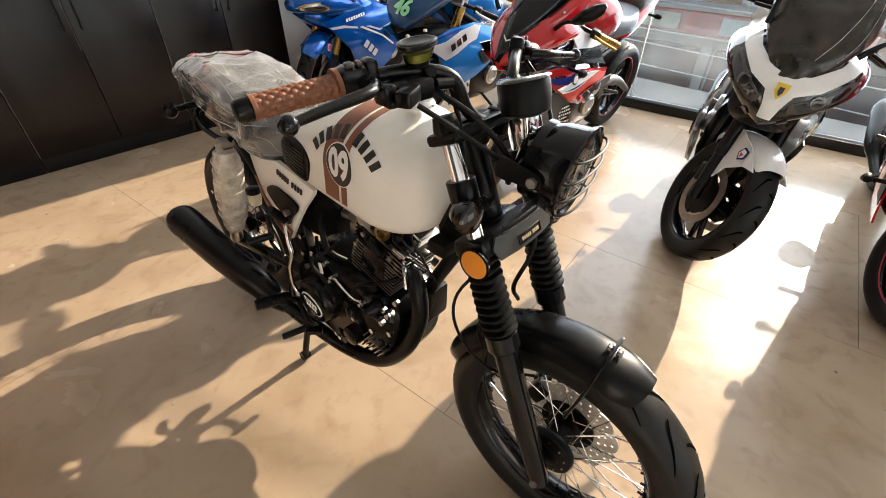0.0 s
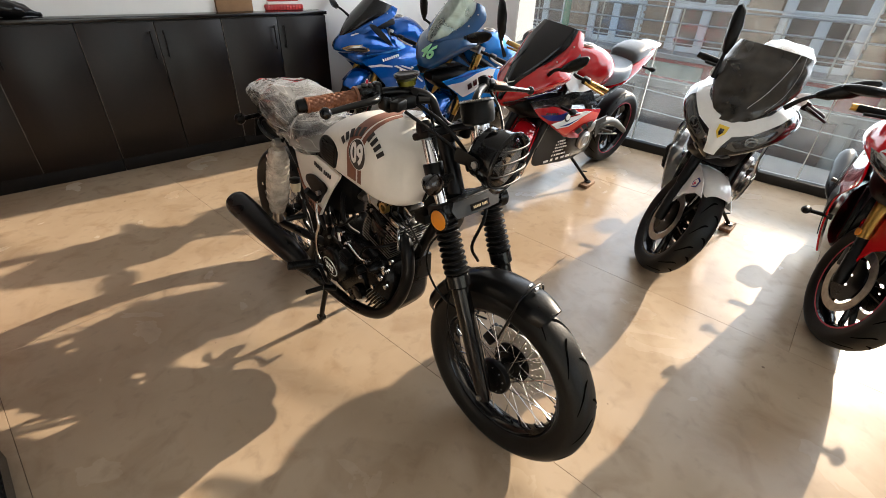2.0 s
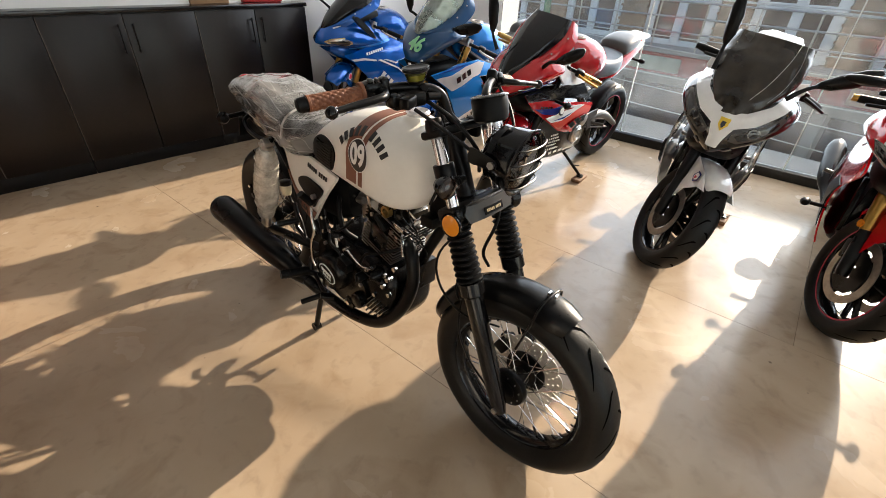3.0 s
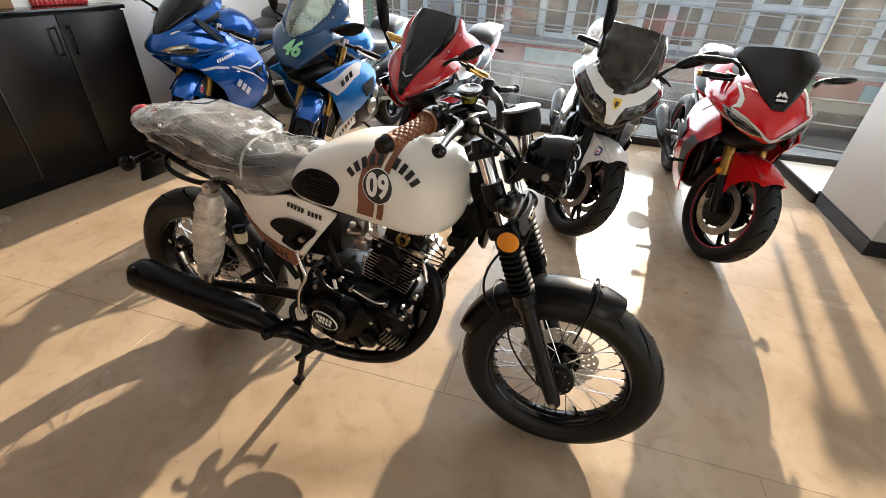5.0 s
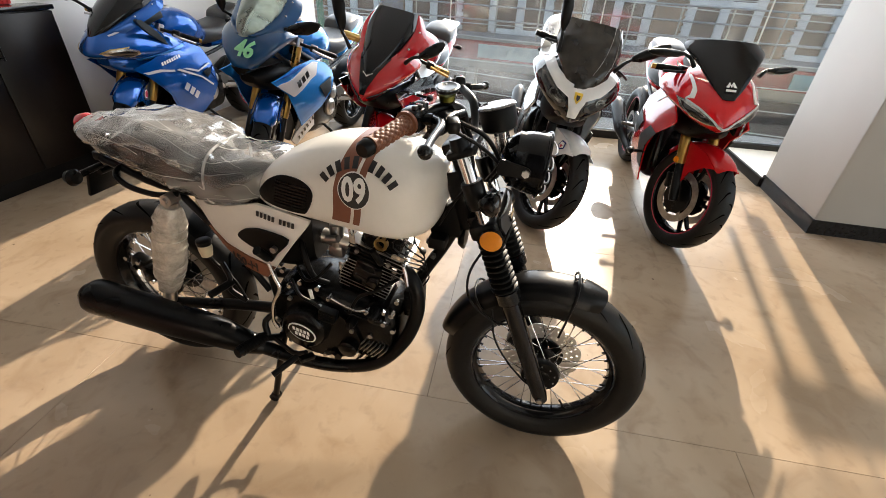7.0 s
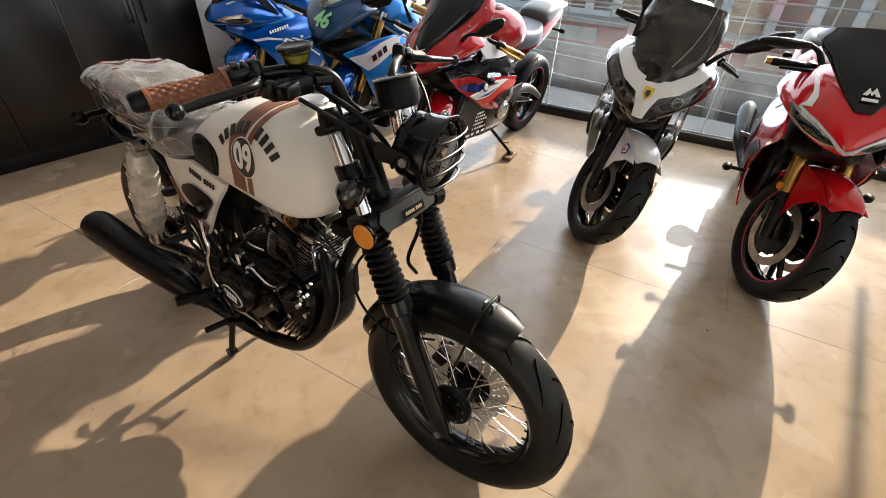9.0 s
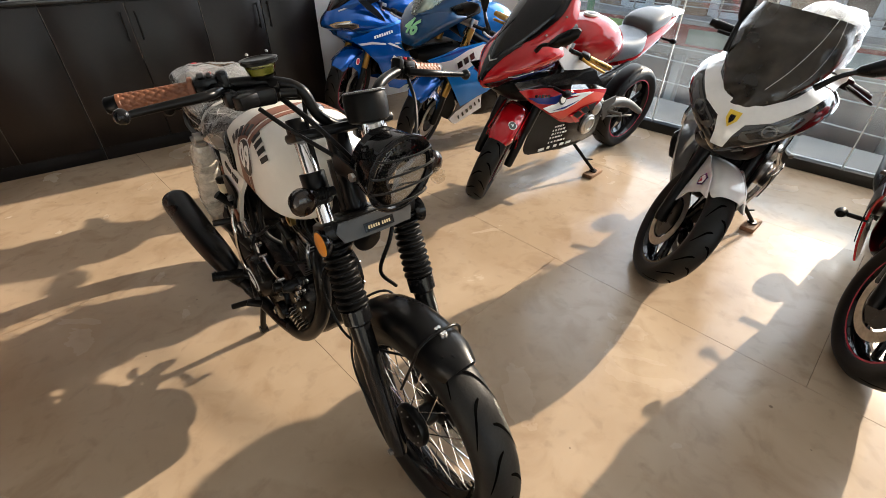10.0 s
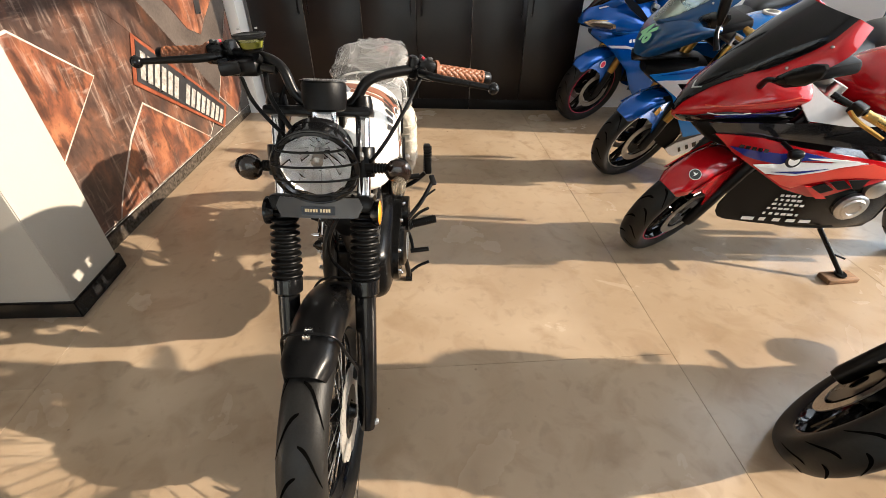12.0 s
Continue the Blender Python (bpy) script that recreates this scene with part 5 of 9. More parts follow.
part("breather_hose", tube([(-0.70, -0.06, 0.53), (-0.73, -0.10, 0.58), (-0.76, -0.09, 0.66), (-0.79, -0.05, 0.70)], 0.009, 10, 5), M["matte"], R)
part("oil_line", tube([(-0.62, -0.135, 0.50), (-0.57, -0.125, 0.475), (-0.53, -0.12, 0.47)], 0.004, 10, 5), M["engine"], eng, "bright steel pipe")
part("starter_motor", turned([(-0.07, 0.0001), (-0.07, 0.026), (-0.06, 0.03), (0.05, 0.03), (0.055, 0.0001)], 22, "Y", (-0.53, -0.03, 0.50)), M["engine"], eng)
part("canister", turned([(0, 0.0001), (0, 0.016), (0.035, 0.018), (0.042, 0.012), (0.045, 0.0001)], 18, "X", (-0.545, -0.105, 0.462)), M["engine"], eng, "small black canister")
part("wiring", joined(*[tube([(-0.40 - 0.02 * k, -0.05 - 0.01 * k, 0.80), (-0.42 - 0.03 * k, -0.08, 0.76 - 0.02 * k), (-0.39, -0.07 + 0.01 * k, 0.70 - 0.02 * k), (-0.42, -0.04, 0.66 - 0.03 * k)], 0.0025, 6, 5) for k in range(5)]), M["matte"], R)
for x, z, ln in ((-0.38, 0.745, 0.02), (-0.40, 0.71, 0.018), (-0.37, 0.70, 0.015)):
    part("connector", box((ln, 0.016, 0.012), (x, -0.055, z), 0.002, rot=(10, 30, 20)), M["grey_plate"], R)
part("horn", turned([(-0.012, 0.0001), (-0.012, 0.03), (0.0, 0.04), (0.008, 0.04), (0.012, 0.02), (0.014, 0.0001)], 24, "X", (-0.30, 0.03, 0.735)), M["black"], R)

# exhaust
ex = part("exhaust_pipe", tube([(-0.50, -0.035, 0.635), (-0.45, -0.05, 0.622), (-0.415, -0.062, 0.575), (-0.408, -0.07, 0.49), (-0.445, -0.085, 0.375), (-0.53, -0.105, 0.275), (-0.66, -0.12, 0.235), (-0.80, -0.145, 0.255), (-0.93, -0.18, 0.315)], 0.0225, 18, 6), M["black"], R, "matt black exhaust pipe")
part("exhaust_flange", turned([(-0.008, 0.0001), (-0.008, 0.036), (0.006, 0.036), (0.008, 0.0001)], 18, "X", (-0.478, -0.042, 0.632)), M["chrome"], ex)
part("muffler", tube([(-0.90, -0.172, 0.302), (-0.95, -0.186, 0.325), (-1.05, -0.203, 0.362), (-1.20, -0.218, 0.39), (-1.34, -0.226, 0.414), (-1.43, -0.232, 0.430), (-1.455, -0.234, 0.435), (-1.48, -0.236, 0.440)], [0.026, 0.038, 0.050, 0.055, 0.057, 0.058, 0.054, 0.034], 28, 4), M["black"], ex, "satin black tapered muffler")
part("heat_shield", joined(box((0.05, 0.006, 0.05), (-0.468, -0.03, 0.70), 0.004, rot=(0, 25, 0)), box((0.03, 0.03, 0.006), (-0.47, -0.04, 0.66), 0.002)), M["chrome"], eng, "bright bracket")

# rear wheel, swing arm, shock absorbers
RX = Vector((-1.375, 0.012, 0.350))
spoked_wheel(R, "rear_wheel", RX, 0.318, 0.062, 0.222, 1, True)
part("swing_arm", joined(*[tube([(-0.86, s * 0.095, 0.415), (-1.0, s * 0.10, 0.40), (-1.20, s * 0.105, 0.365), (-1.40, s * 0.105, 0.325)], 0.019, 12, 3) for s in (-1, 1)], rod((-0.87, -0.11, 0.41), (-0.87, 0.11, 0.41), 0.022)), M["black"], R, "black swing arm")
for s in (-1, 1):
    sh = part("shock_absorber", rod((-1.150, s * 0.128, 0.775), (-1.275, s * 0.128, 0.38), 0.022, 16), M["steel"], R, "shock absorber wrapped in bubble film")
    part("film_sleeve", film_over([(-0.01, -0.024, 0.024, 0.026), (0.02, -0.036, 0.036, 0.036), (0.08, -0.044, 0.044, 0.040), (0.18, -0.047, 0.045, 0.042), (0.25, -0.042, 0.040, 0.040), (0.29, -0.034, 0.034, 0.036), (0.33, -0.028, 0.028, 0.028)], 0.0, 0.0032, 26, 14, 64), M["bubble"], sh, "rolled bubble film",
         Matrix.Translation((-1.158, s * 0.13, 0.75)) @ Vector((-0.30, 0, -0.95)).to_track_quat("X", "Z").to_matrix().to_4x4())
    turns = [(0.03 + 0.24 * k / 120, 0.0445 * math.cos(2 * math.pi * 6.5 * k / 120), 0.0475 * math.sin(2 * math.pi * 6.5 * k / 120) - 0.001) for k in range(121)]
    part("film_turn", tube(turns, 0.0022, 6, 1), M["bubble"], sh, "overlapping edge of the wound film",
         Matrix.Translation((-1.158, s * 0.13, 0.75)) @ Vector((-0.30, 0, -0.95)).to_track_quat("X", "Z").to_matrix().to_4x4())
    part("upper_mount", joined(turned([(-0.02, 0.0001), (-0.02, 0.018), (0.02, 0.018), (0.02, 0.0001)], 18, "Y", (-1.147, s * 0.128, 0.785)), bolt((-1.147, s * 0.152, 0.785), 0.01, 0.006)), M["steel"], sh)
    part("rear_indicator", joined(turned([(-0.02, 0.0001), (-0.018, 0.02), (0.0, 0.026), (0.012, 0.018), (0.016, 0.0001)], 18, "X", (-1.450, s * 0.150, 0.812)), rod((-1.445, s * 0.06, 0.82), (-1.450, s * 0.140, 0.813), 0.01)), M["black"], R, "black rear indicator")
    part("rear_peg", joined(rod((-1.02, s * 0.11, 0.50), (-1.04, s * 0.19, 0.50), 0.012), tube([(-1.05, s * 0.10, 0.56), (-1.02, s * 0.115, 0.52), (-1.03, s * 0.115, 0.47), (-0.98, s * 0.11, 0.43)], 0.009, 8, 3)), M["black"], R)
rr = part("rear_reservoir", turned([(-0.028, 0.0001), (-0.028, 0.017), (-0.004, 0.021), (0.012, 0.021), (0.014, 0.0001)], 18, "Z", (-1.095, -0.105, 0.612)), mat("cream_plastic", (0.62, 0.55, 0.38), 0.35, vary=0.06), R, "small cream brake fluid cup")
part("lid", turned([(0.014, 0.0001), (0.014, 0.023), (0.028, 0.023), (0.031, 0.018), (0.031, 0.0001)], 18, "Z", (-1.095, -0.105, 0.612)), M["black"], rr, "black lid")
part("hose", tube([(-1.095, -0.10, 0.585), (-1.08, -0.095, 0.55), (-1.02, -0.10, 0.50), (-0.98, -0.11, 0.44)], 0.005, 8, 5), M["matte"], rr)
part("rear_caliper", joined(box((0.06, 0.04, 0.05), (-1.405, -0.075, 0.475), 0.01, rot=(0, 20, 0)), box((0.035, 0.03, 0.07), (-1.375, -0.085, 0.44), 0.008), rod((-1.42, -0.06, 0.46), (-1.42, -0.105, 0.46), 0.011)), M["black"], R, "black rear brake caliper")
for x, z in ((-1.435, 0.50), (-1.36, 0.415), (-1.39, 0.49)):
    part("bolt", bolt((x, -0.10, z), 0.008, 0.007), M["chrome"], R)
part("rear_mudguard", arc_guard(0.328, 0.058, 8, 40, 0.015), M["matte"], R, "black rear mudguard", Matrix.Translation(RX))
part("tail_lamp", joined(turned([(-0.03, 0.0001), (-0.03, 0.028), (-0.005, 0.034), (0.01, 0.03), (0.02, 0.0001)], 22, "X", (-1.505, 0.0, 0.925))), M["red_lens"], R, "red tail lamp")
part("tail_bracket", joined(box((0.10, 0.06, 0.03), (-1.46, 0, 0.83), 0.008), rod((-1.45, -0.07, 0.80), (-1.45, 0.07, 0.80), 0.01), box((0.012, 0.12, 0.09), (-1.53, 0, 0.74), 0.004, rot=(0, 18, 0))), M["matte"], R, "black number plate bracket")
part("grab_rail", tube([(-1.13, -0.115, 0.795), (-1.20, -0.13, 0.79), (-1.30, -0.125, 0.805), (-1.345, -0.09, 0.835), (-1.35, 0.09, 0.835), (-1.30, 0.125, 0.805), (-1.20, 0.13, 0.79), (-1.13, 0.115, 0.795)], 0.0085, 10, 5), M["black"], R, "black grab rail")
part("chain_guard", plate([(-0.98, 0.47), (-1.36, 0.41), (-1.36, 0.37), (-0.98, 0.43)], lambda x, z: (x, 0.075, z), 0.01, 1), M["black"], R)

# stand, pegs, pedals
st = part("centre_stand", joined(*[tube([(-0.86, s * 0.10, 0.33), (-0.885, s * 0.125, 0.20), (-0.905, s * 0.143, 0.085), (-0.915, s * 0.147, 0.03)], 0.0115, 12, 3) for s in (-1, 1)], rod((-0.86, -0.12, 0.32), (-0.86, 0.12, 0.32), 0.014)), M["black"], R, "black steel centre stand")
for s in (-1, 1):
    part("stand_foot", turned([(-0.012, 0.0001), (-0.014, 0.018), (0.014, 0.018), (0.012, 0.0001)], 16, "Y", (-0.918, s * 0.147, 0.0285)), M["black"], st)
part("stand_tang", tube([(-0.905, 0.145, 0.06), (-0.94, 0.185, 0.075), (-0.95, 0.24, 0.10)], 0.007, 10, 4), M["black"], st)
for s in (-1, 1):
    pg = part("foot_peg", rod((-0.895, s * 0.165, 0.345), (-0.925, s * 0.265, 0.355), 0.017, 14), M["matte"], R, "ribbed black rubber foot peg")
    part("peg_ribs", joined(*[turned([(-0.002, 0.0185), (-0.002, 0.02), (0.002, 0.02), (0.002, 0.0185)], 14, "Y", (-0.898 - 0.003 * k, s * (0.175 + k * 0.0095), 0.346 + 0.001 * k), closed=True) for k in range(9)]), M["matte"], pg)
    part("peg_arm", joined(rod((-0.87, s * 0.12, 0.31), (-0.895, s * 0.17, 0.342), 0.012), tube([(-0.86, s * 0.11, 0.42), (-0.90, s * 0.14, 0.39), (-0.89, s * 0.155, 0.345)], 0.011, 10, 3)), M["black"], pg)
part("brake_pedal", joined(tube([(-0.87, -0.15, 0.33), (-0.80, -0.165, 0.30), (-0.745, -0.175, 0.325)], 0.008, 10, 4), box((0.05, 0.026, 0.014), (-0.735, -0.19, 0.32), 0.004, rot=(0, 10, 55))), M["black"], R, "black brake pedal")
part("brake_pedal_pad", rod((-0.775, -0.165, 0.298), (-0.83, -0.245, 0.268), 0.0105, 12), M["matte"], R)
part("kick_lever", joined(tube([(-0.838, -0.155, 0.64), (-0.815, -0.168, 0.60), (-0.803, -0.172, 0.565), (-0.835, -0.17, 0.50), (-0.85, -0.165, 0.43), (-0.842, -0.16, 0.395)], [0.005, 0.006, 0.0065, 0.006, 0.006, 0.008], 12, 5)), M["chrome"], R, "polished steel kick lever")
sst = part("side_stand", tube([(-0.895, 0.150, 0.375), (-0.955, 0.205, 0.425), (-1.015, 0.246, 0.482)], [0.010, 0.0095, 0.009], 12, 4), M["black"], R, "black side stand folded up")
part("stand_pad", box((0.05, 0.024, 0.014), (-1.025, 0.250, 0.489), 0.005, rot=(0, 30, 20)), M["black"], sst)
part("stand_tang", tube([(-0.965, 0.213, 0.434), (-0.975, 0.238, 0.452), (-0.985, 0.262, 0.466)], 0.0045, 8, 3), M["black"], sst)
fp = part("folded_peg", box((0.034, 0.030, 0.13), (-1.06, 0.226, 0.572), 0.008, rot=(4, -6, 0)), M["matte"], R, "ribbed black pillion peg folded up")
part("peg_ribs", joined(*[box((0.037, 0.034, 0.005), (-1.06, 0.226, 0.525 + 0.012 * k), 0.001, seg=1) for k in range(9)]), M["matte"], fp)
part("peg_arm", tube([(-1.05, 0.12, 0.44), (-1.05, 0.165, 0.465), (-1.06, 0.215, 0.505)], 0.010, 10, 4), M["black"], fp)
part("kick_rubber", rod((-0.840, -0.15, 0.655), (-0.845, -0.185, 0.70), 0.013, 14), M["matte"], R)
part("gear_lever", joined(tube([(-0.90, 0.14, 0.33), (-0.84, 0.165, 0.295), (-0.775, 0.175, 0.29)], 0.007, 10, 4), rod((-0.775, 0.165, 0.29), (-0.778, 0.24, 0.30), 0.010, 12), tube([(-0.90, 0.15, 0.34), (-0.94, 0.19, 0.37), (-0.965, 0.235, 0.385)], 0.007, 8, 3)), M["black"], R, "black gear lever")

# ---- the row of sports motorcycles along the window ----
def paint(name, color, rough=0.2, metal=0.0):
    return mat(name, color, rough, metal, vary=0.05, scale=3, coat=0.9, rough_vary=0.03, spec=0.2)


M.update(
    dark_film=mat("film_over_dark_screen", (0.034, 0.028, 0.020), 0.24, vary=0.45, scale=7, spec=0.45, bump=0.5, bump_scale=22, rough_vary=0.12),
    # Black seat vinyl with the window's bluish sheen put into its colour.
    seat_sheen=mat("sheen_painted_vinyl", (0.10, 0.125, 0.15), 0.34, spec=0.6, vary=0.15, bump=0.15, bump_scale=300),
    lamp_dim=mat("dim_lamp_chrome", (0.16, 0.155, 0.145), 0.25, metal=0.8, vary=0.1),
    cast_disc=mat("drilled_disc_steel", (0.46, 0.42, 0.37), 0.36, metal=0.9, vary=0.2, scale=25),
    cast=mat("cast_grey_alloy", (0.085, 0.08, 0.073), 0.42, metal=0.3, vary=0.12, scale=9),
    p_red=paint("red_paint", (0.40, 0.005, 0.009), 0.16), p_red2=paint("bright_red_paint", (0.58, 0.007, 0.011), 0.16), p_white=paint("white_paint", (0.75, 0.75, 0.74)),
    p_blue=paint("royal_blue_paint", (0.002, 0.092, 0.41), 0.17, 0.5), p_teal=paint("petrol_blue_paint", (0.003, 0.055, 0.16), 0.32), p_sky=paint("sky_blue_paint", (0.012, 0.20, 0.62), 0.2, 0.35),
    p_silver=paint("silver_paint", (0.55, 0.55, 0.56), 0.32), p_navy=paint("navy_paint", (0.01, 0.02, 0.16)), p_dark=paint("dark_grey_paint", (0.012, 0.0115, 0.012), 0.13), p_pink=paint("salmon_red_paint", (0.62, 0.07, 0.045)),
    mint=mat("mint_decal", (0.30, 0.75, 0.42), 0.45, vary=0.04), rim_red=mat("red_pinstripe", (0.5, 0.02, 0.06), 0.4),
    dark_lens=mat("smoked_lamp_lens", (0.010, 0.010, 0.011), 0.08, coat=0.6, vary=0.2), lamp_in=mat("lamp_chrome", (0.45, 0.42, 0.38), 0.25, metal=0.8),
    screen_dark=mat("dark_tinted_screen", (0.003, 0.003, 0.0035), 0.12, coat=0.0, spec=0.35, vary=0.1, rough_vary=0.03))


class Body:
    """A lofted shell whose flanks can carry plates; wide: how far up its widest line lies, low: how sharply it narrows below that."""

    def __init__(self, rows, power, wide=0.5, low=None):
        self.rows, self.p, self.w, self.q = rows, power, wide, low or power
        a = smooth_line([(q[0], q[1], q[2]) for q in rows], 4)
        b = smooth_line([(q[0], q[3], 0) for q in rows], 4)
        order = sorted(range(len(a)), key=lambda i: a[i].x)
        self.x, self.zb, self.zt, self.hw = [a[i].x for i in order], [a[i].y for i in order], [a[i].z for i in order], [b[i].y for i in order]

    def ring(self, x, zb, zt, hw, n):
        zw, out = zb + self.w * (zt - zb), []
        for k in range(n):
            c, d = math.cos(2 * math.pi * k / n), math.sin(2 * math.pi * k / n)
            q = self.p if d >= 0 else self.q
            out.append((x, hw * math.copysign(abs(c) ** (2 / q), c), zw + (zt - zw if d >= 0 else zw - zb) * math.copysign(abs(d) ** (2 / q), d)))
        return out

    def mesh(self, n=40):
        return loft([self.ring(a, b, c, d, n) for a, b, c, d in self.rows], 4)

    def half(self, z, zb, zt, hw):
        """Half the width at height z."""
        zw = zb + self.w * (zt - zb)
        up = z >= zw
        k = np.clip(np.where(up, (z - zw) / np.maximum(1e-3, zt - zw), (zw - z) / np.maximum(1e-3, zw - zb)), 0, 1)
        q = np.where(up, self.p, self.q)
        return hw * (1 - k**q) ** (1 / q)

    def side(self, s, lift=0.002):
        def place(x, z):
            zb, zt, hw = np.interp(x, self.x, self.zb), np.interp(x, self.x, self.zt), np.interp(x, self.x, self.hw)
            z = min(zt - 0.01 * (zt - zb), max(zb + 0.01 * (zt - zb), z))
            return (x, s * (float(self.half(z, zb, zt, hw)) + lift), z)
        return place

    def front(self, lift=0.003):
        """Lay (y, z) on the nose, seen from ahead."""
        xs = np.linspace(self.x[-1], self.x[0], 260)
        zb, zt, hw = (np.interp(xs, self.x, q) for q in (self.zb, self.zt, self.hw))

        def place(y, z):
            inside = (self.half(z, zb, zt, hw) >= abs(y)) & (z <= zt) & (z >= zb)
            return (float(xs[int(np.argmax(inside))] if inside.any() else xs[-1]) + lift, y, z)
        return place


def alloy_wheel(parent, name, m, r, hw, rim, stripe, discs=(1, -1), spokes=5, disc_r=0.14):
    w = part(name, tyre(r, hw, rim, 56), M["rubber"], parent, "road tyre on a black alloy wheel", m)
    part("tread", tread(r, hw, rim, 16, 0.12), M["groove_shade"], w, "", m)
    h = hw * 0.72
    part("rim", turned([(-h, rim + 0.006), (-h, rim - 0.004), (-h * 0.5, rim - 0.02), (h * 0.5, rim - 0.02), (h, rim - 0.004), (h, rim + 0.006), (h * 0.6, rim - 0.001), (-h * 0.6, rim - 0.001)], 48, "Y", closed=True), M["gloss"], w, "", m)
    for s in (-1, 1):
        if stripe:
            part("rim_stripe", turned([(s * (h + 0.001), rim - 0.003), (s * (h + 0.001), rim + 0.004), (s * (h - 0.002), rim + 0.004), (s * (h - 0.002), rim - 0.003)], 48, "Y", closed=True), stripe, w, "thin coloured rim stripe", m)
    part("hub", turned([(-0.055, 0.0001), (-0.055, 0.02), (-0.03, 0.04), (0.03, 0.04), (0.055, 0.02), (0.055, 0.0001)], 24, "Y"), M["black"], w, "", m)
    for k in range(spokes):
        a = 2 * math.pi * k / spokes
        for d in (-0.16, 0.16):
            p0, p1 = Vector((0.03 * math.sin(a), 0, 0.03 * math.cos(a))), Vector(((rim - 0.012) * math.sin(a + d), 0, (rim - 0.012) * math.cos(a + d)))
            part("wheel_spoke", tube([p0, (p0 + p1) / 2, p1], [0.017, 0.013, 0.012], 8, 2), M["gloss"], w, "", m)
    for s in discs:
        part("brake_disc", wave_disc(disc_r, disc_r * 0.74, 0.004, 36, 0), M["cast_disc"], w, "drilled steel brake disc", m @ Matrix.Translation((0, s * 0.062, 0)))
        part("disc_carrier", turned([(-0.003, 0.03), (-0.003, disc_r * 0.68), (0.003, disc_r * 0.68), (0.003, 0.03)], 10, "Y", closed=True), M["black"], w, "", m @ Matrix.Translation((0, s * 0.06, 0)))
    return w


STANDS = []


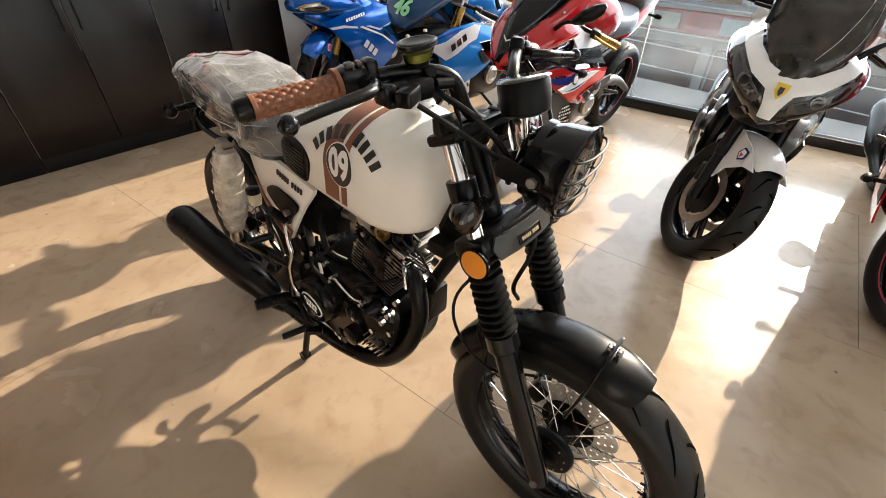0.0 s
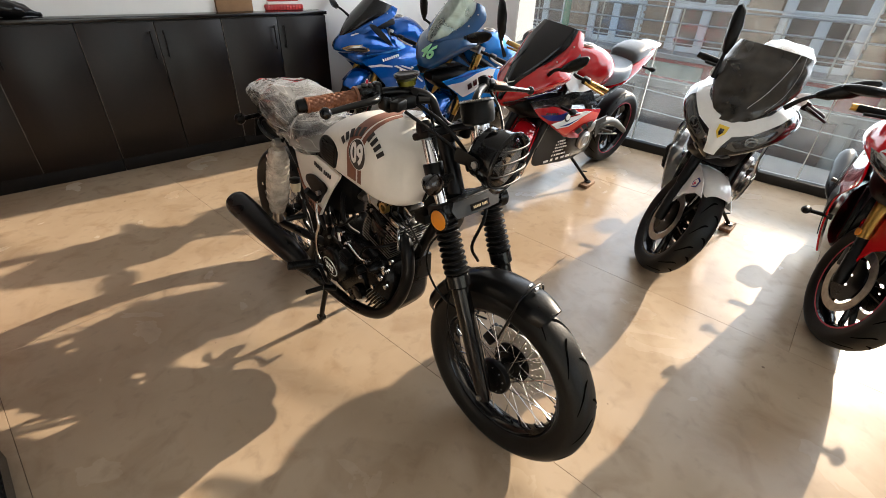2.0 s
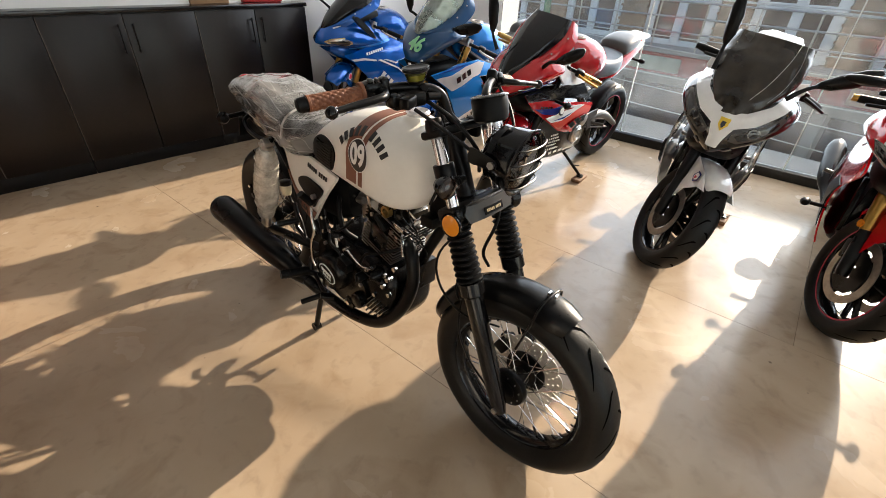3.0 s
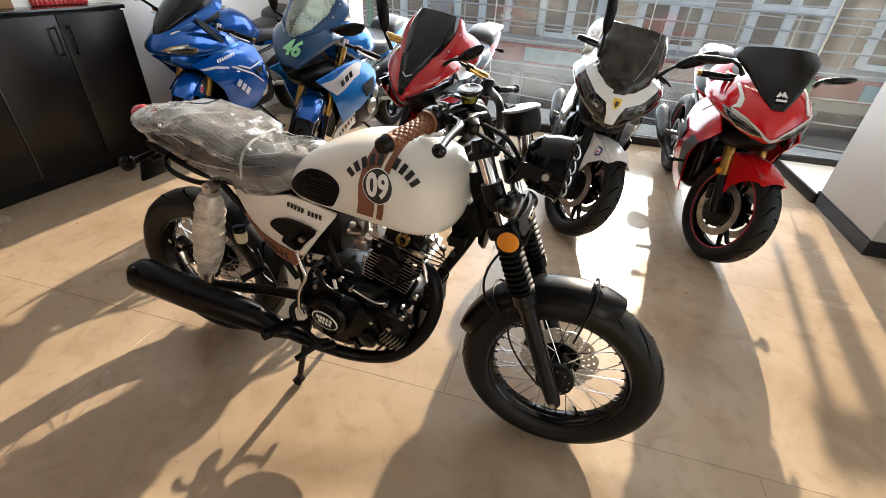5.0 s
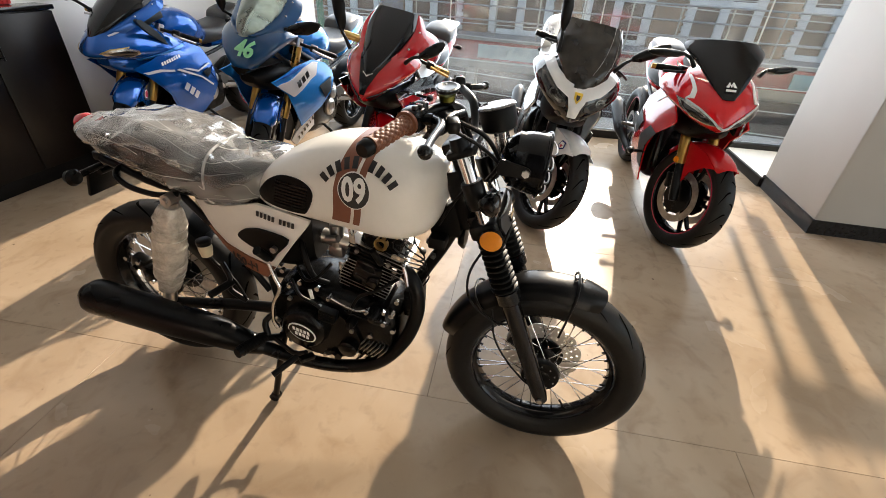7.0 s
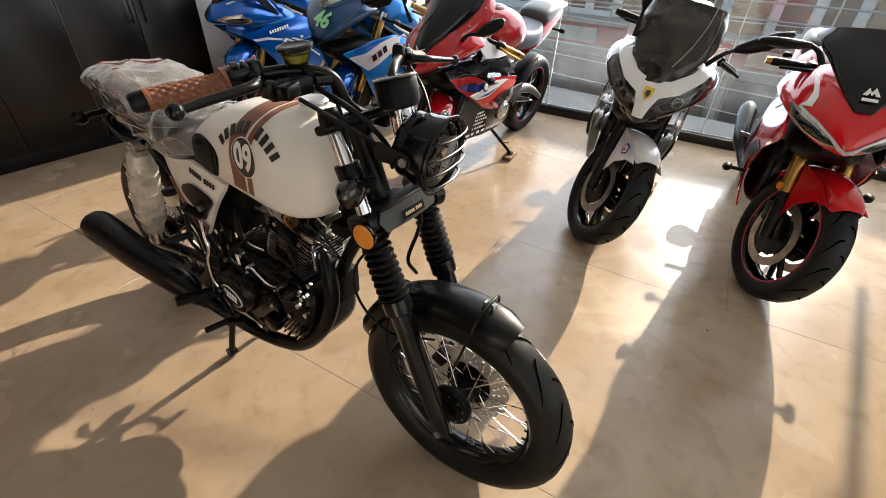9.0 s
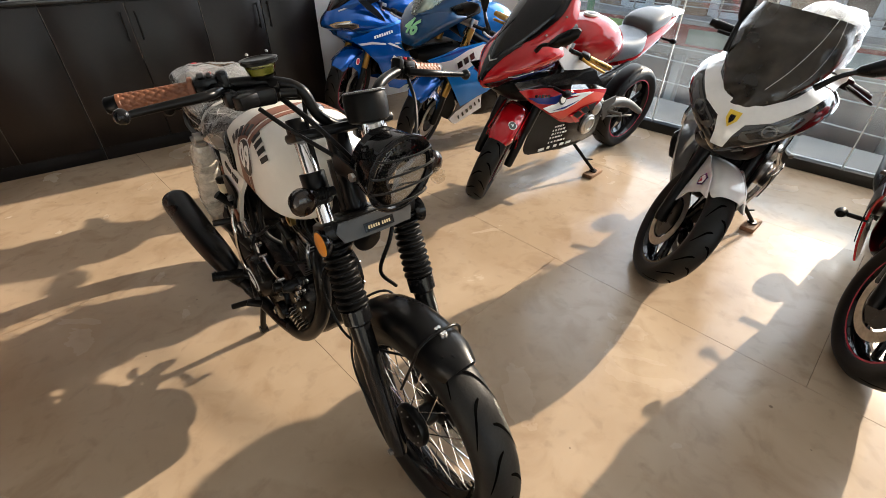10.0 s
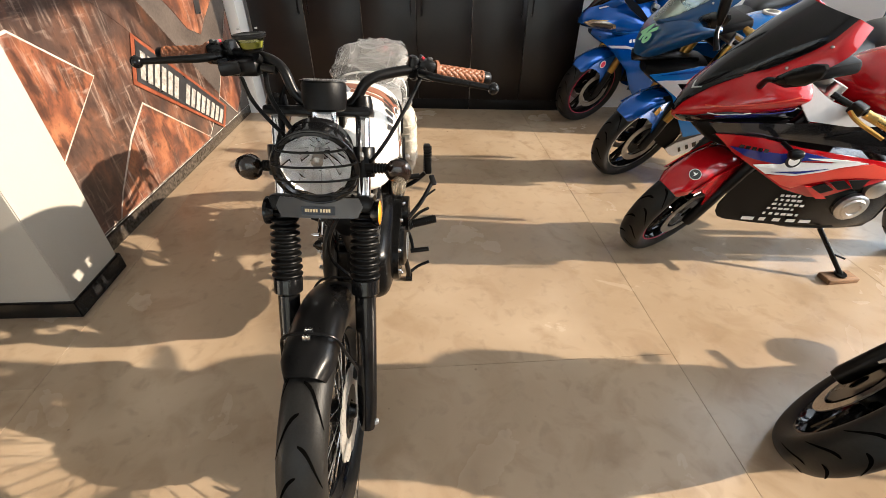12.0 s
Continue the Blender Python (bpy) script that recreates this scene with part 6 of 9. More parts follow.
def sport_bike(at, yaw, lean, steer, label, c):
    m = Matrix.Translation(at) @ Matrix.Rotation(radians(yaw), 4, "Z") @ Matrix.Rotation(radians(-lean), 4, "X")
    t = thing("sports_motorcycle", m, label, "motorcycle", "sports motorcycles along the window")
    wb, wr = c.get("wheelbase", 1.38), 0.30
    rake = radians(25)
    axis = Vector((-math.sin(rake), 0, math.cos(rake)))
    pivot = Vector((-0.06, 0, 0.30))
    S = Matrix.Translation(pivot) @ Matrix.Rotation(radians(steer), 4, axis) @ Matrix.Translation(-pivot)
    alloy_wheel(t, "front_wheel", S @ Matrix.Translation((0, 0, wr)), wr, 0.057, 0.218, c.get("stripe"), (1, -1), 5, c.get("disc", 0.14))
    alloy_wheel(t, "rear_wheel", Matrix.Translation((-wb, 0, wr + 0.005)), wr + 0.005, 0.073, 0.218, c.get("stripe"), (-1,), 5, 0.11)
    fg = part("front_mudguard", arc_guard(0.322, 0.072, -55, c.get("fender_front", 44), 0.05), c["fender"], t, "painted front mudguard", S @ Matrix.Translation((0, 0, wr)))
    if c.get("guard_emblem"):
        turn, y = c["guard_emblem"]
        em = S @ Matrix.Translation((0, 0, wr)) @ Matrix.Rotation(radians(turn), 4, "Y") @ Matrix.Translation((0, y, 0.3215)) @ Matrix.Rotation(radians(-16), 4, "X")
        for nm, r0, h, material, txt in (("emblem_rim", 0.024, 0.002, M["decal_white"], "pale emblem rim"), ("emblem", 0.0215, 0.0035, M["decal_black"], "round black emblem")):
            part(nm, turned([(0, r0), (h, r0), (h, 0.0001)], 24, "Z"), material, fg, txt, em)
        part("emblem_face", plate([(-0.014, 0), (0, 0.005), (0.014, 0), (0.004, 0.0), (0, -0.014), (-0.004, 0.0)], lambda x, z: (x, z, 0.0050), 0.001, 0), M["decal_white"], fg, "", em)
    for s in (-1, 1):
        part("mudguard_flank", plate([(0.16, 0.54), (0.05, 0.585), (-0.09, 0.60), (-0.15, 0.56), (-0.10, 0.47), (-0.035, 0.36), (-0.005, 0.36), (0.02, 0.46), (0.09, 0.52)], lambda x, z: (x, s * (0.079 + 0.02 * min(1, max(0, (0.6 - z) / 0.2))), z), 0.006, 2), c["fender"], fg, "", S)
        for i, (x, z, r, n, material, txt) in enumerate(c.get("fender_emblem", ())):
            ring = [(x + r * math.cos(a), z + r * math.sin(a)) for a in np.linspace(-math.pi / 2, 1.5 * math.pi, n, endpoint=False)]
            part("emblem", plate(ring, lambda x, z: (x, s * (0.087 + 0.0018 * i + 0.02 * min(1, max(0, (0.6 - z) / 0.2))), z), 0.002, 1), material, fg, txt, S)
        leg = part("fork_leg", turned([(-0.02, 0.0001), (-0.02, 0.022), (0.0, 0.026), (0.12, 0.026), (0.20, 0.022), (0.21, 0.019)], 18, "Z"), M["black"], t, "", S @ Matrix.Translation((0.02, s * 0.10, 0.30)) @ Matrix.Rotation(-rake, 4, "Y"))
        part("fork_tube", turned([(0.19, 0.025), (0.21, 0.0275), (0.66, 0.0275), (0.68, 0.02)], 18, "Z"), c.get("fork", M["gold"]), leg, "anodised fork tube", S @ Matrix.Translation((0.02, s * 0.10, 0.30)) @ Matrix.Rotation(-rake, 4, "Y"))
        part("brake_caliper", joined(box((0.05, 0.03, 0.085), (-0.095, s * 0.075, 0.36), 0.008, rot=(0, -20, 0)), rod((-0.08, s * 0.06, 0.33), (-0.08, s * 0.095, 0.33), 0.012)), M["black"], t, "", S)
        part("reflector", turned([(-0.004, 0.0001), (-0.004, 0.017), (0.004, 0.017), (0.006, 0.0001)], 18, "Y", (-0.075, s * 0.128, 0.49)), M["orange"], t, "round amber reflector", S) if c.get("reflector") else None
        bar_e, bar_i = Vector((-0.335, s * 0.335, c.get("bar_z", 0.90))), Vector((-0.245, s * 0.11, c.get("bar_z", 0.90) + 0.03))
        hb = part("handlebar", rod(bar_i, bar_e, 0.011, 12), M["black"], t, "", S)
        way = (bar_i - bar_e).normalized()
        part("grip", rod(bar_e, bar_e + way * 0.115, 0.0165, 14), c.get("grip", M["matte"]), hb, "gold-coloured bar grip" if c.get("grip") else "black rubber grip", S)
        part("bar_end", rod(bar_e - way * 0.022, bar_e, 0.014, 12), c.get("bar_end", M["black"]), hb, "", S)
        part("switch_housing", box((0.045, 0.05, 0.045), tuple(bar_e + way * 0.145), 0.01), M["black"], hb, "", S)
        part("lever", tube([bar_e + way * 0.15 + Vector((0.04, 0, 0)), bar_e + way * 0.10 + Vector((0.07, 0, 0)), bar_e + Vector((0.075, -s * 0.0, -0.005))], [0.008, 0.008, 0.007], 8, 4), c.get("lever", M["black"]), hb, "hand lever", S)
        part("wheel_arch_liner", plate([(0.02, 0.70), (-0.12, 0.66), (-0.24, 0.60), (-0.32, 0.45), (-0.30, 0.30), (-0.45, 0.30), (-0.5, 0.7), (-0.2, 0.78)], lambda x, z: (x, s * 0.10, z), 0.006, 1), M["matte"], t)
    part("radiator", box((0.04, 0.24, 0.27), (-0.36, 0, 0.47), 0.006, rot=(0, -12, 0)), M["engine"], t)
    nose = Body(c["nose"], c.get("nose_power", 2.3), c.get("nose_wide", 0.5), c.get("nose_low"))
    part("chin", loft([sup(0.05, 0.70, 0.75, 0.07, 3, 20), sup(0.105, 0.65, 0.77, 0.0, 3, 20), sup(0.135, 0.62, 0.79, -0.12, 3, 20), sup(0.14, 0.62, 0.79, -0.24, 3, 20)], 2), c.get("chin", M["matte"]), t, "lower nose")
    part("top_clamp", joined(box((0.07, 0.24, 0.022), (-0.275, 0, 0.925), 0.008, rot=(0, 22, 0)), rod((-0.26, 0.10, 0.90), (-0.28, 0.10, 0.955), 0.027, 16), rod((-0.26, -0.10, 0.90), (-0.28, -0.10, 0.955), 0.027, 16)), M["alloy"], t, "bright cast top clamp", S)
    nb = part("nose_fairing", nose.mesh(), c["nose_paint"], t, "pointed nose fairing")
    for i, (nm, outline, material, txt) in enumerate(c.get("nose_plates", ())):
        for s in (-1, 1):
            part(nm, plate(outline, nose.side(s, 0.005 + 0.0015 * i), 0.004, 4), material, nb, txt)
    for i, (nm, outline, material, txt) in enumerate(c.get("nose_front", ())):
        part(nm, plate(outline, nose.front(0.007 + 0.003 * i), 0.005, 4), material, nb, txt)
    for i, (nm, outline, material, txt) in enumerate(c.get("nose_pairs", ())):
        for s in (-1, 1):
            part(nm, plate([(s * y, z) for y, z in outline], nose.front(0.006 + 0.0025 * i), 0.005, 4), material, nb, txt)
    cock = part("cockpit", box((0.20, 0.26, 0.05), (-0.28, 0, 0.965), 0.015, rot=(0, 14, 0)), M["matte"], t)
    part("instrument", box((0.05, 0.15, 0.085), (-0.17, 0, 1.0), 0.012, rot=(0, -35, 0)), M["gloss"], t)
    sc = c["screen"]
    def screen_row(x, z, hw, bow, dip, k):
        return Vector((x - bow * (k / 4) ** 2, hw * math.sin(1.45 * k / 4) / math.sin(1.45), z - dip * (k / 4) ** 2))

    wind = part("windscreen", skin([[screen_row(*row, k) for k in range(-4, 5)] for row in sc["rows"]], 4, 2, thick=0.004), sc["material"], t, sc["label"])
    if sc.get("ears"):
        for s in (-1, 1):
            strip = [[screen_row(*row, 4 * s) + Vector((0.006, -s * 0.012, 0)), screen_row(*row, 4 * s) + Vector((-0.004, s * wide * 0.5, -0.002)), screen_row(*row, 4 * s) + Vector((-0.05, s * wide, -0.022))] for row, wide in zip(sc["rows"], sc["ear_width"])]
            part("screen_surround", skin(strip, 4, 3, thick=0.004), sc["ears"], wind, "painted strip along the screen")
            for q in (2, 3):
                part("bolt", bolt(tuple(strip[q][1] + Vector((0.006, 0, 0.002))), 0.005, 0.004, "X"), M["steel"], wind)
    if sc.get("film"):
        bm = skin([[screen_row(x + 0.02, z, hw + 0.02, bow, dip, k) for k in range(-4, 5)] for x, z, hw, bow, dip in sc["rows"]], 6, 3)
        for v in bm.verts:
            q = v.co * 11
            v.co += Vector((0.011, 0, 0.004)) * max(0.1, 1 - 2 * abs(noise.noise(q))) + Vector((0.006, 0, 0)) * max(0.1, 1 - 2 * abs(noise.noise(q * 1.6)))
        part("film_cover", bm, M["dark_film"], wind, "crumpled film clinging to the dark screen", smooth=80)
        for k0, k1, r in ((0.4, 2.0, 0.0011), (2.3, 2.6, 0.0006)):
            line = [screen_row(row[0] + 0.036, row[1] + 0.004, row[2] + 0.02, row[3], row[4], k0 + (k1 - k0) * i / 4) for i, row in enumerate(sc["rows"])]
            part("film_crease", tube(line[1:], r, 6, 5), M["fold_film"], wind, "bright crease in the film")

    # flanks
    def flank(s, lift=0.0):
        def place(x, z):
            k = min(1, max(0, (x + 1.02) / 1.0))
            bulge = 0.06 * math.sin(math.pi * min(1, max(0, (z - 0.12) / 0.75))) * math.sin(math.pi * k) ** 0.6
            return (x, s * (0.12 + 0.065 * k**0.8 * min(1, max(0.25, (z - 0.05) / 0.5)) + bulge + lift), z)
        return place

    full = c.get("flank", [(0.03, 0.73), (-0.12, 0.86), (-0.30, 0.90), (-0.42, 0.83), (-0.60, 0.74), (-0.66, 0.62), (-0.62, 0.53), (-0.72, 0.47), (-0.93, 0.40), (-1.00, 0.27), (-0.84, 0.19), (-0.55, 0.155), (-0.33, 0.20), (-0.29, 0.34), (-0.25, 0.50), (-0.17, 0.60), (-0.06, 0.665)])
    for s in (-1, 1):
        fl = part("side_fairing", plate(full, flank(s), 0.008, 4), c["flank_paint"], t, c.get("flank_label", "glossy painted side fairing"))
        for i, (nm, outline, material, txt) in enumerate(c.get("panels", ())):
            part(nm, plate(outline, flank(s, 0.005 + 0.0025 * i), 0.004, 4), material, fl, txt)
        for x, z, w, h, turn, n, gap, material in c.get("lettering", ()):
            cs, sn = math.cos(radians(turn)), math.sin(radians(turn))
            bar_row([(x - cs * gap * k, z - sn * gap * k, w, h, turn) for k in range(n)], flank(s, 0.026), 0.001, material, fl)
        for nm, outline, material, txt, low, high in c.get("shells", ()):
            # loose shells off the flank: half-width low at z 0.3, high at z 0.9
            if s < 0 and nm == "radiator_cover":
                continue
            edge = outline if s > 0 or nm != "belly" else [(min(x, -0.31 - 0.1 * abs(z - 0.4)), z) for x, z in outline]
            part(nm, plate(edge, lambda x, z: (x, s * (low + (high - low) * (z - 0.3) / 0.6), z), 0.007, 4), material, t, txt)
        for x, z, w, h, turn, n, gap, material in c.get("belly_lettering", ()):
            if s > 0:
                bar_row([(x - gap * k, z - gap * k * math.tan(radians(turn)), w * (0.72, 1.02, 0.62, 0.95, 0.5)[(3 * k + n + int(1000 * z)) % 5], h * 0.8, turn) for k in range(n)], lambda x, z: (x, 0.1545, z), 0.001, material, fl)
        if c.get("emblem"):
            x, z = c["emblem"]
            ring = lambda rr: [(x + rr * math.cos(a), z + rr * math.sin(a)) for a in np.linspace(0, 2 * math.pi, 20, endpoint=False)]
            part("emblem", plate(ring(0.03), flank(s, 0.026), 0.002, 1), M["decal_black"], fl, "round emblem")
            part("emblem_face", plate(ring(0.02), flank(s, 0.0285), 0.002, 1), M["decal_white"], fl)
        # mirrors
        mr = c.get("mirror_right", c["mirror"]) if s < 0 else c["mirror"]
        if "blade" in mr:
            part("mirror", plate(mr["blade"], lambda x, z: (x, s * (mr["y"] + 0.12 * (x - mr["blade"][0][0])), z), 0.022, 1, rounded=2), M["black"], t, "slim black mirror folded along the fairing")
            continue
        tip = Vector((mr["x"], s * mr["y"], mr["z"]))
        foot = Vector((mr.get("fx", -0.10), s * 0.16, mr.get("fz", 0.985)))
        st = part("mirror", tube([foot, foot.lerp(tip, 0.5) + Vector((0.01, 0, 0.012)), tip], [0.012, 0.009, 0.008], 10, 4), M["black"], t, "black mirror on a stalk")
        turnm = Matrix.Translation(tip) @ Euler((radians(s * mr.get("tilt", 15)), 0, radians(s * mr.get("sweep", 8)))).to_matrix().to_4x4()
        a, b = mr.get("size", (0.095, 0.045))
        flip = 1 if mr.get("upright") else s
        leaf = [(-1.0, -0.10), (-0.72, 0.46), (-0.05, 0.88), (0.70, 1.0), (1.22, 0.72), (1.30, 0.30), (1.02, -0.42), (0.40, -0.90), (-0.40, -0.80)]
        leaf = [(flip * p, q) for p, q in (leaf if flip > 0 else leaf[::-1])]
        shell = [[(x, rr * a * p, rr * b * q) for p, q in leaf] for x, rr in ((0.022, 0.12), (0.020, 0.55), (0.006, 0.96), (-0.004, 1.0), (-0.008, 0.93))]
        off = Matrix.Translation((0, s * a * 0.75, 0)) if not mr.get("upright") else Matrix.Translation((0, 0, a * 0.85)) @ Matrix.Rotation(radians(90), 4, "X")
        part("mirror_shell", skin(shell, 1, 1, closed=True, cap=True), M["black"], st, "", turnm @ off)
        part("mirror_glass", skin([[(-0.0085, rr * a * p, rr * b * q) for p, q in leaf] for rr in (0.9, 0.05)], 1, 1, closed=True, cap=True), M["chrome"], st, "", turnm @ off)
        if c.get("indicator"):
            ix, iz = c["indicator"]
            part("indicator", joined(rod((ix, s * 0.20, iz), (ix, s * 0.265, iz), 0.009), turned([(-0.03, 0.0001), (-0.026, 0.014), (0.0, 0.022), (0.02, 0.014), (0.024, 0.0001)], 14, "X", (ix, s * 0.285, iz))), M["matte"], t, "stalk indicator")

    # centre and tail
    tx, tz = c.get("tank_shift", (0, 0))
    tk = Body([(x + tx, zb, zt + tz, hw) for x, zb, zt, hw in [(-0.34, 0.80, 0.90, 0.07), (-0.38, 0.76, 0.955, 0.13), (-0.47, 0.72, 1.0, 0.165), (-0.57, 0.70, 1.008, 0.178), (-0.67, 0.70, 0.975, 0.160), (-0.77, 0.70, 0.90, 0.118), (-0.85, 0.71, 0.82, 0.075)]], 2.2, 0.62, 1.7)
    tb = part("fuel_tank", tk.mesh(), c["tank"], t, "painted fuel tank")
    part("filler_cap", turned([(0, 0.030), (0, 0.046), (0.010, 0.046), (0.013, 0.042), (0.012, 0.032), (0.009, 0.030)], 28, "Z", (-0.52 + tx, 0, 1.003 + tz), closed=True), M["disc"], tb, "bright filler ring")
    part("filler_lid", turned([(0, 0.031), (0.012, 0.029), (0.015, 0.022), (0.016, 0.0001)], 24, "Z", (-0.52 + tx, 0, 1.003 + tz)), M["cast"], tb)
    for nm, outline, material, txt in c.get("tank_plates", ()):
        for s in (-1, 1):
            part(nm, plate(outline, tk.side(s, 0.003), 0.002, 2), material, tb, txt)
    TS = Matrix.Translation((c.get("tail_shift", 0.0), 0, c.get("tail_lift", 0.0)))
    part("rider_seat", loft([sup(0.07, 0.72, 0.83, -0.72, 3, 24), sup(0.105, 0.72, 0.86, -0.78, 3, 24), sup(0.14, 0.73, 0.862, -0.90, 3, 24), sup(0.145, 0.75, 0.875, -1.00, 3, 24), sup(0.11, 0.77, 0.90, -1.07, 3, 24)], 3), c.get("seat", M["seat"]), t, c.get("seat_label", "black rider seat"), TS)
    tl = Body([(-0.86, 0.69, 0.76, 0.09), (-0.98, 0.70, 0.81, 0.125), (-1.10, 0.74, 0.875, 0.13), (-1.25, 0.81, 0.92, 0.115), (-1.40, 0.875, 0.945, 0.085), (-1.50, 0.915, 0.95, 0.045)], 2.6)
    ta = part("tail_fairing", tl.mesh(), c["tail"], t, "upswept tail fairing", TS)
    part("pillion_pad", loft([sup(0.08, 0.85, 0.91, -1.06, 3, 20), sup(0.112, 0.85, 0.955, -1.10, 3, 20), sup(0.112, 0.88, 0.985, -1.22, 3, 20), sup(0.092, 0.91, 0.985, -1.32, 3, 20), sup(0.06, 0.925, 0.965, -1.37, 3, 20)], 3), c.get("pad", M["seat"]), ta, "pillion pad", TS)
    part("tail_lamp", box((0.02, 0.07, 0.025), (-1.502, 0, 0.93), 0.006), M["red_lens"], ta)
    tb2 = part("tail_bracket", tube([(-1.33, 0, 0.86), (-1.45, 0, 0.81), (-1.50, 0, 0.76)], [0.03, 0.022, 0.018], 8, 3), M["matte"], t)
    for s in (-1, 1):
        part("rear_indicator", joined(rod((-1.47, 0, 0.80), (-1.48, s * 0.10, 0.80), 0.008), turned([(-0.026, 0.0001), (-0.02, 0.013), (0.0, 0.018), (0.024, 0.012), (0.028, 0.0001)], 14, "Y", (-1.485, s * 0.12, 0.80))), M["matte"], tb2)
        part("subframe", tube([(-0.70, s * 0.12, 0.66), (-0.95, s * 0.11, 0.70), (-1.25, s * 0.09, 0.80)], 0.014, 10, 3), M["black"], t)
        part("main_frame", tube([(-0.28, s * 0.10, 0.86), (-0.50, s * 0.145, 0.74), (-0.72, s * 0.13, 0.58), (-0.80, s * 0.12, 0.40)], 0.026, 12, 3), c.get("frame", M["black"]), t)
        part("swing_arm", tube([(-0.78, s * 0.10, 0.40), (-1.0, s * 0.115, 0.39 + c.get("arch", 0)), (-1.2, s * 0.115, 0.345 + c.get("arch", 0)), (-wb - 0.04, s * 0.115, 0.305)], [0.032, 0.034, 0.028, 0.02], 12, 3), c.get("arm", M["alloy"]), t, "cast swing arm")
        part("foot_peg", joined(rod((-0.93, s * 0.14, 0.42), (-0.95, s * 0.23, 0.43), 0.011), plate([(-0.82, 0.50), (-0.97, 0.52), (-0.99, 0.42), (-0.90, 0.36)], lambda x, z: (x, s * 0.14, z), 0.008, 1)), M["cast"], t)
    en = part("engine", loft([sup(0.10, 0.26, 0.50, -0.90, 4, 20), sup(0.145, 0.22, 0.56, -0.84, 4, 20), sup(0.155, 0.21, 0.58, -0.62, 4, 20), sup(0.15, 0.22, 0.62, -0.46, 4, 20), sup(0.10, 0.26, 0.55, -0.42, 4, 20)], 2), M["engine"], t, "black engine with bright side covers")
    for s in (-1, 1):
        part("engine_cover", turned([(0.0, 0.068), (s * 0.02, 0.067), (s * 0.026, 0.06), (s * 0.027, 0.05), (s * 0.034, 0.045), (s * 0.036, 0.03), (s * 0.030, 0.026), (s * 0.031, 0.0001)], 28, "Y", (-0.685, s * 0.15, 0.393)), M["steel"], en, "round grey engine cover")
        part("engine_cover", turned([(0.0, 0.045), (s * 0.02, 0.043), (s * 0.026, 0.03), (s * 0.026, 0.0001)], 22, "Y", (-0.735, s * 0.15, 0.487)), M["steel"], en)
    part("chain", joined(*[tube([(-0.82, 0.075, 0.42 + d), (-1.1, 0.078, 0.36 + d), (-wb, 0.08, 0.305 + d)], 0.006, 6, 2) for d in (0.035, -0.035)]), M["steel"], t)
    part("hugger", arc_guard(0.325, 0.055, 0, 62, 0.02), M["matte"], t, "", Matrix.Translation((-wb, 0, wr)))
    ex = part("muffler", tube([(-0.85, -0.14, 0.25), (-1.0, -0.17, 0.30), (-1.1, -0.19, 0.35), (-1.35, -0.20, 0.45), (-1.42, -0.20, 0.48)], [0.025, 0.03, 0.05, 0.055, 0.035], 18, 3), M["black"], t, "black muffler")
    STANDS.append(m @ Vector(c["stand"]))
    part("side_stand", joined(rod((-0.66, 0.13, 0.24), c["stand"], 0.011, 12), turned([(-0.004, 0.0001), (-0.004, 0.026), (0.004, 0.026), (0.004, 0.0001)], 14, "Z", c["stand"]), tube([Vector((-0.66, 0.13, 0.24)).lerp(Vector(c["stand"]), 0.55), Vector((-0.66, 0.13, 0.24)).lerp(Vector(c["stand"]), 0.55) + Vector((-0.05, 0.03, -0.005))], 0.005, 8, 1)), M["black"], t, "black side stand")
    if c.get("number"):
        txt, size, y, z = c["number"]
        fp = nose.front(0.016)
        part("race_number", words(txt, size, lambda a, b: fp(y + a, z + b), bold=0.004, shear=0.25, depth=0.003), M["mint"], nb, "mint green racing number")
    for nm, bm, material, txt in c.get("extra", ()):
        part(nm, bm, material, t, txt)
    return t


SCREEN_A = [(0.125, 0.848, 0.022, 0.02, 0.0), (0.07, 0.925, 0.075, 0.06, 0.005), (0.0, 1.0, 0.115, 0.10, 0.01), (-0.09, 1.085, 0.14, 0.11, 0.015), (-0.19, 1.165, 0.125, 0.08, 0.02)]
EARS = (0.02, 0.05, 0.065, 0.055, 0.012)


def stand_at(bike_lean, down=0.03):
    """The stand's foot in the leaning bike's own frame, so that it meets the block on the floor."""
    y = 0.27
    return (-0.78, y * math.cos(radians(bike_lean)) - down * math.sin(radians(bike_lean)), y * math.sin(radians(bike_lean)) + down * math.cos(radians(bike_lean)) + 0.004)


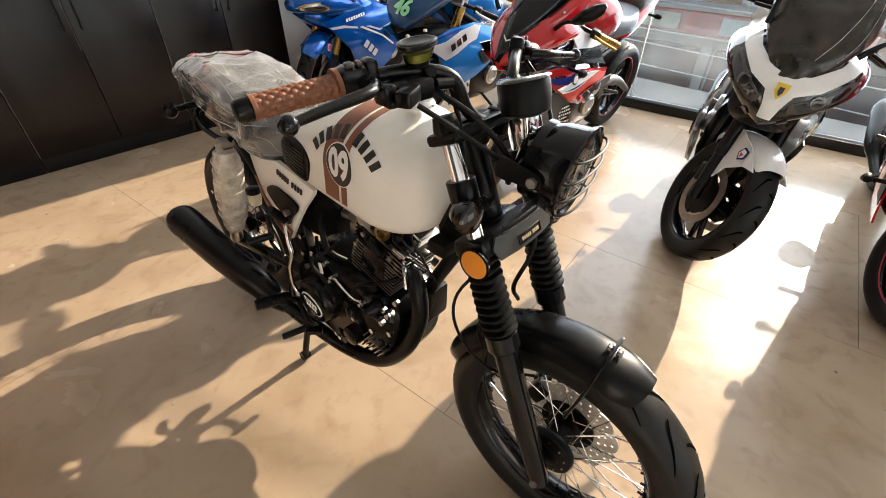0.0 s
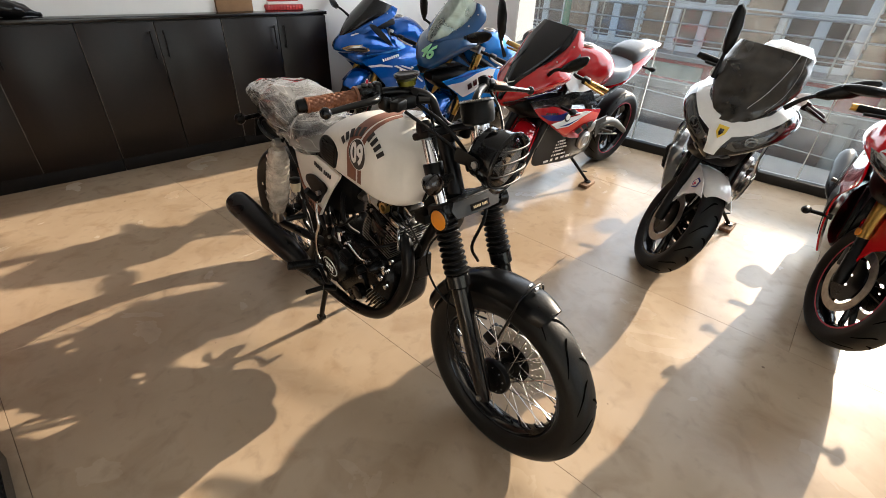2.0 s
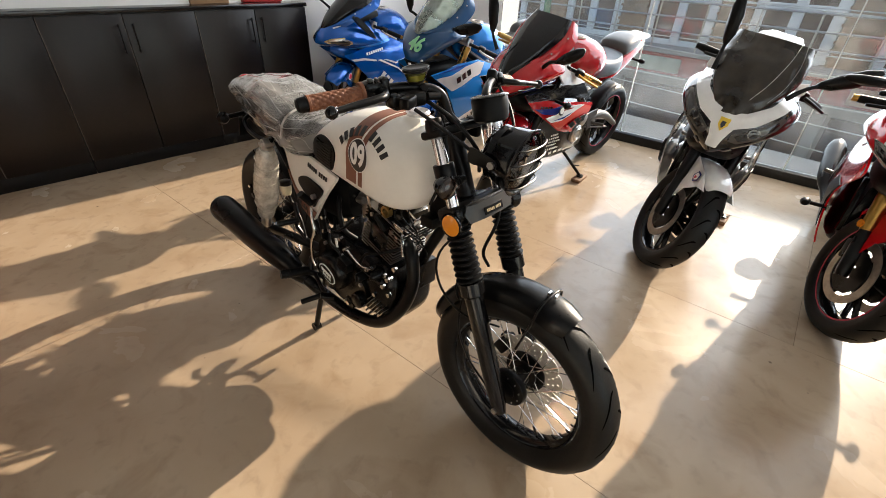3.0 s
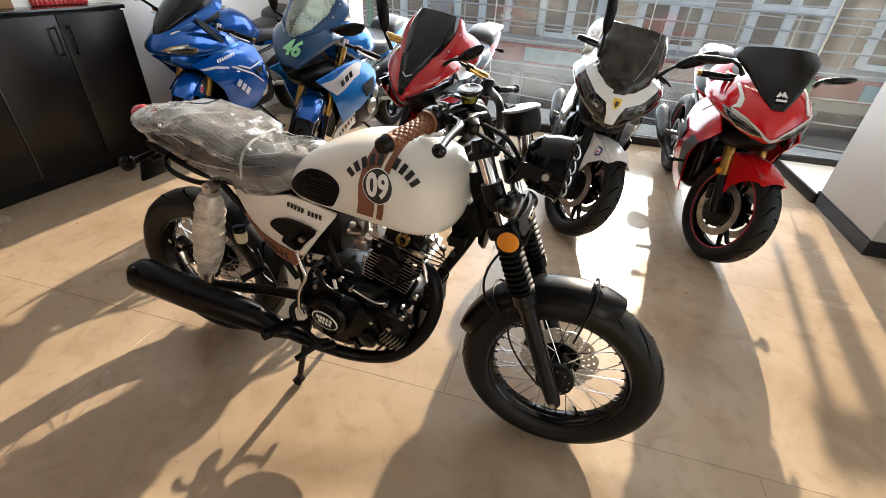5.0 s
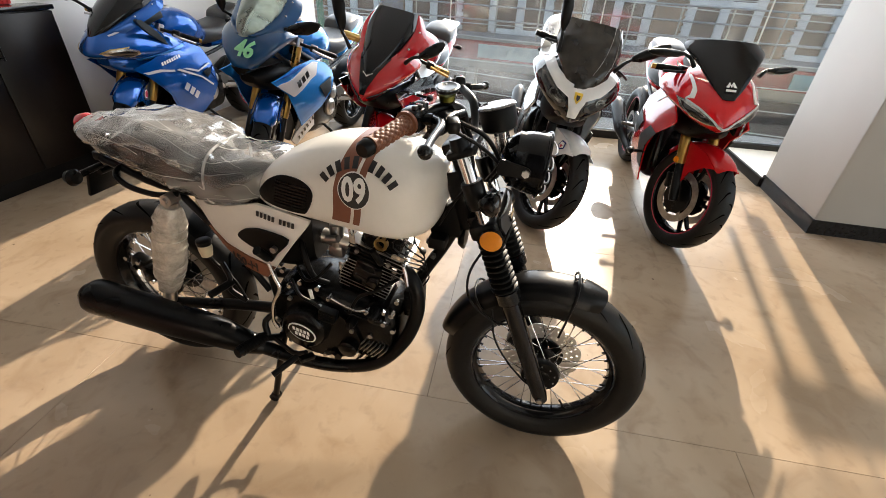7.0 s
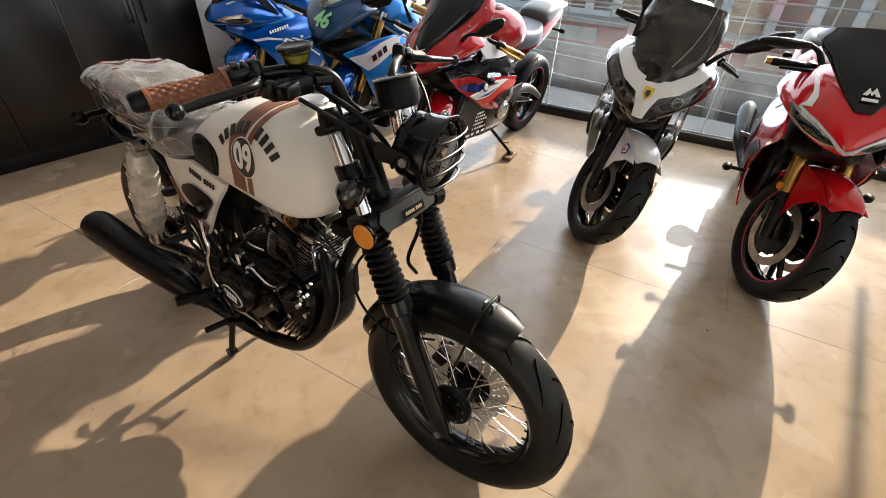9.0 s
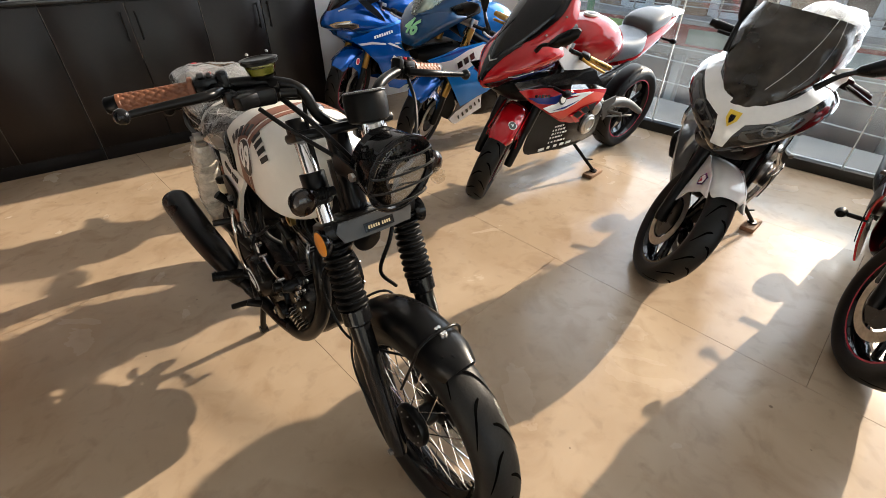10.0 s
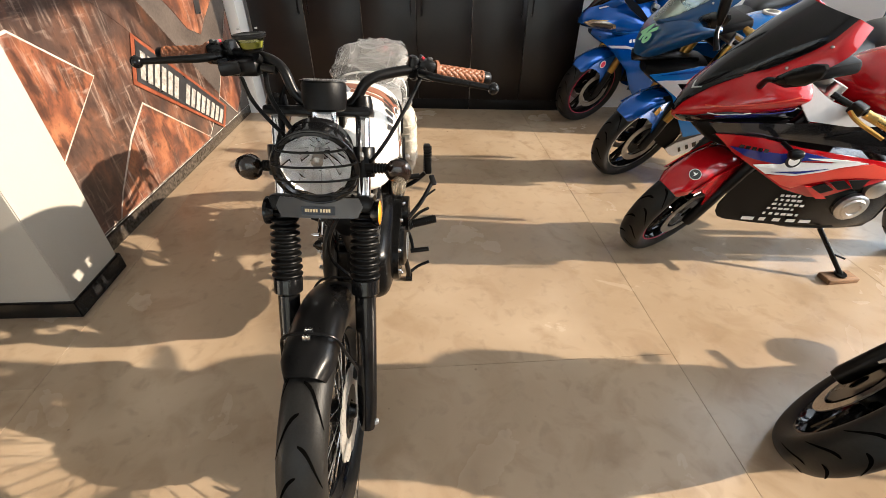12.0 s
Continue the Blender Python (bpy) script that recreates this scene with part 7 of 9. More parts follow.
sport_bike((1.535, 1.20, 0), 180, 7.5, 33, "red, white and navy sports motorcycle with a dark windscreen", dict(
    nose=[(0.165, 0.735, 0.775, 0.015), (0.13, 0.712, 0.835, 0.07), (0.05, 0.705, 0.92, 0.145), (-0.05, 0.715, 0.985, 0.19), (-0.14, 0.735, 1.0, 0.208), (-0.20, 0.76, 0.99, 0.205), (-0.215, 0.81, 0.97, 0.185)], nose_power=1.7, nose_wide=0.60, nose_low=1.3, tail_shift=-0.08, nose_paint=M["p_red"], fender=M["p_red"], flank_paint=M["p_red"], tank=M["p_red"], tail=M["p_red"], arm=M["cast"], fork=M["black"], stripe=M["rim_red"], lever=M["gold"], bar_end=M["gold"],
    screen=dict(rows=SCREEN_A, material=M["screen_dark"], label="tall dark tinted windscreen", ears=M["p_red"], ear_width=EARS),
    nose_front=[("nose_centre", [(-0.014, 0.762), (0.014, 0.762), (0.022, 0.80), (0.055, 0.88), (0.09, 0.94), (-0.09, 0.94), (-0.055, 0.88), (-0.022, 0.80)], M["screen_dark"], "black centre strip of the nose"), ("crest", [(-0.03, 0.872), (0, 0.858), (0.03, 0.872), (0.03, 0.867), (0, 0.851), (-0.03, 0.867)], M["alloy"], "thin silver crest line")],
    nose_pairs=[("headlamp", [(0.022, 0.748), (0.08, 0.775), (0.15, 0.825), (0.165, 0.815), (0.10, 0.76), (0.03, 0.728)], M["dark_lens"], "slanted smoked headlamp")],
    nose_plates=[("pinstripe", [(0.10, 0.828), (0.01, 0.862), (-0.165, 0.915), (-0.165, 0.910), (0.01, 0.857), (0.10, 0.824)], M["p_pink"], "thin orange line"), ("stripe", [(0.06, 0.792), (-0.06, 0.795), (-0.16, 0.800), (-0.205, 0.845), (-0.08, 0.822), (0.02, 0.812)], M["p_navy"], "navy stripe"), ("stripe", [(0.09, 0.800), (0.03, 0.812), (-0.05, 0.822), (0.02, 0.803)], M["decal_white"], "white streak")],
    flank=[(0.06, 0.748), (-0.12, 0.74), (-0.28, 0.705), (-0.47, 0.675), (-0.60, 0.652), (-0.735, 0.627), (-0.735, 0.605), (-0.70, 0.562), (-0.63, 0.535), (-0.563, 0.521), (-0.50, 0.488), (-0.473, 0.479), (-0.42, 0.482), (-0.363, 0.501), (-0.30, 0.52), (-0.256, 0.545), (-0.147, 0.609), (-0.033, 0.675)],
    panels=[("panel", [(-0.20, 0.585), (-0.30, 0.60), (-0.44, 0.625), (-0.60, 0.638), (-0.715, 0.605), (-0.69, 0.57), (-0.57, 0.58), (-0.46, 0.575), (-0.36, 0.55), (-0.32, 0.53), (-0.27, 0.545)], M["p_pink"], "salmon flank panel"),
            ("stripe", [(-0.008, 0.703), (-0.209, 0.683), (-0.30, 0.690), (-0.446, 0.660), (-0.314, 0.657), (-0.227, 0.638), (-0.128, 0.654), (-0.08, 0.666)], M["p_navy"], "navy streak"),
            ("stripe", [(-0.123, 0.632), (-0.238, 0.618), (-0.32, 0.634), (-0.30, 0.650), (-0.419, 0.648), (-0.47, 0.662), (-0.57, 0.645), (-0.46, 0.630), (-0.40, 0.612), (-0.297, 0.592), (-0.185, 0.597)], M["p_white"], "white torn streak"),
            ("stripe", [(-0.32, 0.668), (-0.42, 0.655), (-0.53, 0.655), (-0.41, 0.668)], M["p_white"], "thin white streak"),
            ("stripe", [(-0.20, 0.608), (-0.30, 0.604), (-0.42, 0.628), (-0.31, 0.615)], M["p_navy"], "thin navy streak"),
            ("flash", [(-0.36, 0.55), (-0.40, 0.547), (-0.485, 0.485), (-0.44, 0.486)], M["p_red2"], "bright red flash"),
            ("vent", [(-0.385, 0.548), (-0.43, 0.566), (-0.485, 0.535), (-0.44, 0.515)], M["matte"], "dark vent"), ("vent", [(-0.445, 0.572), (-0.50, 0.58), (-0.55, 0.545), (-0.50, 0.534)], M["matte"], "dark vent"), ("vent", [(-0.515, 0.582), (-0.60, 0.583), (-0.585, 0.54), (-0.56, 0.538)], M["matte"], "dark vent")],
    shells=[("belly", [(-0.164, 0.536), (-0.142, 0.48), (-0.136, 0.431), (-0.122, 0.38), (-0.128, 0.337), (-0.145, 0.312), (-0.177, 0.298), (-0.312, 0.279), (-0.50, 0.262), (-0.644, 0.252), (-0.70, 0.262), (-0.66, 0.30), (-0.60, 0.345), (-0.575, 0.40), (-0.56, 0.46), (-0.46, 0.52), (-0.331, 0.54), (-0.216, 0.575)], M["matte"], "black belly panel", 0.145, 0.155),
            ("upper_cowl", [(0.10, 0.792), (-0.24, 0.79), (-0.40, 0.797), (-0.523, 0.792), (-0.59, 0.75), (-0.627, 0.71), (-0.727, 0.641), (-0.60, 0.672), (-0.482, 0.692), (-0.269, 0.72), (0.045, 0.742)], M["p_dark"], "gloss dark upper cowl", 0.175, 0.175),
            ("cowl_flash", [(-0.36, 0.735), (-0.47, 0.765), (-0.56, 0.762), (-0.60, 0.728), (-0.64, 0.70), (-0.50, 0.71)], M["engine"], "grey cowl insert", 0.184, 0.178),
            # Gloss black panel; the sky it mirrors is painted on as silver.
            ("inner_panel", [(-0.15, 0.95), (-0.19, 0.88), (-0.247, 0.815), (-0.40, 0.797), (-0.55, 0.80), (-0.60, 0.812), (-0.52, 0.835), (-0.442, 0.857), (-0.36, 0.866), (-0.299, 0.886), (-0.25, 0.915), (-0.205, 0.945)], M["p_silver"], "bright silver inner panel beside the bars", 0.335, 0.175)],
    belly_lettering=[(-0.37, 0.441, 0.02, 0.015, 3, 4, 0.025, M["decal_white"]), (-0.355, 0.419, 0.02, 0.015, 4, 5, 0.026, M["decal_white"]), (-0.358, 0.395, 0.018, 0.015, 4, 6, 0.025, M["decal_white"]), (-0.345, 0.372, 0.022, 0.013, 4, 5, 0.027, M["decal_white"]), (-0.338, 0.343, 0.024, 0.016, 4, 6, 0.030, M["decal_white"]), (-0.28, 0.311, 0.055, 0.022, 3, 5, 0.066, M["decal_white"])],
    lettering=[(-0.04, 0.716, 0.017, 0.014, 8, 5, 0.024, M["p_dark"])],
    arch=0.07,
    emblem=(-0.254, 0.667), mirror=dict(x=-0.02, y=0.245, z=0.985, fx=-0.03, fz=0.93, tilt=30, sweep=25, size=(0.075, 0.034)), mirror_right=dict(x=-0.0, y=0.215, z=1.02, fx=0.0, fz=0.94, upright=True, size=(0.105, 0.042), tilt=-12), indicator=(-0.20, 0.725), stand=stand_at(7.5),
    seat=M["seat_sheen"], seat_label="black rider seat, its bluish sheen painted in", grip=M["brass"], tank_shift=(-0.12, 0.0), guard_emblem=(24, 0.034),
    extra=[("tail_stripe", box((0.15, 0.14, 0.03), (-1.525, 0, 0.958), 0.012, rot=(0, 4, 0)), M["p_white"], "white tail top")]))

sport_bike((1.60, 2.03, 0), 180, 6.5, 28, "petrol blue and silver race-style motorcycle with number forty-six", dict(
    nose=[(0.135, 0.757, 0.80, 0.025), (0.115, 0.755, 0.875, 0.095), (0.065, 0.762, 0.965, 0.16), (-0.01, 0.79, 1.025, 0.20), (-0.10, 0.83, 1.04, 0.215), (-0.18, 0.87, 1.02, 0.205), (-0.20, 0.89, 1.0, 0.19)], nose_power=2.0, nose_wide=0.70, nose_low=1.3,
    nose_paint=M["p_teal"], fender=M["p_blue"], flank_paint=M["p_sky"], tank=M["p_sky"], tail=M["p_sky"], fork=M["gold"], stripe=M["alloy"], lever=M["alloy"],
    screen=dict(rows=[(0.085, 0.965, 0.035, 0.015, -0.012), (0.055, 1.005, 0.095, 0.06, -0.012), (-0.01, 1.09, 0.130, 0.10, 0.0), (-0.085, 1.17, 0.140, 0.10, 0.01), (-0.15, 1.25, 0.115, 0.07, 0.03)], material=M["clear"], label="clear curved windscreen", ears=M["p_teal"], ear_width=(0.05, 0.085, 0.085, 0.07, 0.03)),
    nose_front=[("intake", [(-0.09, 0.745), (0.09, 0.745), (0.075, 0.80), (-0.075, 0.80)], M["matte"], "black intake"),
                ("lamp", [(0.05, 0.765), (0.085, 0.765), (0.085, 0.79), (0.05, 0.79)], M["lens"], ""), ("lamp", [(-0.085, 0.765), (-0.05, 0.765), (-0.05, 0.79), (-0.085, 0.79)], M["lens"], "")],
    nose_plates=[("stripe", [(-0.05, 0.74), (-0.30, 0.78), (-0.34, 0.84), (-0.12, 0.79)], M["p_sky"], "sky blue lower edge")],
    flank=[(0.09, 0.74), (0.0, 0.752), (-0.16, 0.792), (-0.38, 0.80), (-0.56, 0.75), (-0.66, 0.68), (-0.68, 0.62), (-0.62, 0.54), (-0.52, 0.49), (-0.443, 0.455), (-0.36, 0.435), (-0.286, 0.405), (-0.215, 0.38), (-0.196, 0.41), (-0.15, 0.48), (-0.106, 0.55), (-0.063, 0.63), (0.0, 0.68), (0.042, 0.705)],
    panels=[("panel", [(0.042, 0.709), (-0.063, 0.642), (-0.11, 0.612), (-0.20, 0.637), (-0.318, 0.685), (-0.40, 0.70), (-0.45, 0.775), (-0.378, 0.788), (-0.24, 0.768), (-0.10, 0.722)], M["p_silver"], "silver flash"),
            ("stripe", [(0.05, 0.738), (-0.16, 0.78), (-0.30, 0.788), (-0.16, 0.764)], M["p_blue"], "blue top edge"),
            ("vent", [(-0.42, 0.62), (-0.62, 0.65), (-0.60, 0.56), (-0.50, 0.52)], M["matte"], "dark vent")],
    shells=[("belly", [(-0.16, 0.272), (-0.20, 0.235), (-0.229, 0.222), (-0.50, 0.31), (-0.80, 0.33), (-0.90, 0.38), (-0.60, 0.47), (-0.48, 0.49), (-0.38, 0.46), (-0.285, 0.425), (-0.235, 0.38), (-0.215, 0.335)], M["cast"], "grey belly panel", 0.143, 0.153),
            ("belly_band", [(-0.162, 0.274), (-0.198, 0.238), (-0.229, 0.225), (-0.36, 0.268), (-0.50, 0.314), (-0.54, 0.40), (-0.46, 0.425), (-0.34, 0.372), (-0.218, 0.318)], M["p_white"], "white band along the belly", 0.147, 0.157),
            ("radiator_cover", [(-0.05, 0.60), (-0.084, 0.607), (-0.15, 0.53), (-0.195, 0.45), (-0.225, 0.37), (-0.205, 0.31), (-0.165, 0.268), (-0.12, 0.29), (-0.07, 0.335), (-0.065, 0.44)], M["matte"], "black radiator cover", 0.128, 0.138)],
    belly_lettering=[(-0.245, 0.276, 0.024, 0.04, -26, 6, 0.038, M["p_dark"])], fender_emblem=[(0.03, 0.555, 0.03, 4, M["gold"], "pale yellow sticker")],
    lettering=[(-0.15, 0.694, 0.04, 0.04, -20, 3, 0.055, M["p_dark"])],
    mirror=dict(x=-0.06, y=0.22, z=1.03, fz=1.0, tilt=12, size=(0.10, 0.040)), mirror_right=dict(x=-0.02, y=0.20, z=1.06, fz=1.0, upright=True, size=(0.085, 0.045), tilt=-8), indicator=None, stand=stand_at(6.5), pad=M["seat"], number=("46", 0.12, 0.02, 0.905)))

sport_bike((1.545, 3.06, 0), 181, 4, 30, "metallic royal blue sports motorcycle with a black windscreen", dict(
    nose=[(0.175, 0.772, 0.80, 0.015), (0.14, 0.755, 0.855, 0.085), (0.06, 0.73, 0.92, 0.145), (-0.05, 0.70, 0.975, 0.18), (-0.18, 0.67, 0.995, 0.195), (-0.32, 0.66, 0.96, 0.195), (-0.44, 0.67, 0.91, 0.185), (-0.50, 0.70, 0.86, 0.165)], nose_power=1.7, nose_wide=0.36, nose_low=1.7,
    nose_paint=M["p_blue"], fender=M["p_blue"], flank_paint=M["p_blue"], tank=M["p_blue"], tail=M["p_blue"], fork=M["gold"], stripe=M["rim_red"], lever=M["alloy"], bar_end=M["gold"], chin=M["p_blue"], frame=M["cast"],
    screen=dict(rows=[(0.125, 0.865, 0.022, 0.02, 0.0), (0.07, 0.935, 0.085, 0.06, 0.005), (0.0, 1.01, 0.13, 0.11, 0.01), (-0.09, 1.085, 0.155, 0.16, 0.02), (-0.19, 1.165, 0.14, 0.14, 0.05)], material=M["screen_dark"], label="black windscreen", ears=M["p_blue"], ear_width=EARS),
    nose_plates=[("lamp", [(0.150, 0.793), (0.11, 0.818), (0.02, 0.826), (-0.055, 0.803), (-0.065, 0.778), (0.0, 0.752), (0.10, 0.770)], M["lamp_in"], "narrow smoked headlamp"), ("lens", [(0.115, 0.792), (0.08, 0.804), (0.02, 0.808), (-0.04, 0.794), (-0.045, 0.780), (0.0, 0.764), (0.09, 0.780)], M["dark_lens"], ""),
                 ("led_strip", [(0.145, 0.800), (0.10, 0.822), (0.0, 0.832), (0.0, 0.826), (0.10, 0.815), (0.14, 0.795)], M["brass"], "pale amber light strip"),
                 ("line", [(0.06, 0.895), (-0.06, 0.935), (-0.20, 0.962), (-0.20, 0.956), (-0.06, 0.928), (0.06, 0.889)], M["p_silver"], "thin silver line"),
                 # Lighter blue strip paints the highlight along the upper crease.
                 ("crease", [(-0.06, 0.735), (-0.22, 0.765), (-0.44, 0.80), (-0.48, 0.785), (-0.24, 0.750), (-0.08, 0.722)], M["p_sky"], "light blue upper crease")],
    flank=[(0.03, 0.70), (-0.08, 0.722), (-0.27, 0.772), (-0.48, 0.80), (-0.62, 0.745), (-0.70, 0.62), (-0.655, 0.56), (-0.74, 0.45), (-0.66, 0.33), (-0.565, 0.27), (-0.45, 0.222), (-0.34, 0.26), (-0.277, 0.345), (-0.206, 0.49), (-0.06, 0.635)],
    panels=[("panel", [(-0.08, 0.64), (-0.285, 0.632), (-0.53, 0.522), (-0.70, 0.45), (-0.63, 0.34), (-0.555, 0.285), (-0.45, 0.24), (-0.36, 0.27), (-0.29, 0.352), (-0.22, 0.49)], M["p_blue"], "lower fairing panel"),
            ("stripe", [(-0.03, 0.664), (-0.16, 0.668), (-0.285, 0.645), (-0.285, 0.632), (-0.16, 0.650), (-0.06, 0.648)], M["p_silver"], "silver streak"),
            ("stripe", [(-0.30, 0.640), (-0.53, 0.545), (-0.66, 0.455), (-0.67, 0.467), (-0.53, 0.558), (-0.33, 0.645)], M["p_silver"], "silver panel edge"),
            ("stripe", [(-0.36, 0.640), (-0.50, 0.592), (-0.66, 0.625), (-0.64, 0.635), (-0.51, 0.604), (-0.40, 0.640)], M["p_silver"], "thin silver line"),
            ("vent", [(-0.55, 0.585), (-0.66, 0.60), (-0.64, 0.56), (-0.60, 0.53)], M["matte"], "dark vent")],
    lettering=[(-0.178, 0.704, 0.016, 0.022, -9, 8, 0.024, M["decal_white"]), (-0.345, 0.515, 0.042, 0.055, 40, 3, 0.060, M["p_silver"])],
    mirror=dict(y=0.225, blade=[(-0.05, 0.985), (-0.10, 0.985), (-0.22, 0.90), (-0.305, 0.808), (-0.24, 0.838), (-0.13, 0.91)]), mirror_right=dict(x=-0.02, y=0.23, z=1.06, tilt=8, size=(0.09, 0.034)), indicator=None, stand=stand_at(4),
    fender_emblem=[(0.03, 0.552, 0.028, 20, M["decal_white"], "round pale emblem"), (0.03, 0.552, 0.022, 20, M["rim_red"], "")]))

sport_bike((1.665, 0.11, 0), 188, 9.5, 30, "white and black sports motorcycle, windscreen wrapped in film", dict(
    nose=[(0.105, 0.705, 0.77, 0.02), (0.085, 0.69, 0.845, 0.08), (0.04, 0.69, 0.91, 0.165), (-0.03, 0.70, 0.965, 0.222), (-0.14, 0.72, 1.0, 0.250), (-0.26, 0.76, 0.985, 0.255), (-0.34, 0.79, 0.96, 0.24)], nose_power=2.0, nose_wide=0.58, nose_low=1.45,
    nose_paint=M["dark_lens"], fender=M["p_white"], flank_paint=M["p_white"], tank=M["p_white"], tail=M["p_white"], fork=M["black"], stripe=None, lever=M["black"], fender_front=30, fender_emblem=[(0.04, 0.548, 0.030, 5, M["p_navy"], "small shield emblem"), (0.04, 0.548, 0.021, 5, M["decal_white"], ""), (0.04, 0.543, 0.013, 3, M["rim_red"], "")],
    screen=dict(rows=[(0.045, 0.868, 0.05, 0.03, 0.0), (0.02, 0.94, 0.12, 0.08, -0.02), (-0.02, 1.01, 0.155, 0.11, -0.01), (-0.08, 1.10, 0.158, 0.11, 0.008), (-0.14, 1.17, 0.135, 0.08, 0.012)], material=M["screen_dark"], label="dark windscreen under crumpled film", film=True),
    nose_plates=[("chin", [(0.075, 0.735), (0.02, 0.715), (-0.10, 0.74), (-0.24, 0.80), (-0.26, 0.785), (-0.10, 0.722), (0.02, 0.702), (0.08, 0.715)], M["cast"], "grey lamp rim")],
    nose_front=[("nose_ridge", [(-0.024, 0.725), (0.024, 0.725), (0.032, 0.775), (0.05, 0.822), (0.12, 0.852), (0.19, 0.915), (0.228, 0.965), (0.220, 1.012), (0.182, 1.0), (0.135, 0.935), (0.065, 0.892), (0.0, 0.878), (-0.065, 0.892), (-0.135, 0.935), (-0.182, 1.0), (-0.220, 1.012), (-0.228, 0.965), (-0.19, 0.915), (-0.12, 0.852), (-0.05, 0.822), (-0.032, 0.775)], M["p_white"], "white centre of the nose"),
                ("shield", [(-0.020, 0.826), (0, 0.800), (0.020, 0.826), (0.022, 0.856), (-0.022, 0.856)], M["yellow"], "small yellow shield emblem"), ("shield_face", [(-0.009, 0.827), (0, 0.813), (0.009, 0.827), (0.009, 0.843), (-0.009, 0.843)], M["p_dark"], "")],
    nose_pairs=[("lamp_ring", [(0.052, 0.795), (0.10, 0.825), (0.155, 0.868), (0.195, 0.905), (0.215, 0.90), (0.20, 0.855), (0.155, 0.80), (0.09, 0.765), (0.055, 0.768)], M["cast"], "grey lamp surround"),
                ("lamp_glass", [(0.066, 0.795), (0.11, 0.822), (0.16, 0.858), (0.19, 0.888), (0.198, 0.882), (0.185, 0.848), (0.145, 0.806), (0.09, 0.778)], M["dark_lens"], "dark lamp glass"),
                ("lamp_eye", [(0.13 + 0.024 * math.cos(q), 0.823 + 0.024 * math.sin(q)) for q in np.linspace(0, 2 * math.pi, 16, endpoint=False)], M["lamp_dim"], "round lamp"),
                ("lamp_pupil", [(0.13 + 0.017 * math.cos(q), 0.823 + 0.017 * math.sin(q)) for q in np.linspace(0, 2 * math.pi, 16, endpoint=False)], M["dark_lens"], "")],
    flank=[(-0.08, 0.72), (-0.18, 0.80), (-0.32, 0.86), (-0.42, 0.81), (-0.58, 0.72), (-0.64, 0.62), (-0.60, 0.50), (-0.66, 0.38), (-0.62, 0.27), (-0.50, 0.21), (-0.40, 0.26), (-0.36, 0.38), (-0.30, 0.52), (-0.22, 0.62), (-0.14, 0.67)],
    panels=[("panel", [(-0.07, 0.73), (-0.18, 0.79), (-0.34, 0.85), (-0.56, 0.72), (-0.60, 0.60), (-0.42, 0.63), (-0.27, 0.60), (-0.17, 0.65)], M["p_dark"], "dark upper panel"),
            ("vent", [(-0.16, 0.60), (-0.30, 0.58), (-0.42, 0.50), (-0.36, 0.40), (-0.28, 0.44)], M["matte"], "deep black duct"),
            ("stripe", [(-0.20, 0.80), (-0.36, 0.84), (-0.50, 0.77), (-0.36, 0.81)], M["rim_red"], "red pinstripe"),
            ("vent", [(-0.50, 0.52), (-0.62, 0.50), (-0.70, 0.44), (-0.56, 0.42)], M["matte"], "dark vent")],
    mirror=dict(x=-0.10, y=0.24, z=1.05, fx=-0.06, fz=0.97, tilt=28, size=(0.10, 0.034)), mirror_right=dict(x=-0.07, y=0.17, z=1.10, fx=-0.04, fz=1.0, upright=True, size=(0.095, 0.032), tilt=-6), indicator=None, stand=stand_at(9.5), bar_z=0.98,
    extra=[("film_cover", film_over([(-0.85, 0.76, 0.84, 0.06), (-0.95, 0.74, 0.86, 0.13), (-1.1, 0.78, 0.97, 0.15), (-1.22, 0.84, 1.06, 0.15), (-1.36, 0.89, 1.075, 0.13), (-1.45, 0.91, 1.0, 0.06)], 0.01, 0.012, 9, 6, 48, 7.0), M["milky_wrap"], "white film over the seat")]))

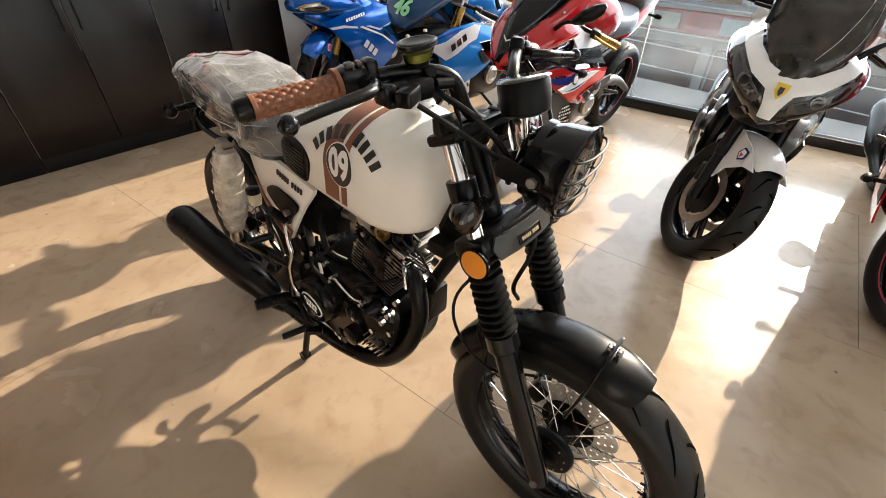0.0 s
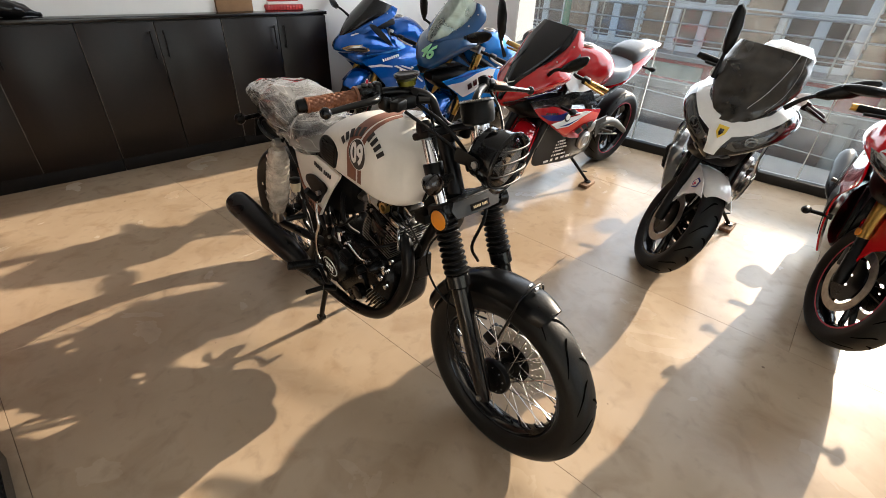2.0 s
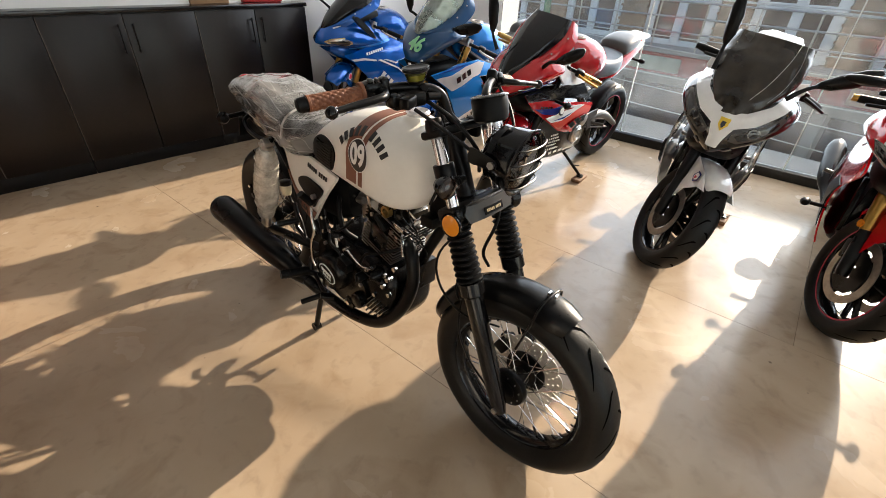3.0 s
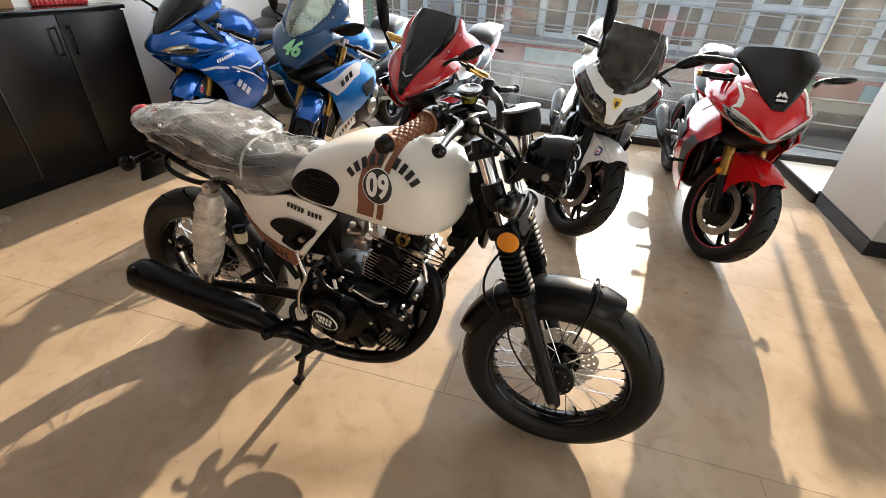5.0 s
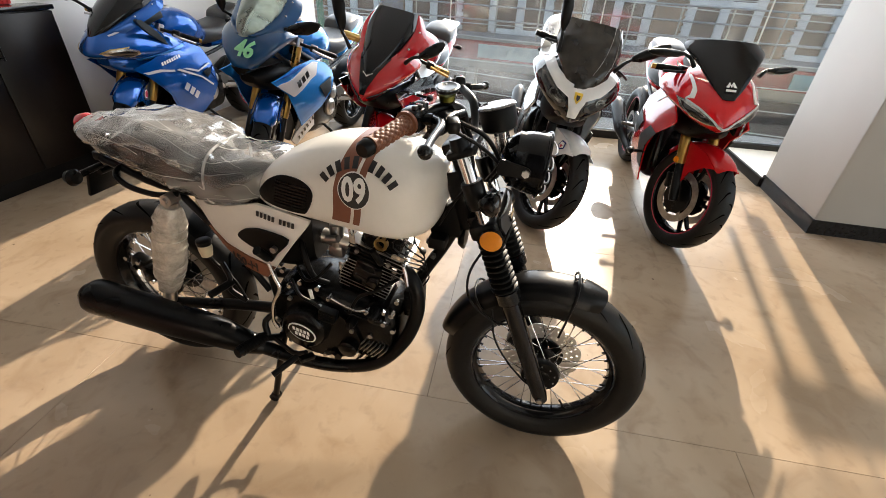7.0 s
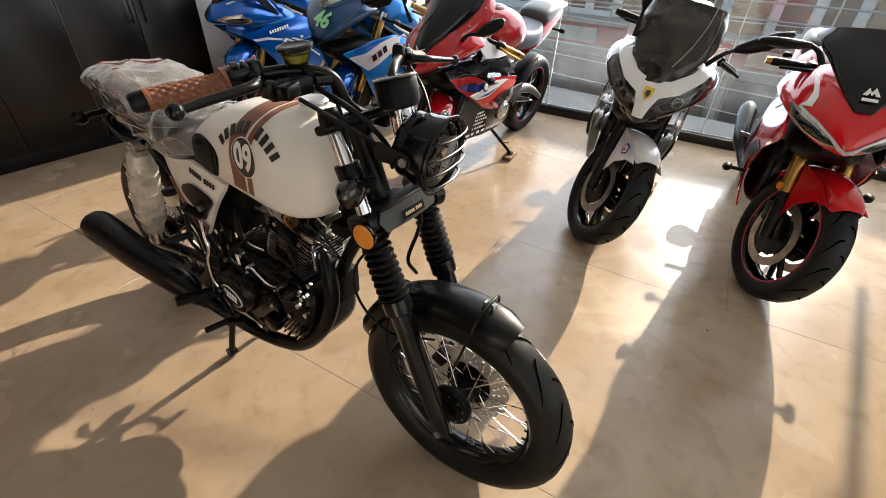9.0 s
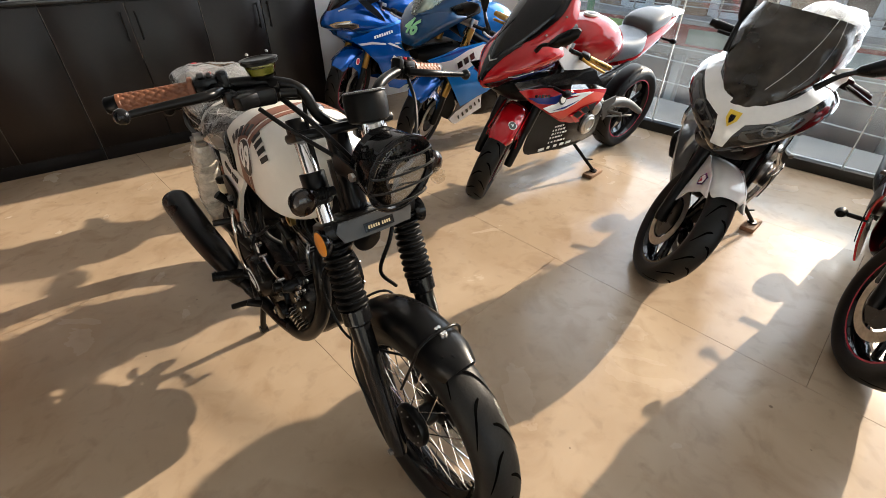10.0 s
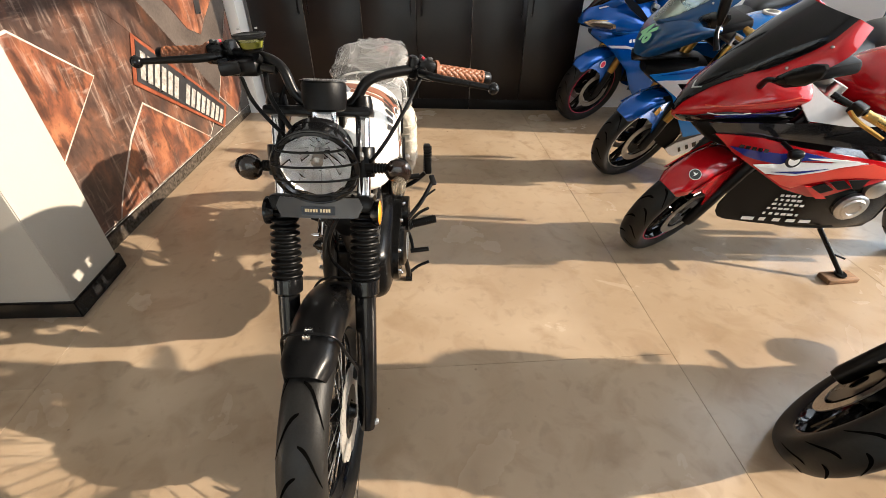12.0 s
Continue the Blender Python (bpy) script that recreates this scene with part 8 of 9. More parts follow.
sport_bike((1.735, -0.735, 0), 186, 0.8, 23, "bright red sports motorcycle with a black windscreen", dict(
    nose=[(0.155, 0.742, 0.775, 0.015), (0.115, 0.722, 0.850, 0.094), (0.045, 0.712, 0.920, 0.168), (-0.05, 0.712, 0.975, 0.212), (-0.16, 0.72, 1.0, 0.235), (-0.28, 0.74, 0.985, 0.238), (-0.36, 0.77, 0.96, 0.225)], nose_power=1.9, nose_wide=0.44, nose_low=1.4,
    nose_paint=M["p_red2"], fender=M["p_red2"], flank_paint=M["p_red2"], tank=M["p_red2"], tail=M["p_red2"], fork=M["gold"], stripe=M["rim_red"], reflector=True, lever=M["black"], bar_end=M["gold"], disc=0.15, fender_front=36,
    screen=dict(rows=[(0.10, 0.880, 0.030, 0.01, 0.0), (0.06, 0.925, 0.088, 0.05, -0.012), (0.0, 0.995, 0.145, 0.08, -0.012), (-0.075, 1.060, 0.200, 0.11, -0.005), (-0.14, 1.120, 0.185, 0.10, 0.030)], material=M["screen_dark"], label="black windscreen with a pale crest"),
    nose_pairs=[("headlamp", [(0.025, 0.760), (0.069, 0.757), (0.138, 0.775), (0.190, 0.812), (0.207, 0.852), (0.178, 0.850), (0.115, 0.822), (0.046, 0.782)], M["lamp_in"], "slanted headlamp"),
                ("lens", [(0.041, 0.765), (0.081, 0.765), (0.136, 0.782), (0.181, 0.815), (0.191, 0.840), (0.115, 0.808), (0.057, 0.778)], M["dark_lens"], "smoked lamp lens"),
                ("lamp_rim", [(0.000, 0.755), (0.025, 0.766), (0.057, 0.793), (0.115, 0.830), (0.178, 0.858), (0.178, 0.850), (0.115, 0.820), (0.057, 0.783), (0.025, 0.752), (0.000, 0.742)], M["p_silver"], "pale lamp edge"),
                ("stripe", [(0.178, 0.858), (0.147, 0.865), (0.136, 0.90), (0.149, 0.965), (0.163, 0.975), (0.153, 0.905), (0.163, 0.875)], M["decal_white"], "white flash")],
    flank=[(0.03, 0.73), (-0.12, 0.84), (-0.30, 0.875), (-0.42, 0.81), (-0.58, 0.72), (-0.62, 0.63), (-0.56, 0.55), (-0.60, 0.46), (-0.68, 0.36), (-0.64, 0.26), (-0.52, 0.195), (-0.38, 0.22), (-0.31, 0.34), (-0.25, 0.50), (-0.17, 0.60), (-0.06, 0.665)],
    panels=[("panel", [(-0.24, 0.80), (-0.34, 0.83), (-0.42, 0.78), (-0.36, 0.74)], M["p_white"], "white panel"),
            ("vent", [(-0.14, 0.61), (-0.26, 0.62), (-0.40, 0.52), (-0.38, 0.36), (-0.30, 0.34), (-0.25, 0.5)], M["matte"], "black duct"),
            ("vent", [(-0.42, 0.60), (-0.58, 0.64), (-0.60, 0.55), (-0.50, 0.50)], M["matte"], "dark vent")],
    mirror=dict(x=-0.10, y=0.20, z=1.0, fx=-0.06, fz=0.975, tilt=4, size=(0.075, 0.020)), mirror_right=dict(x=-0.10, y=0.215, z=1.045, fx=-0.06, fz=0.99, tilt=-4, size=(0.088, 0.022)), indicator=(-0.275, 0.452), stand=stand_at(0.8),
    extra=[("screen_crest", plate([(-0.026, 0.935), (-0.012, 0.958), (-0.004, 0.945), (0.006, 0.960), (0.026, 0.935), (0.012, 0.935), (0.006, 0.944), (0.0, 0.935), (-0.006, 0.944), (-0.012, 0.935)], lambda y, z: (0.105 - 0.62 * (z - 0.88) - 6.0 * y * y * 0.3, y, z), 0.002, 1), M["decal_white"], "small pale crest"),
           ("crest_line", plate([(-0.024, 0.918), (0.024, 0.918), (0.024, 0.927), (-0.024, 0.927)], lambda y, z: (0.105 - 0.62 * (z - 0.88) - 1.8 * y * y, y, z), 0.002, 1), M["decal_white"], ""),
           ("side_duct", box((0.12, 0.05, 0.10), (-0.17, 0.205, 0.70), 0.02, rot=(0, 18, 14)), M["gloss"], "black duct under the nose")]))

# ---- low cabinets ----
M["worn_edge"] = mat("worn_door_edge", (0.30, 0.25, 0.20), 0.5, vary=0.5, scale=40, second=(0.02, 0.014, 0.011))


def cabinet(x0, x1, i):
    t = thing("cabinet", pose((x0 + x1) / 2, CAB_Y, 0), "glossy black two-door cabinet on a dark plinth", "cabinet", "low cabinets along the wall")
    w, d, h = x1 - x0, WALL_Y - CAB_Y - 0.022, CAB_TOP - 0.028
    part("body", box((w - 0.004, d, h - 0.095), (0, 0.022 + d / 2, 0.095 + (h - 0.095) / 2), 0.002), M["lacquer"], t)
    part("plinth", box((w - 0.004, d - 0.01, 0.094), (0, 0.018 + d / 2, 0.047), 0.002), M["plinth"], t)
    for s in (-1, 1):
        door = part("door", box((w / 2 - 0.005, 0.019, h - 0.105), (s * w / 4, 0.0095, 0.098 + (h - 0.105) / 2), 0.002), M["lacquer"], t)
        hx = s * 0.042
        part("handle", joined(rod((hx, -0.028, 0.77), (hx, -0.028, 0.95), 0.0055, 10), *[rod((hx, -0.028, z), (hx, 0.004, z), 0.0055, 8) for z in (0.785, 0.935)]), M["black"], door, "black bar handle")
        if s < 0:
            part("edge_strip", box((0.0020, 0.003, h - 0.12), (s * (w / 2 - 0.004), 0.0, 0.105 + (h - 0.12) / 2)), M["worn_edge"], door, "worn pale door edge")
            low, high = ((0.105, h - 0.01), (0.66, h - 0.02), (0.9, 0.93))[i]
            part("edge_strip", box((0.0016, 0.003, high - low), (-0.0035, 0.0, (low + high) / 2)), M["worn_edge"], door, "chipped pale door edge")
    return t


edges = [-1.268, -0.338, 0.573, 1.458]
for i, (a, b) in enumerate(zip(edges, edges[1:])):
    cabinet(a, b, i)
solid("worktop", box((2.745, WALL_Y - CAB_Y + 0.012, 0.026), (0.095, (CAB_Y + WALL_Y) / 2 - 0.008, CAB_TOP - 0.013), 0.003), M["worktop"], "glossy black worktop running over the cabinets", "worktop")


def cardboard(x0, x1, h):
    t = thing("cardboard_box", pose((x0 + x1) / 2, 3.47, CAB_TOP), "brown cardboard box on the black worktop", "box")
    m = mat("cardboard", (0.30, 0.17, 0.085), 0.8, vary=0.12, scale=10, bump=0.1)
    part("carton", box((x1 - x0, 0.2, h), (0, 0, h / 2), 0.004), m, t)
    part("flap", box(((x1 - x0), 0.098, 0.004), (0, -0.05, h + 0.003), 0.001), m, t)
    part("flap", box(((x1 - x0), 0.098, 0.004), (0, 0.05, h + 0.003), 0.001), m, t)


cardboard(0.60, 0.88, 0.22)


def red_drum(x0, x1, h):
    t = thing("oil_container", pose((x0 + x1) / 2, 3.47, CAB_TOP), "red ribbed plastic container with a white band", "container")
    m = mat("red_plastic", (0.55, 0.03, 0.03), 0.35, vary=0.06, coat=0.3)
    w = x1 - x0
    part("base", box((w, 0.2, 0.045), (0, 0, 0.0225), 0.012), m, t)
    for k in range(12):
        part("rib", box((0.012, 0.008, 0.036), (-w / 2 + 0.02 + k * (w - 0.04) / 11, -0.102, 0.024), 0.003), m, t)
    part("band", box((w * 0.86, 0.18, 0.022), (0, 0, 0.056), 0.004), M["decal_white"], t, "white band")
    part("upper", box((w * 0.84, 0.175, h - 0.067), (0, 0, 0.067 + (h - 0.067) / 2), 0.014), m, t)


red_drum(0.985, 1.32, 0.24)


def crumpled_bag():
    rings = [(-0.26, 0.0, 0.03, 0.04), (-0.2, 0.0, 0.10, 0.10), (-0.05, 0.0, 0.14, 0.12), (0.10, 0.0, 0.09, 0.11), (0.2, 0.0, 0.05, 0.07), (0.26, 0.0, 0.02, 0.03)]
    bm = film_over(rings, 0.0, 0.016, 12, 5, 40, 2.0)
    for v in bm.verts:
        v.co.z = max(0.0, v.co.z)
    solid("plastic_bag", bm, M["gloss"], "crumpled shiny black plastic bag on the worktop", "bag", m=pose(-0.72, 3.44, CAB_TOP))


crumpled_bag()

# ---- printed mural ----
def grunge(name, low, middle, high, pale):
    """Printed rust: mottled brown and orange, dark stains, and clumps of pale scratches, most of them upright."""
    m = bpy.data.materials.new(name)
    m.use_nodes = True
    nt = m.node_tree
    node, link = nt.nodes.new, nt.links.new
    p = nt.nodes["Principled BSDF"]
    co = node("ShaderNodeTexCoord").outputs["Object"]

    def noise_of(scale, stretch, twist, lo, hi, most=1.0):
        mp, n, r = node("ShaderNodeMapping"), node("ShaderNodeTexNoise"), node("ShaderNodeMapRange")
        mp.inputs["Scale"].default_value = stretch
        n.inputs["Scale"].default_value, n.inputs["Detail"].default_value, n.inputs["Distortion"].default_value = scale, 9, twist
        n.inputs["Roughness"].default_value = 0.62
        link(co, mp.inputs["Vector"])
        link(mp.outputs["Vector"], n.inputs["Vector"])
        r.inputs["From Min"].default_value, r.inputs["From Max"].default_value, r.inputs["To Max"].default_value = lo, hi, most
        link(n.outputs["Fac"], r.inputs["Value"])
        return n.outputs["Fac"], r.outputs["Result"]

    base = node("ShaderNodeValToRGB")
    e = base.color_ramp.elements
    e[0].position, e[0].color = 0.36, (*low, 1)
    e[1].position, e[1].color = 0.64, (*high, 1)
    base.color_ramp.elements.new(0.50).color = (*middle, 1)
    link(noise_of(6.5, (1, 1, 0.7), 0.35, 0, 1)[0], base.inputs["Fac"])
    cur = base.outputs["Color"]

    def lay(fac, color):
        nonlocal cur
        x = node("ShaderNodeMix")
        x.data_type = "RGBA"
        link(fac, x.inputs["Factor"])
        link(cur, x.inputs["A"])
        x.inputs["B"].default_value = (*color, 1)
        cur = x.outputs["Result"]

    def times(a, b):
        x = node("ShaderNodeMath")
        x.operation = "MULTIPLY"
        link(a, x.inputs[0])
        link(b, x.inputs[1])
        return x.outputs["Value"]

    lay(noise_of(15.0, (1, 1, 0.45), 0.3, 0.49, 0.62, 0.85)[1], (0.040, 0.022, 0.018))
    clump = noise_of(5.0, (1, 1, 0.5), 0.5, 0.46, 0.66)[1]
    lay(times(noise_of(48.0, (1, 1, 0.10), 0.1, 0.52, 0.64, 0.8)[1], clump), pale)
    lay(times(noise_of(48.0, (0.12, 0.12, 1), 0.1, 0.55, 0.68, 0.5)[1], clump), pale)
    lay(noise_of(80.0, (1, 1, 0.5), 0.4, 0.56, 0.68, 0.5)[1], (0.035, 0.02, 0.016))
    link(cur, p.inputs["Base Color"])
    p.inputs["Roughness"].default_value = 0.28
    return m


MA, MB = Vector((-1.303, 0.70, 0)), Vector((-1.385, 3.10, 0))
mw = (MB - MA).length
MURAL = Matrix.Translation(MA) @ Matrix.Rotation(math.atan2(MB.y - MA.y, MB.x - MA.x), 4, "Z")
MURAL = MURAL @ Matrix.Translation((0, -0.004, 0))
mural = thing("mural", MURAL, "glossy printed wall mural of rusty orange grunge shapes", "mural")
mgrey = mat("printed_grey", (0.090, 0.074, 0.066), 0.22, vary=0.35, scale=3, second=(0.050, 0.042, 0.039))
msteel = mat("printed_pale_edge", (0.50, 0.44, 0.39), 0.35, vary=0.25, scale=12)
morange = mat("printed_orange", (0.22, 0.062, 0.032), 0.35, vary=0.3, scale=9)
mbar = mat("printed_slate", (0.035, 0.035, 0.038), 0.3, vary=0.3, scale=14)
mletter = mat("printed_worn_white", (0.36, 0.345, 0.32), 0.4, vary=0.3, scale=38, second=(0.13, 0.12, 0.115))
mgr = grunge("printed_rust", (0.070, 0.035, 0.028), (0.180, 0.066, 0.038), (0.31, 0.125, 0.065), (0.50, 0.40, 0.34))
mfield = grunge("printed_dark_rust", (0.045, 0.032, 0.029), (0.085, 0.048, 0.037), (0.16, 0.072, 0.045), (0.42, 0.33, 0.28))


def on_wall(lift):
    return lambda x, z: (x, -lift, z)


part("print", box((mw, 0.004, 2.7), (mw / 2, 0.0, 0.08 + 1.35)), mgrey, mural)


def shape(name, outline, edge=0.012, lift=0.006, fill=None):
    """A printed polygon with a pale edge."""
    c = sum((Vector((x, z)) for x, z in outline), Vector((0, 0))) / len(outline)
    inner = [tuple(c + (Vector(q) - c) * (1 - edge / max(0.05, (Vector(q) - c).length))) for q in outline]
    part(name + "_edge", plate(outline, on_wall(lift), 0.002, 0), msteel, mural)
    part(name, plate(inner, on_wall(lift + 0.003), 0.002, 0), fill or mgr, mural)


# the body of the star, its arms, and the slanting name bar
shape("star_field", [(0.03, 1.80), (0.03, 0.09), (1.60, 0.09), (1.93, 0.30), (1.128, 0.897), (0.915, 1.072), (0.60, 1.80)], 0.010, 0.003, mfield)
shape("star_arm", [(0.06, 0.98), (0.38, 1.03), (0.735, 0.762), (0.371, 0.515), (0.06, 0.30)], 0.012, 0.008)
shape("star_arm", [(1.005, 0.545), (0.80, 0.42), (0.56, 0.20), (0.47, 0.09), (1.615, 0.09)], 0.012, 0.008)
shape("star_arm", [(1.90, 0.30), (2.12, 0.10), (2.30, 0.22), (2.37, 0.60), (2.37, 0.82)], 0.008, 0.008)
part("rust_streak", plate([(1.48, 1.05), (1.62, 0.93), (1.74, 0.80), (1.90, 0.735), (2.02, 0.82), (2.19, 0.92), (2.10, 1.50), (1.55, 1.60)], on_wall(0.006), 0.002, 0), mgr, mural)
part("slot", plate([(1.935, 1.00), (2.015, 0.985), (1.985, 0.855), (1.908, 0.862)], on_wall(0.010), 0.002, 0), mbar, mural)
for outline, material, lift in (([(1.12, 0.888), (0.985, 0.650), (1.835, 0.078), (1.955, 0.214)], morange, 0.014), ([(1.132, 0.850), (1.022, 0.655), (1.815, 0.112), (1.912, 0.222)], mbar, 0.017)):
    part("shield_bar", plate(outline, on_wall(lift), 0.002, 0), material, mural, "orange-edged slate bar")
for k in range(15):
    if k == 6:
        continue
    f0, f1 = (k + 0.16) / 15, (k + 0.84) / 15
    top = lambda f: (1.130 + 0.755 * f, 0.800 - 0.605 * f)
    foot = lambda f: (1.048 + 0.752 * f, 0.668 - 0.545 * f)
    part("letter_bar", plate([foot(f0), foot(f1), top(f1), top(f0)], on_wall(0.020), 0.001, 0), mletter, mural, "pale worn block of lettering")

# ---- the street outside ----
STREET = -3.4
asphalt = mat("asphalt", (0.055, 0.054, 0.053), 0.85, vary=0.2, scale=1.2, bump=0.2)
solid("ground", box((160, 160, 0.2), (84.6, 0, STREET - 0.1)), asphalt, "grey asphalt street below the showroom", "ground", kind="structure")
brick = mat("facade_brick", (0.33, 0.22, 0.15), 0.85, vary=0.2, scale=6)
pale = mat("facade_render", (0.36, 0.35, 0.34), 0.85, vary=0.1, scale=2)
awn = mat("red_sign_board", (0.30, 0.03, 0.03), 0.6, vary=0.2)
dark_in = mat("shop_interior", (0.065, 0.042, 0.042), 0.4, vary=0.4, scale=2)
fw = mat("white_window_frame", (0.74, 0.75, 0.76), 0.5, vary=0.05)
shop = thing("building", pose(11.5, 0, STREET), "brick-faced building across the street with white doors", "building")
part("wall", box((0.5, 44, 7.2), (0.3, 0, 3.6)), pale, shop)
part("plinth", box((0.12, 44, 0.4), (0.0, 0, 0.2)), dark_in, shop)
part("sign_band", box((0.12, 44, 0.42), (-0.97, 0, 2.98), 0.02), awn, shop, "dark red sign band")
part("floor_edge", box((0.5, 44, 0.22), (-0.12, 0, 3.0), 0.02), pale, shop)
part("balcony_slab", box((1.0, 44, 0.14), (-0.4, 0, 3.2), 0.01), pale, shop)
rnd = random.Random(4)
for i in range(-9, 10):
    y = i * 2.25 + 0.4
    pl = part("pillar", box((0.22, 0.62, 3.9), (0.0, y, 5.1), 0.01), brick, shop, "brick-faced pillar")
    if abs(i) < 7:
        for k in range(14):
            part("brick", joined(*[box((0.02, 0.19, 0.055), (-0.115, y - 0.205 + j * 0.205 + (0.05 if k % 2 else -0.05), 3.35 + k * 0.075), 0.0) for j in range(3)]), brick, pl)
    part("door", box((0.08, 1.45, 2.7), (0.02, y + 1.12, 4.65)), dark_in, shop, "dark glazed double door")
    for dy in (0.44, 1.12, 1.80):
        part("door_frame", box((0.10, 0.20, 2.75), (-0.03, y + dy, 4.67), 0.01), fw, shop, "white door frame")
    for dz in (3.32, 4.25, 5.95):
        part("door_rail", box((0.09, 1.36, 0.13), (-0.03, y + 1.12, dz), 0.01), fw, shop)
    part("shop_front", box((0.10, 1.9, 2.1), (0.02, y + 1.12, 1.3)), dark_in, shop, "dark shop front")
    part("shop_post", box((0.14, 0.2, 2.4), (-0.02, y, 1.2)), pale, shop)
    part("sign", box((0.05, rnd.uniform(0.8, 1.7), 0.30), (-1.05, y + 1.1, 2.98), 0.01), mat("sign_board", (rnd.uniform(0.1, 0.6), rnd.uniform(0.08, 0.5), rnd.uniform(0.08, 0.5)), 0.5, vary=0.25, scale=4), shop, "painted shop sign")
rail = thing("balcony_rail", pose(10.75, 0, STREET + 3.27), "thin grey metal balcony railing", "railing")
for z in (0.35, 0.65, 0.95):
    part("rail_bar", rod((0, -16, z), (0, 16, z), 0.02, 8), M["steel"], rail)
for k in range(33):
    part("rail_post", rod((0, -16 + k, -0.02), (0, -16 + k, 0.97), 0.02, 8), M["steel"], rail)
wire_m = mat("cable_sheath", (0.60, 0.61, 0.62), 0.6)
wires = thing("overhead_wires", pose(7.2, 0, 0), "sagging overhead cables across the street", "cable")
for k in range(9):
    z0 = -0.9 + 0.28 * k
    x = -1.4 + 0.35 * k
    part("wire", tube([(x, -14, z0 + rnd.uniform(-0.3, 0.3)), (x + 0.2, -5, z0 - 0.25), (x, 3, z0 - 0.15 + rnd.uniform(-0.2, 0.2)), (x + 0.3, 14, z0 + rnd.uniform(-0.3, 0.4))], 0.009, 6, 6), wire_m, wires)
# Unseen board and hangers, added outside to throw shade stripes on the floor.
sign = thing("unseen_shade_board", pose(6.5, 0, 0), "unseen dark board on a cable, added to cast shade stripes indoors", "sign")
part("cable", tube([(0.3, 4.4, 3.95), (0.1, 1.0, 3.1), (0, -1.45, 2.70), (0, -1.80, 2.70), (2.0, -4.0, 2.95), (5.2, -7.0, 3.3)], 0.010, 8, 4), wire_m, sign)
part("board", box((0.06, 0.47, 0.13), (0, -1.625, 2.55), 0.01), dark_in, sign)
part("hanger", box((0.03, 0.05, 0.62), (0, -1.455, 2.21), 0.01), dark_in, sign)
part("hanger", box((0.03, 0.12, 0.72), (0, -1.645, 2.16), 0.01), dark_in, sign)
for y in (-1.45, -1.80):
    part("clip", rod((0, y, 2.60), (0, y, 2.70), 0.008, 6), M["steel"], sign)
pole = thing("street_pole", pose(6.8, 4.4, STREET), "green painted steel street pole", "pole")
part("shaft", rod((0, 0, 0), (0, 0, 7.5), 0.07, 14, 0.05), mat("green_pole_paint", (0.05, 0.22, 0.14), 0.5), pole)
part("base", box((0.3, 0.3, 0.12), (0, 0, 0.06), 0.02), pale, pole)


def parked_car(at, yaw, color, label):
    t = thing("car", Matrix.Translation(at) @ Matrix.Rotation(radians(yaw), 4, "Z"), label, "car", "parked cars in the street")
    pm = paint("car_paint", color)
    part("body", loft([sup(0.55, 0.35, 0.60, 1.95, 3.5, 24), sup(0.80, 0.28, 0.78, 1.75, 3.5, 24), sup(0.84, 0.25, 0.92, 0.9, 3.5, 24), sup(0.84, 0.25, 0.95, -0.9, 3.5, 24), sup(0.80, 0.28, 0.92, -1.8, 3.5, 24), sup(0.6, 0.36, 0.75, -1.98, 3.5, 24)], 3), pm, t)
    part("cabin", loft([sup(0.70, 0.85, 0.95, 0.95, 3, 20), sup(0.68, 0.85, 1.38, 0.25, 3, 20), sup(0.68, 0.85, 1.42, -0.6, 3, 20), sup(0.70, 0.85, 1.0, -1.5, 3, 20)], 3), M["screen_dark"], t)
    part("roof", box((1.0, 1.18, 0.05), (-0.2, 0, 1.41), 0.03), pm, t)
    for sx in (1.25, -1.25):
        for s in (-1, 1):
            part("wheel", turned([(-0.09, 0.0001), (-0.09, 0.20), (-0.10, 0.29), (0.10, 0.29), (0.09, 0.20), (0.09, 0.0001)], 22, "Y", (sx, s * 0.76, 0.29)), M["rubber"], t)


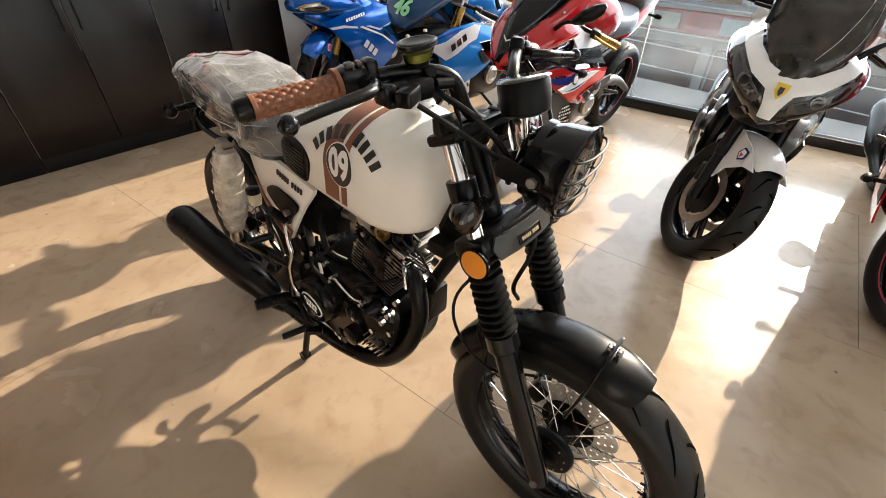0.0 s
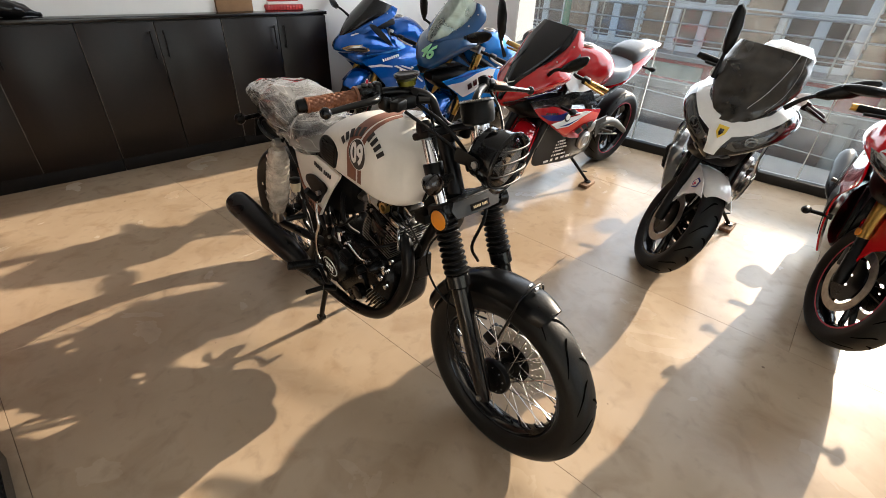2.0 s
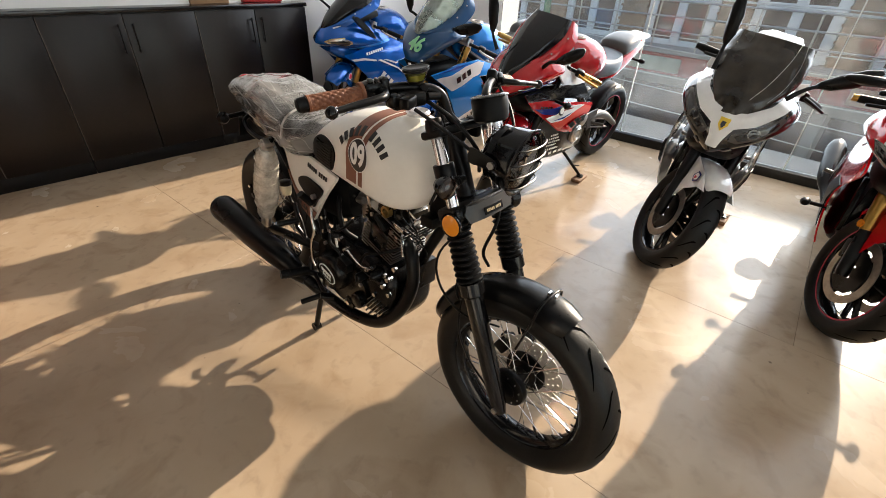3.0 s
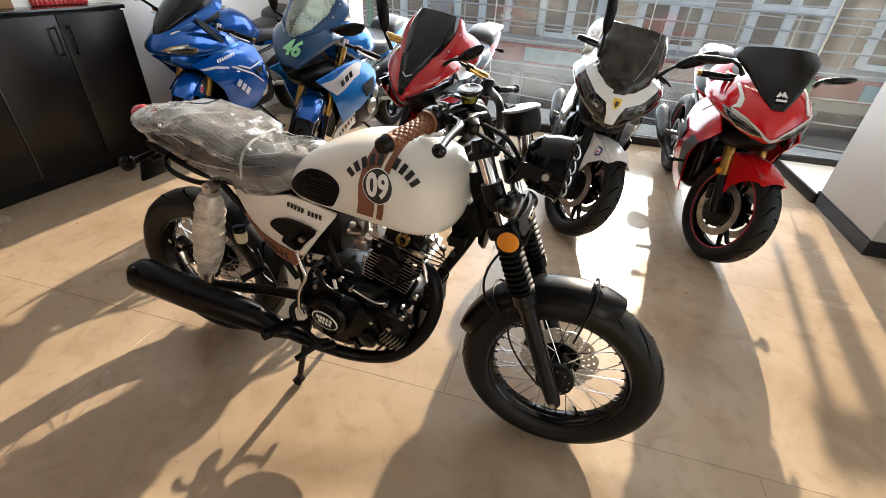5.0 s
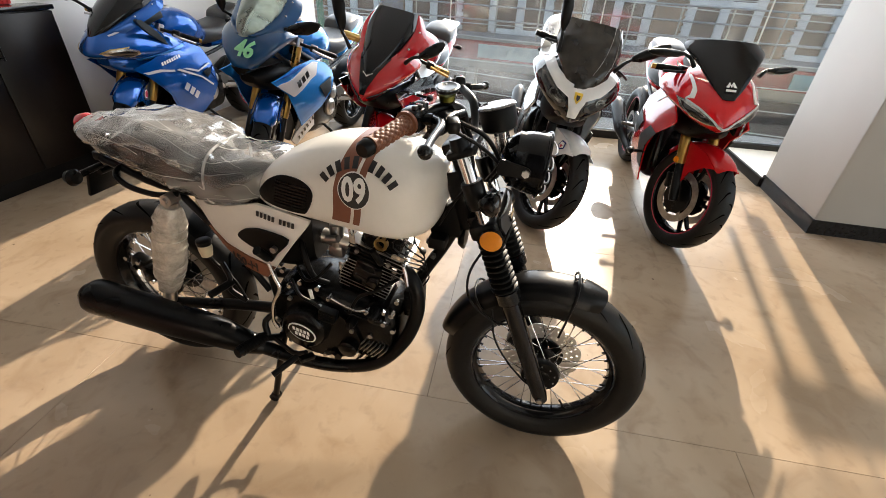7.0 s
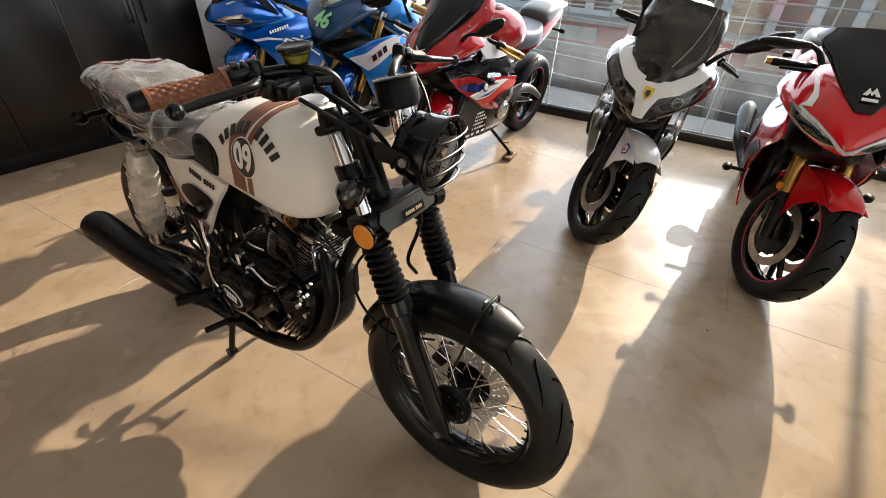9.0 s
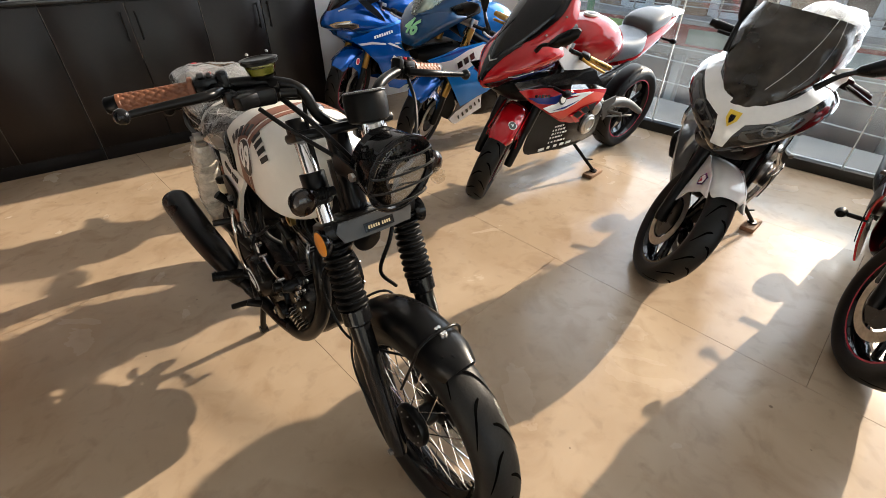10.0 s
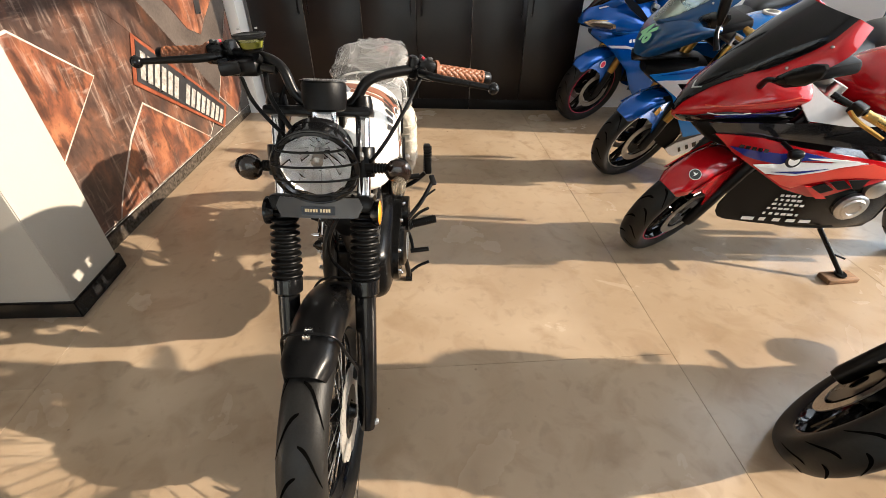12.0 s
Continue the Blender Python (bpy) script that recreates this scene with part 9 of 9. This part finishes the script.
parked_car((9.2, 2.0, STREET), 92, (0.55, 0.55, 0.54), "silver hatchback parked at the far kerb")
parked_car((9.3, -3.6, STREET), 88, (0.30, 0.02, 0.02), "dark red hatchback parked at the far kerb")
solid("pavement", box((1.9, 44, 0.14), (10.35, 0, STREET + 0.07), 0.02), pale, "raised pale pavement with a kerb", "pavement", kind="structure")
solid("ledge", box((0.75, 9.5, 0.25), (4.05, 0.4, -0.14), 0.01), pale, "pale concrete ledge outside the glass", "ledge", kind="structure")


# ---- stand blocks ----
def wooden_block(x, y, yaw, label):
    t = thing("wooden_block", pose(x, y, 0, 0, 0, yaw), label, "block", "blocks under the side stands")
    part("block", box((0.155, 0.07, 0.026), (0, 0, 0.013), 0.004), M["wood"], t)


for k, foot in enumerate(STANDS):
    wooden_block(foot.x, foot.y, (8, -14, 20, 5, -8)[k], "small worn brown wooden block under a side stand")


# ---- floor slabs ----
def slabs():
    """Stone slabs 1.2 m wide in rows, with staggered cross joints, laid at six degrees to the cabinets."""
    w, l, turn, anchor = 1.20, 2.40, radians(6.0), Vector((1.347, 0.437, 0))
    gap = 0.0014
    size = ((w - gap), (l - gap), 0.012)
    me = finish("slab", box(size, (0, 0, -0.006), 0.0004, seg=1), M["floor"])
    r = Matrix.Rotation(turn, 4, "Z")
    edge = (GLASS_B - GLASS_A).normalized()
    out = Vector((-edge.y, edge.x, 0))
    for i in range(-4, 4):
        shift = 0.0 if i % 2 else -1.11
        for j in range(-3, 3):
            c = anchor + r @ Vector(((i + 0.5) * w, (j + 0.5) * l + shift, 0))
            mw_ = Matrix.Translation(c) @ r
            far = max((mw_ @ Vector((sx * w / 2, sy * l / 2, 0)) - GLASS_A).dot(out) for sx in (-1, 1) for sy in (-1, 1))
            near = min((mw_ @ Vector((sx * w / 2, sy * l / 2, 0)) - GLASS_A).dot(out) for sx in (-1, 1) for sy in (-1, 1))
            if near > 0:
                continue
            data = me
            if far > 0:
                bm = box(size, (0, 0, -0.006))
                inv = mw_.inverted()
                bmesh.ops.bisect_plane(bm, geom=bm.verts[:] + bm.edges[:] + bm.faces[:], plane_co=inv @ GLASS_A, plane_no=inv.to_3x3() @ out, clear_outer=True)
                bmesh.ops.holes_fill(bm, edges=bm.edges)
                data = finish("slab", bm, M["floor"])
            ob = new("slab", data)
            ob.matrix_world = mw_
            ob.parent = sub


slabs()
